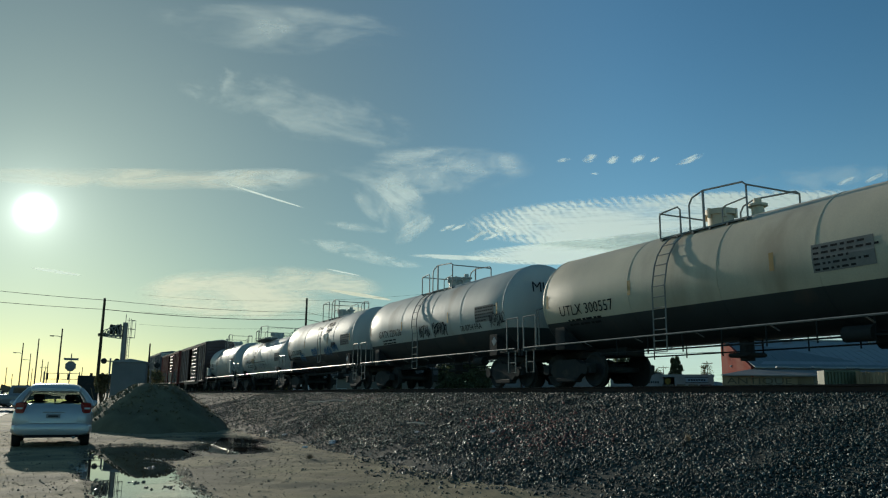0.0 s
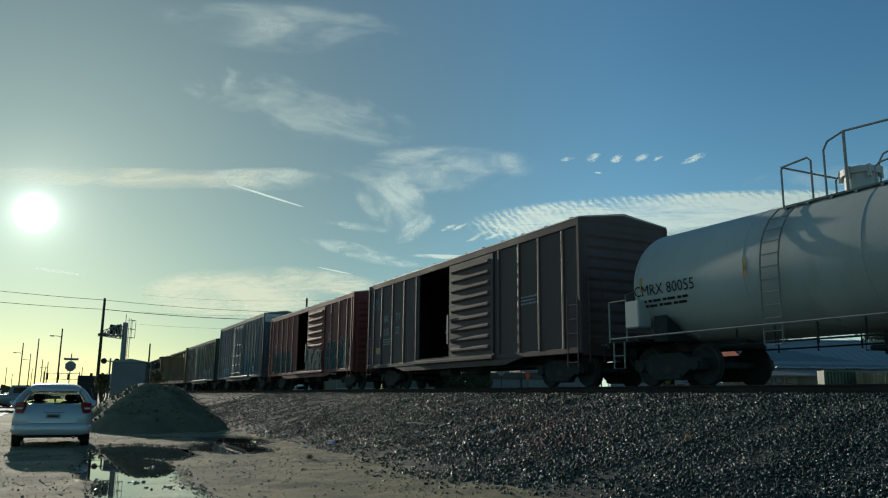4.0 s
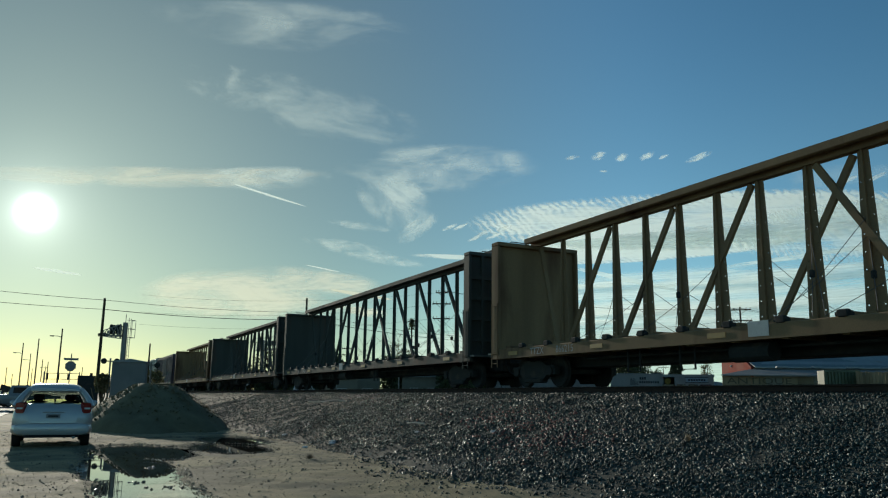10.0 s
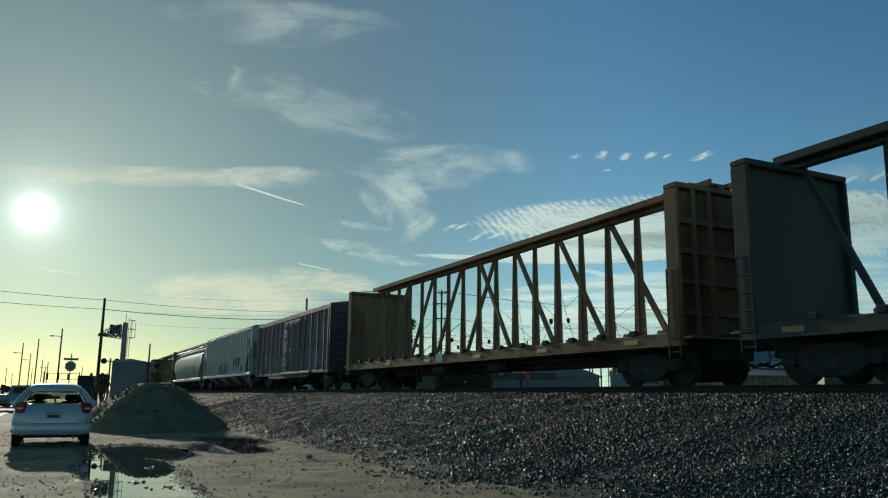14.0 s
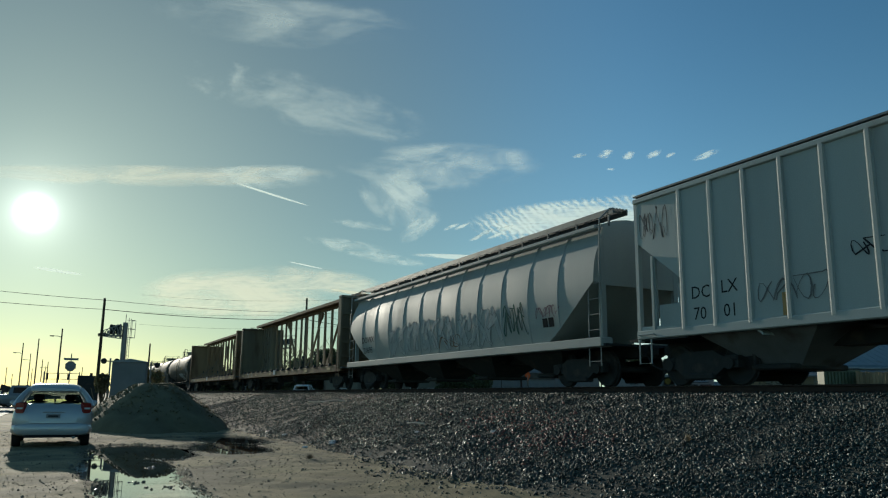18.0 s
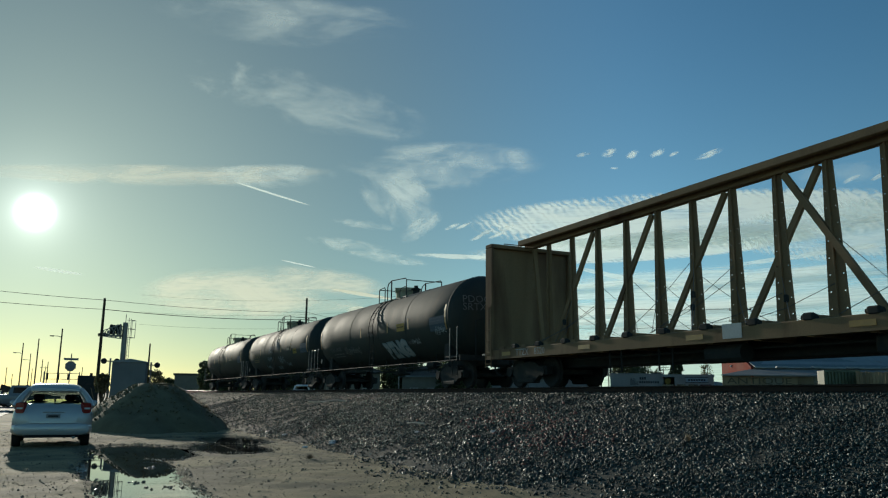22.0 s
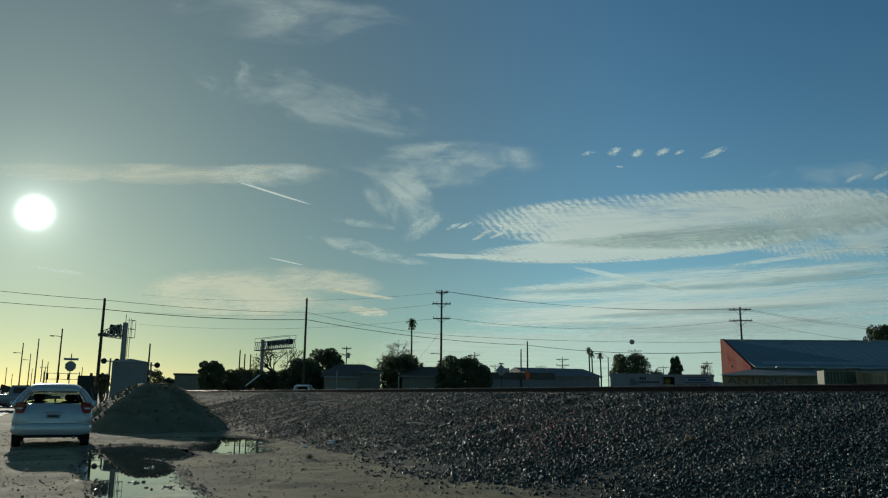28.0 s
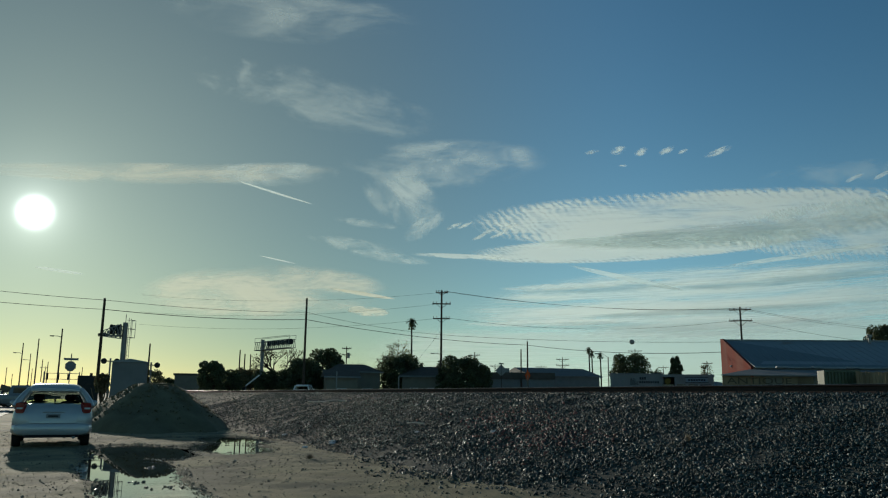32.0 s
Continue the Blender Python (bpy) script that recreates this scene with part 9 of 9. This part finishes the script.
    part("roof", Form().loft([[(-5.1, ly - 0.4, lz), (33.5, ly - 0.4, lz), (33.5, ly - 0.4, lz + 0.1), (-5.1, ly - 0.4, lz + 0.1)],
                              [(-0.5, -0.3, eave - 0.35), (33.5, -0.3, eave - 0.35), (33.5, -0.3, eave - 0.25), (-0.5, -0.3, eave - 0.25)]]), m_grey_wall, l)
    part("side_wall", Form().loft([[(-4.85, ly + 0.1, 0), (-4.7, ly + 0.1, 0), (-4.7, ly + 0.1, lz), (-4.85, ly + 0.1, lz)], [(-0.6, -0.3, 0), (-0.45, -0.3, 0), (-0.45, -0.3, eave - 0.4), (-0.6, -0.3, eave - 0.4)]]), m_stucco, l)
    u = -4.85
    rng = random.Random(6)
    while u < 13:
        w = rng.uniform(1.0, 1.5)
        part("board", Form().box(u, ly, 0, u + w - 0.03, ly + 0.08, lz - rng.uniform(0.0, 0.06)), m_tanwood if rng.random() < 0.75 else m_stucco, l)
        u += w
    wide = max(u for u, v in letters("ANTIQUE", 0.55)[0])
    write("ANTIQUE", 0.55, lambda u, v: (-4.5 + u * 5.6 / wide, ly - 0.008, 2.72 + v), plain("faded_sign_paint", (0.10, 0.085, 0.06)), l)
    for k in range(7):
        part("roof_light", Form().box(1 + 3.2 * k, -3.2, lz + 0.85, 2.0 + 3.2 * k, -2.6, lz + 1.0, 0.03), m_tin, l)
    x, y = spot(53.3, 62)
    k = thing("storage_shed", pose(x, y, 0, 0, 0, turn), "green corrugated steel storage shed beside a fence", "shed")
    top = rise(0.0335, 62)
    part("shell", Form().box(-1.25, 0.02, 0.0, 1.25, 1.1, top), m_container, k)
    for i in range(11):
        v = -1.15 + 0.23 * i
        part("corrugation", Form().plate([(v - 0.08, 0.02), (v - 0.04, -0.05), (v + 0.04, -0.05), (v + 0.08, 0.02)], "z", 0.15, top - 0.1), m_container, k)
    part("top_rail", Form().box(-1.27, -0.06, top - 0.1, 1.27, 0.04, top + 0.03), m_container, k)
    x, y = spot(55.2, 62)
    k = thing("board_fence", pose(x, y, 0, 0, 0, turn), "weathered grey-brown board fence beside the green shed", "fence")
    for i in range(16):
        part("board", Form().box(-1.3 + 0.22 * i, 0, 0, -1.1 + 0.22 * i, 0.03, rise(0.0325, 62) - 0.03 * (i % 3)), m_tanwood, k)
    for z in (0.6, 2.2):
        part("fence_rail", Form().box(-1.3, 0.03, z, 2.25, 0.1, z + 0.1), m_tanwood, k)
    lx, ly2 = spot(38.2, 105)
    s = thing("street_lamp", pose(lx, ly2, 0, 0, 0, -38), "street lamp with a long curved arm", "street lamp")
    top = rise(0.0510, 105)
    part("mast", Form().tube([(0, 0, 0), (0, 0, top)], 0.08, 8), m_metal, s)
    part("arm", Form().tube([(0, 0, top - 0.1), (-0.6, 0, top + 0.35), (-1.2, 0, top + 0.45)], 0.04, 6), m_metal, s)
    part("lamp_head", Form().box(-1.7, -0.12, top + 0.36, -1.1, 0.12, top + 0.5, 0.05), m_metal, s)


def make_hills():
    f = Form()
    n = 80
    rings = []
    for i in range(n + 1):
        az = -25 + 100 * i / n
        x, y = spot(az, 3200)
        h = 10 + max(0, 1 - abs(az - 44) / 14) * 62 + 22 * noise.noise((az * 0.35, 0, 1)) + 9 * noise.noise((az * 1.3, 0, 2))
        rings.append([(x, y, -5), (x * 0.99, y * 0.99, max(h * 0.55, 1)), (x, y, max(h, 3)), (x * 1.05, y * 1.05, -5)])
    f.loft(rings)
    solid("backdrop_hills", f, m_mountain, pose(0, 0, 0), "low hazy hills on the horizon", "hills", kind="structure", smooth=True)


make_road()
make_hills()
make_vehicles()
make_poles()
make_signs()
make_railway_equipment()
make_buildings()
make_trees()
make_litter()


# ---- clouds: thin sheets high in the air that drift slowly ----
def cloud_material(name, seed, stretch, cover, density, power=1.6, ripple=0.0, turn=0.0, gain=3.0, fibre=0.7, thin=0.72, tint=(0.85, 0.95, 0.95)):
    m = bpy.data.materials.new(name)
    m.use_nodes = True
    nt = m.node_tree
    nt.nodes.clear()
    n, link = nt.nodes.new, nt.links.new

    def math_node(op, a, b):
        k = n("ShaderNodeMath")
        k.operation = op
        for s, v in ((0, a), (1, b)):
            if isinstance(v, (int, float)):
                k.inputs[s].default_value = v
            else:
                link(v, k.inputs[s])
        return k.outputs[0]
    uv = n("ShaderNodeUVMap")
    length = n("ShaderNodeVectorMath")
    length.operation = "LENGTH"
    link(uv.outputs[0], length.inputs[0])
    fall = math_node("SUBTRACT", 1.0, math_node("POWER", length.outputs["Value"], power))
    mp = n("ShaderNodeMapping")
    mp.inputs["Scale"].default_value = (stretch[0], stretch[1], 1)
    mp.inputs["Rotation"].default_value = (0, 0, turn)
    mp.inputs["Location"].default_value = (seed * 3.7, seed * 1.9, seed)
    link(uv.outputs[0], mp.inputs[0])
    t1 = n("ShaderNodeTexNoise")
    t1.inputs["Scale"].default_value, t1.inputs["Detail"].default_value, t1.inputs["Roughness"].default_value, t1.inputs["Distortion"].default_value = 1.0, 9, 0.6, 0.6
    link(mp.outputs[0], t1.inputs["Vector"])
    mp3 = n("ShaderNodeMapping")
    mp3.inputs["Scale"].default_value = (stretch[0] * 1.3, stretch[1] * 4, 1)
    mp3.inputs["Rotation"].default_value = (0, 0, turn + 0.12)
    mp3.inputs["Location"].default_value = (seed * 1.3, seed * 5.1, seed)
    link(uv.outputs[0], mp3.inputs[0])
    t2 = n("ShaderNodeTexNoise")
    t2.inputs["Scale"].default_value, t2.inputs["Detail"].default_value, t2.inputs["Roughness"].default_value, t2.inputs["Distortion"].default_value = 1.4, 9, 0.68, 1.2
    link(mp3.outputs[0], t2.inputs["Vector"])
    total = math_node("ADD", math_node("MULTIPLY", fall, 0.55), math_node("MULTIPLY", math_node("SUBTRACT", t1.outputs[0], cover), 2.6))
    total = math_node("ADD", total, math_node("MULTIPLY", math_node("SUBTRACT", t2.outputs[0], 0.52), fibre))
    if ripple:
        wv = n("ShaderNodeTexWave")
        wv.inputs["Scale"].default_value, wv.inputs["Distortion"].default_value, wv.inputs["Detail"].default_value, wv.inputs["Detail Scale"].default_value = 9.0, 6.0, 2, 1.6
        mp2 = n("ShaderNodeMapping")
        mp2.inputs["Rotation"].default_value = (0, 0, -0.5)
        mp2.inputs["Scale"].default_value = (1.0, 0.25, 1)
        link(uv.outputs[0], mp2.inputs[0])
        link(mp2.outputs[0], wv.inputs["Vector"])
        rim = math_node("MULTIPLY", math_node("MINIMUM", math_node("POWER", length.outputs["Value"], 3.5), 1.0), math_node("MULTIPLY", t1.outputs[0], 2.0))
        total = math_node("ADD", total, math_node("MULTIPLY", math_node("MULTIPLY", math_node("SUBTRACT", wv.outputs[1], 0.5), rim), ripple))
    soft = n("ShaderNodeMapRange")
    soft.interpolation_type = "SMOOTHSTEP"
    soft.inputs[1].default_value, soft.inputs[2].default_value = 0.0, gain
    soft.inputs[3].default_value, soft.inputs[4].default_value = 0.0, density
    link(total, soft.inputs[0])
    # the sheet fades out wholly at its rim
    edge = n("ShaderNodeMapRange")
    edge.interpolation_type = "SMOOTHSTEP"
    edge.inputs[1].default_value, edge.inputs[2].default_value = 0.0, 0.35
    link(fall, edge.inputs[0])
    alpha = math_node("MULTIPLY", soft.outputs[0], edge.outputs[0])
    dif, tra, mix = n("ShaderNodeBsdfDiffuse"), n("ShaderNodeBsdfTranslucent"), n("ShaderNodeMixShader")
    dif.inputs[0].default_value = tra.inputs[0].default_value = (*tint, 1)
    mix.inputs[0].default_value = thin
    link(dif.outputs[0], mix.inputs[1])
    link(tra.outputs[0], mix.inputs[2])
    clear, top = n("ShaderNodeBsdfTransparent"), n("ShaderNodeMixShader")
    link(alpha, top.inputs[0])
    link(clear.outputs[0], top.inputs[1])
    link(mix.outputs[0], top.inputs[2])
    out = n("ShaderNodeOutputMaterial")
    link(top.outputs[0], out.inputs[0])
    return m


def cloud(label, az, el, half_w, half_h, tilt, turn, lift, material, far=None):
    far = far or 3900 - 16 * len(CLOUDS)
    nu, nv = max(8, int(half_w * 3)), max(4, int(half_h * 4))
    ca, sa = math.cos(radians(tilt)), math.sin(radians(tilt))
    vs, uvs = [], []
    for j in range(nv + 1):
        for i in range(nu + 1):
            u, v = -1 + 2 * i / nu, -1 + 2 * j / nv
            p, q = u * half_w, v * half_h
            a = radians(az + (p * ca - q * sa) / math.cos(radians(el)))
            e = radians(el + p * sa + q * ca)
            vs.append((far * math.sin(a) * math.cos(e), far * math.cos(a) * math.cos(e), far * math.sin(e)))
            uvs.append((u, v))
    fs = [(j * (nu + 1) + i, j * (nu + 1) + i + 1, (j + 1) * (nu + 1) + i + 1, (j + 1) * (nu + 1) + i) for j in range(nv) for i in range(nu)]
    me = bpy.data.meshes.new("cloud")
    me.from_pydata(vs, [], fs)
    layer = me.uv_layers.new(name="UVMap")
    for loop in me.loops:
        layer.data[loop.index].uv = uvs[loop.vertex_index]
    me.materials.append(material)
    me.polygons.foreach_set("use_smooth", [True] * len(fs))
    ob = tagged(new("cloud", me), label, "cloud", "drifting clouds")
    ob.matrix_basis = pose(0, 0, EYE_Z)
    CLOUDS.append((ob, -turn, (lift * math.cos(radians(az)), -lift * math.sin(radians(az)))))


def make_clouds():
    W = "thin white wisp of high cloud"
    T = "straight thin vapour trail"
    C = cloud_material
    cloud(W, 13.40, 26.0, 9.4, 1.8, 3, 0.82, 0.85, C("cirrus", 1, (1.6, 0.8), 0.42, 0.42, gain=1.5))
    cloud(W, 16.0, 20.4, 8.6, 2.3, -9, 1.48, 0.82, C("cirrus", 2, (2.2, 1.1), 0.49, 0.30, turn=0.4, gain=1.2))
    cloud(W, 9.5, 21.5, 4.0, 1.6, -6, 1.2, 0.8, C("cirrus", 32, (1.8, 1.1), 0.52, 0.3, turn=0.4, gain=1.2))
    # the yellow tint puts warm sunlight through haze into the cloud's colour
    cloud("long pale streak of cloud above the sun", 5.0, 14.75, 12.4, 0.8, 6, 0.73, 0.47, C("cirrus", 3, (2.4, 0.7), 0.38, 0.46, gain=1.3, tint=(0.97, 0.93, 0.78)))
    cloud("broad end of the pale streak of cloud", 12.5, 15.35, 5.0, 0.95, 5, 0.75, 0.47, C("cirrus", 33, (1.6, 0.7), 0.40, 0.5, gain=1.3))
    cloud(W, 25.2, 16.6, 8.0, 1.9, 2, 0.95, 0.51, C("cirrus", 4, (2.0, 1.0), 0.42, 0.52, turn=0.25, gain=1.4))
    cloud(W, 22.2, 14.2, 3.4, 2.1, -30, 0.77, 0.44, C("cirrus", 5, (1.5, 1.1), 0.40, 0.6, gain=1.4))
    cloud(W, 23.96, 12.26, 1.9, 0.75, 34, 0.77, 0.22, C("cirrus", 6, (1.6, 1.0), 0.40, 0.5, gain=1.4))
    cloud(W, 19.6, 12.3, 2.6, 0.35, -6, 0.7, 0.3, C("cirrus", 34, (2.0, 0.8), 0.46, 0.3, gain=1.0))
    cloud(T, 12.72, 14.24, 3.1, 0.075, -14, 0.64, 0.29, C("trail", 7, (2, 0.5), 0.3, 0.75, gain=0.7))
    cloud("short new vapour trail", 18.70, 8.94, 1.4, 0.05, -10, -4.79, 0.73, C("trail", 8, (2, 0.5), 0.25, 0.8, gain=0.6))
    cloud("broad lens-shaped white cloud with a rippled upper edge", 43.7, 12.4, 15.9, 2.15, -1, 0.40, 0.14, C("mackerel", 9, (1.8, 0.8), 0.28, 0.88, power=2.4, ripple=1.0, gain=1.15, fibre=1.5))
    cloud("smooth lower layer of the lens-shaped cloud", 40.0, 10.6, 12.6, 1.0, 1.5, 0.36, 0.12, C("mackerel", 19, (1.8, 0.6), 0.28, 0.85, power=2.6, gain=1.0, ripple=0.4, fibre=1.4))
    cloud("ragged far reach of the lens-shaped cloud", 55.5, 10.9, 9.5, 2.2, -2, 0.45, 0.14, C("mackerel", 29, (1.8, 1.2), 0.36, 0.7, power=1.8, gain=1.1, ripple=0.8, fibre=1.4))
    cloud("grey thicker heart of the lens-shaped cloud", 45.0, 11.3, 12.5, 0.8, 2, 0.38, 0.13, C("heart", 39, (1.4, 0.7), 0.36, 0.6, power=1.6, gain=1.2, thin=0.3, fibre=1.0), 3150)
    cloud("pale veil of cloud over the horizon", 44.0, 3.2, 25.0, 4.0, 1, 0.2, 0.05, C("veil", 61, (1.2, 2.4), 0.30, 0.62, gain=1.1, fibre=1.1), 4000)
    for az, el, hw, hh, tilt, k in ((36.0, 8.0, 6.0, 0.3, 2, 71), (49.0, 8.3, 9.0, 0.38, 3, 72), (45.0, 6.3, 11.0, 0.3, 2, 73), (34.0, 5.3, 7.0, 0.28, 1, 74), (53.0, 5.4, 8.0, 0.3, 2, 75), (52.0, 9.6, 6.0, 0.2, 5, 76)):
        cloud("long thin streak of low cloud", az, el, hw, hh, tilt, 0.25, 0.08, C("streak", k, (2.6, 0.7), 0.36, 0.6, gain=0.9, fibre=1.2))
    cloud("thin tail of the lens-shaped cloud", 27.0, 10.2, 3.6, 0.2, -2, 0.21, 0.09, C("tail", 10, (2, 0.5), 0.34, 0.65, gain=0.8))
    # bank, trail and puff with this yellow tint carry the sun's warmth as colour
    cloud("low soft yellowish bank of cloud", 13.0, 7.2, 9.0, 2.1, 3, 0.24, 0.09, C("bank", 11, (1.6, 1.3), 0.36, 0.62, gain=1.1, tint=(0.97, 0.93, 0.78)))
    cloud("low soft bands of cloud near the horizon", 44.5, 6.6, 18.0, 2.8, 2, 0.30, 0.07, C("bands", 12, (1.3, 2.6), 0.36, 0.8, gain=1.1, fibre=1.5))
    cloud(T, 19.97, 7.31, 2.6, 0.15, -8, 0.21, 0.09, C("trail", 13, (2, 0.5), 0.3, 0.6, gain=0.7, tint=(0.97, 0.93, 0.78)))
    cloud(W, -0.66, 7.90, 1.6, 0.12, -5, 0.13, 0.09, C("trail", 14, (2, 0.5), 0.36, 0.6, gain=0.8))
    cloud(W, 19.2, 10.6, 4.0, 0.6, -9, 0.62, 0.27, C("cirrus", 15, (2.2, 0.8), 0.44, 0.34, gain=1.0))
    cloud(W, 21.5, 9.9, 3.2, 0.4, -7, 0.6, 0.25, C("cirrus", 35, (2.2, 0.8), 0.42, 0.34, gain=1.0))
    cloud(T, 39.3, 8.5, 4.4, 0.2, -14, 0.32, 0.07, C("trail", 16, (2, 0.5), 0.30, 0.5, gain=0.8))
    cloud(W, 53.0, 14.6, 5.0, 1.0, -1, 1.0, 0.21, C("cirrus", 17, (2.2, 1.0), 0.48, 0.2, gain=1.0, ripple=0.4))
    cloud("small yellowish puff low over the roofs", 20.47, 6.03, 1.7, 0.4, -4, 0.16, 0.09, C("puff", 18, (1.2, 1.0), 0.36, 0.6, gain=0.9, tint=(0.97, 0.93, 0.78)))
    for k, (az, el, w, h, tilt, t, l) in enumerate(((35.31, 17.28, 0.6, 0.17, 7, 2.14, 0.48), (37.30, 17.32, 0.66, 0.33, 11, 2.11, 0.46), (38.98, 17.15, 0.55, 0.32, 19, 2.09, 0.44), (40.84, 17.13, 0.66, 0.27, 24, 2.06, 0.42),
                                                    (42.02, 16.97, 0.4, 0.16, 19, 2.04, 0.41), (44.51, 16.78, 1.1, 0.25, 17, 1.98, 0.38), (37.61, 16.20, 0.35, 0.09, -1, 2.10, 0.47))):
        cloud("small white cloud puff in a row", az, el, w, h, tilt, t, l, C("puff", 20 + k, (1.3, 1.0), 0.42, 0.7, power=1.2, gain=1.0))
    for k, (az, el) in enumerate(((26.5, 12.4), (27.3, 12.45), (28.4, 11.6), (29.1, 12.0), (29.8, 11.75), (30.6, 12.3), (58.0, 14.2), (54.5, 14.3), (56.2, 14.3))):
        cloud("small white ripple of cloud beside the lens-shaped cloud", az, el, 0.7, 0.16, 22, 0.5, 0.14, C("ripple", 40 + k, (1.3, 1.0), 0.38, 0.65, power=1.2, gain=1.0))


make_clouds()


tank_train()
box_train()
beam_train()
ribbed_hopper()
curved_hopper()
motions()
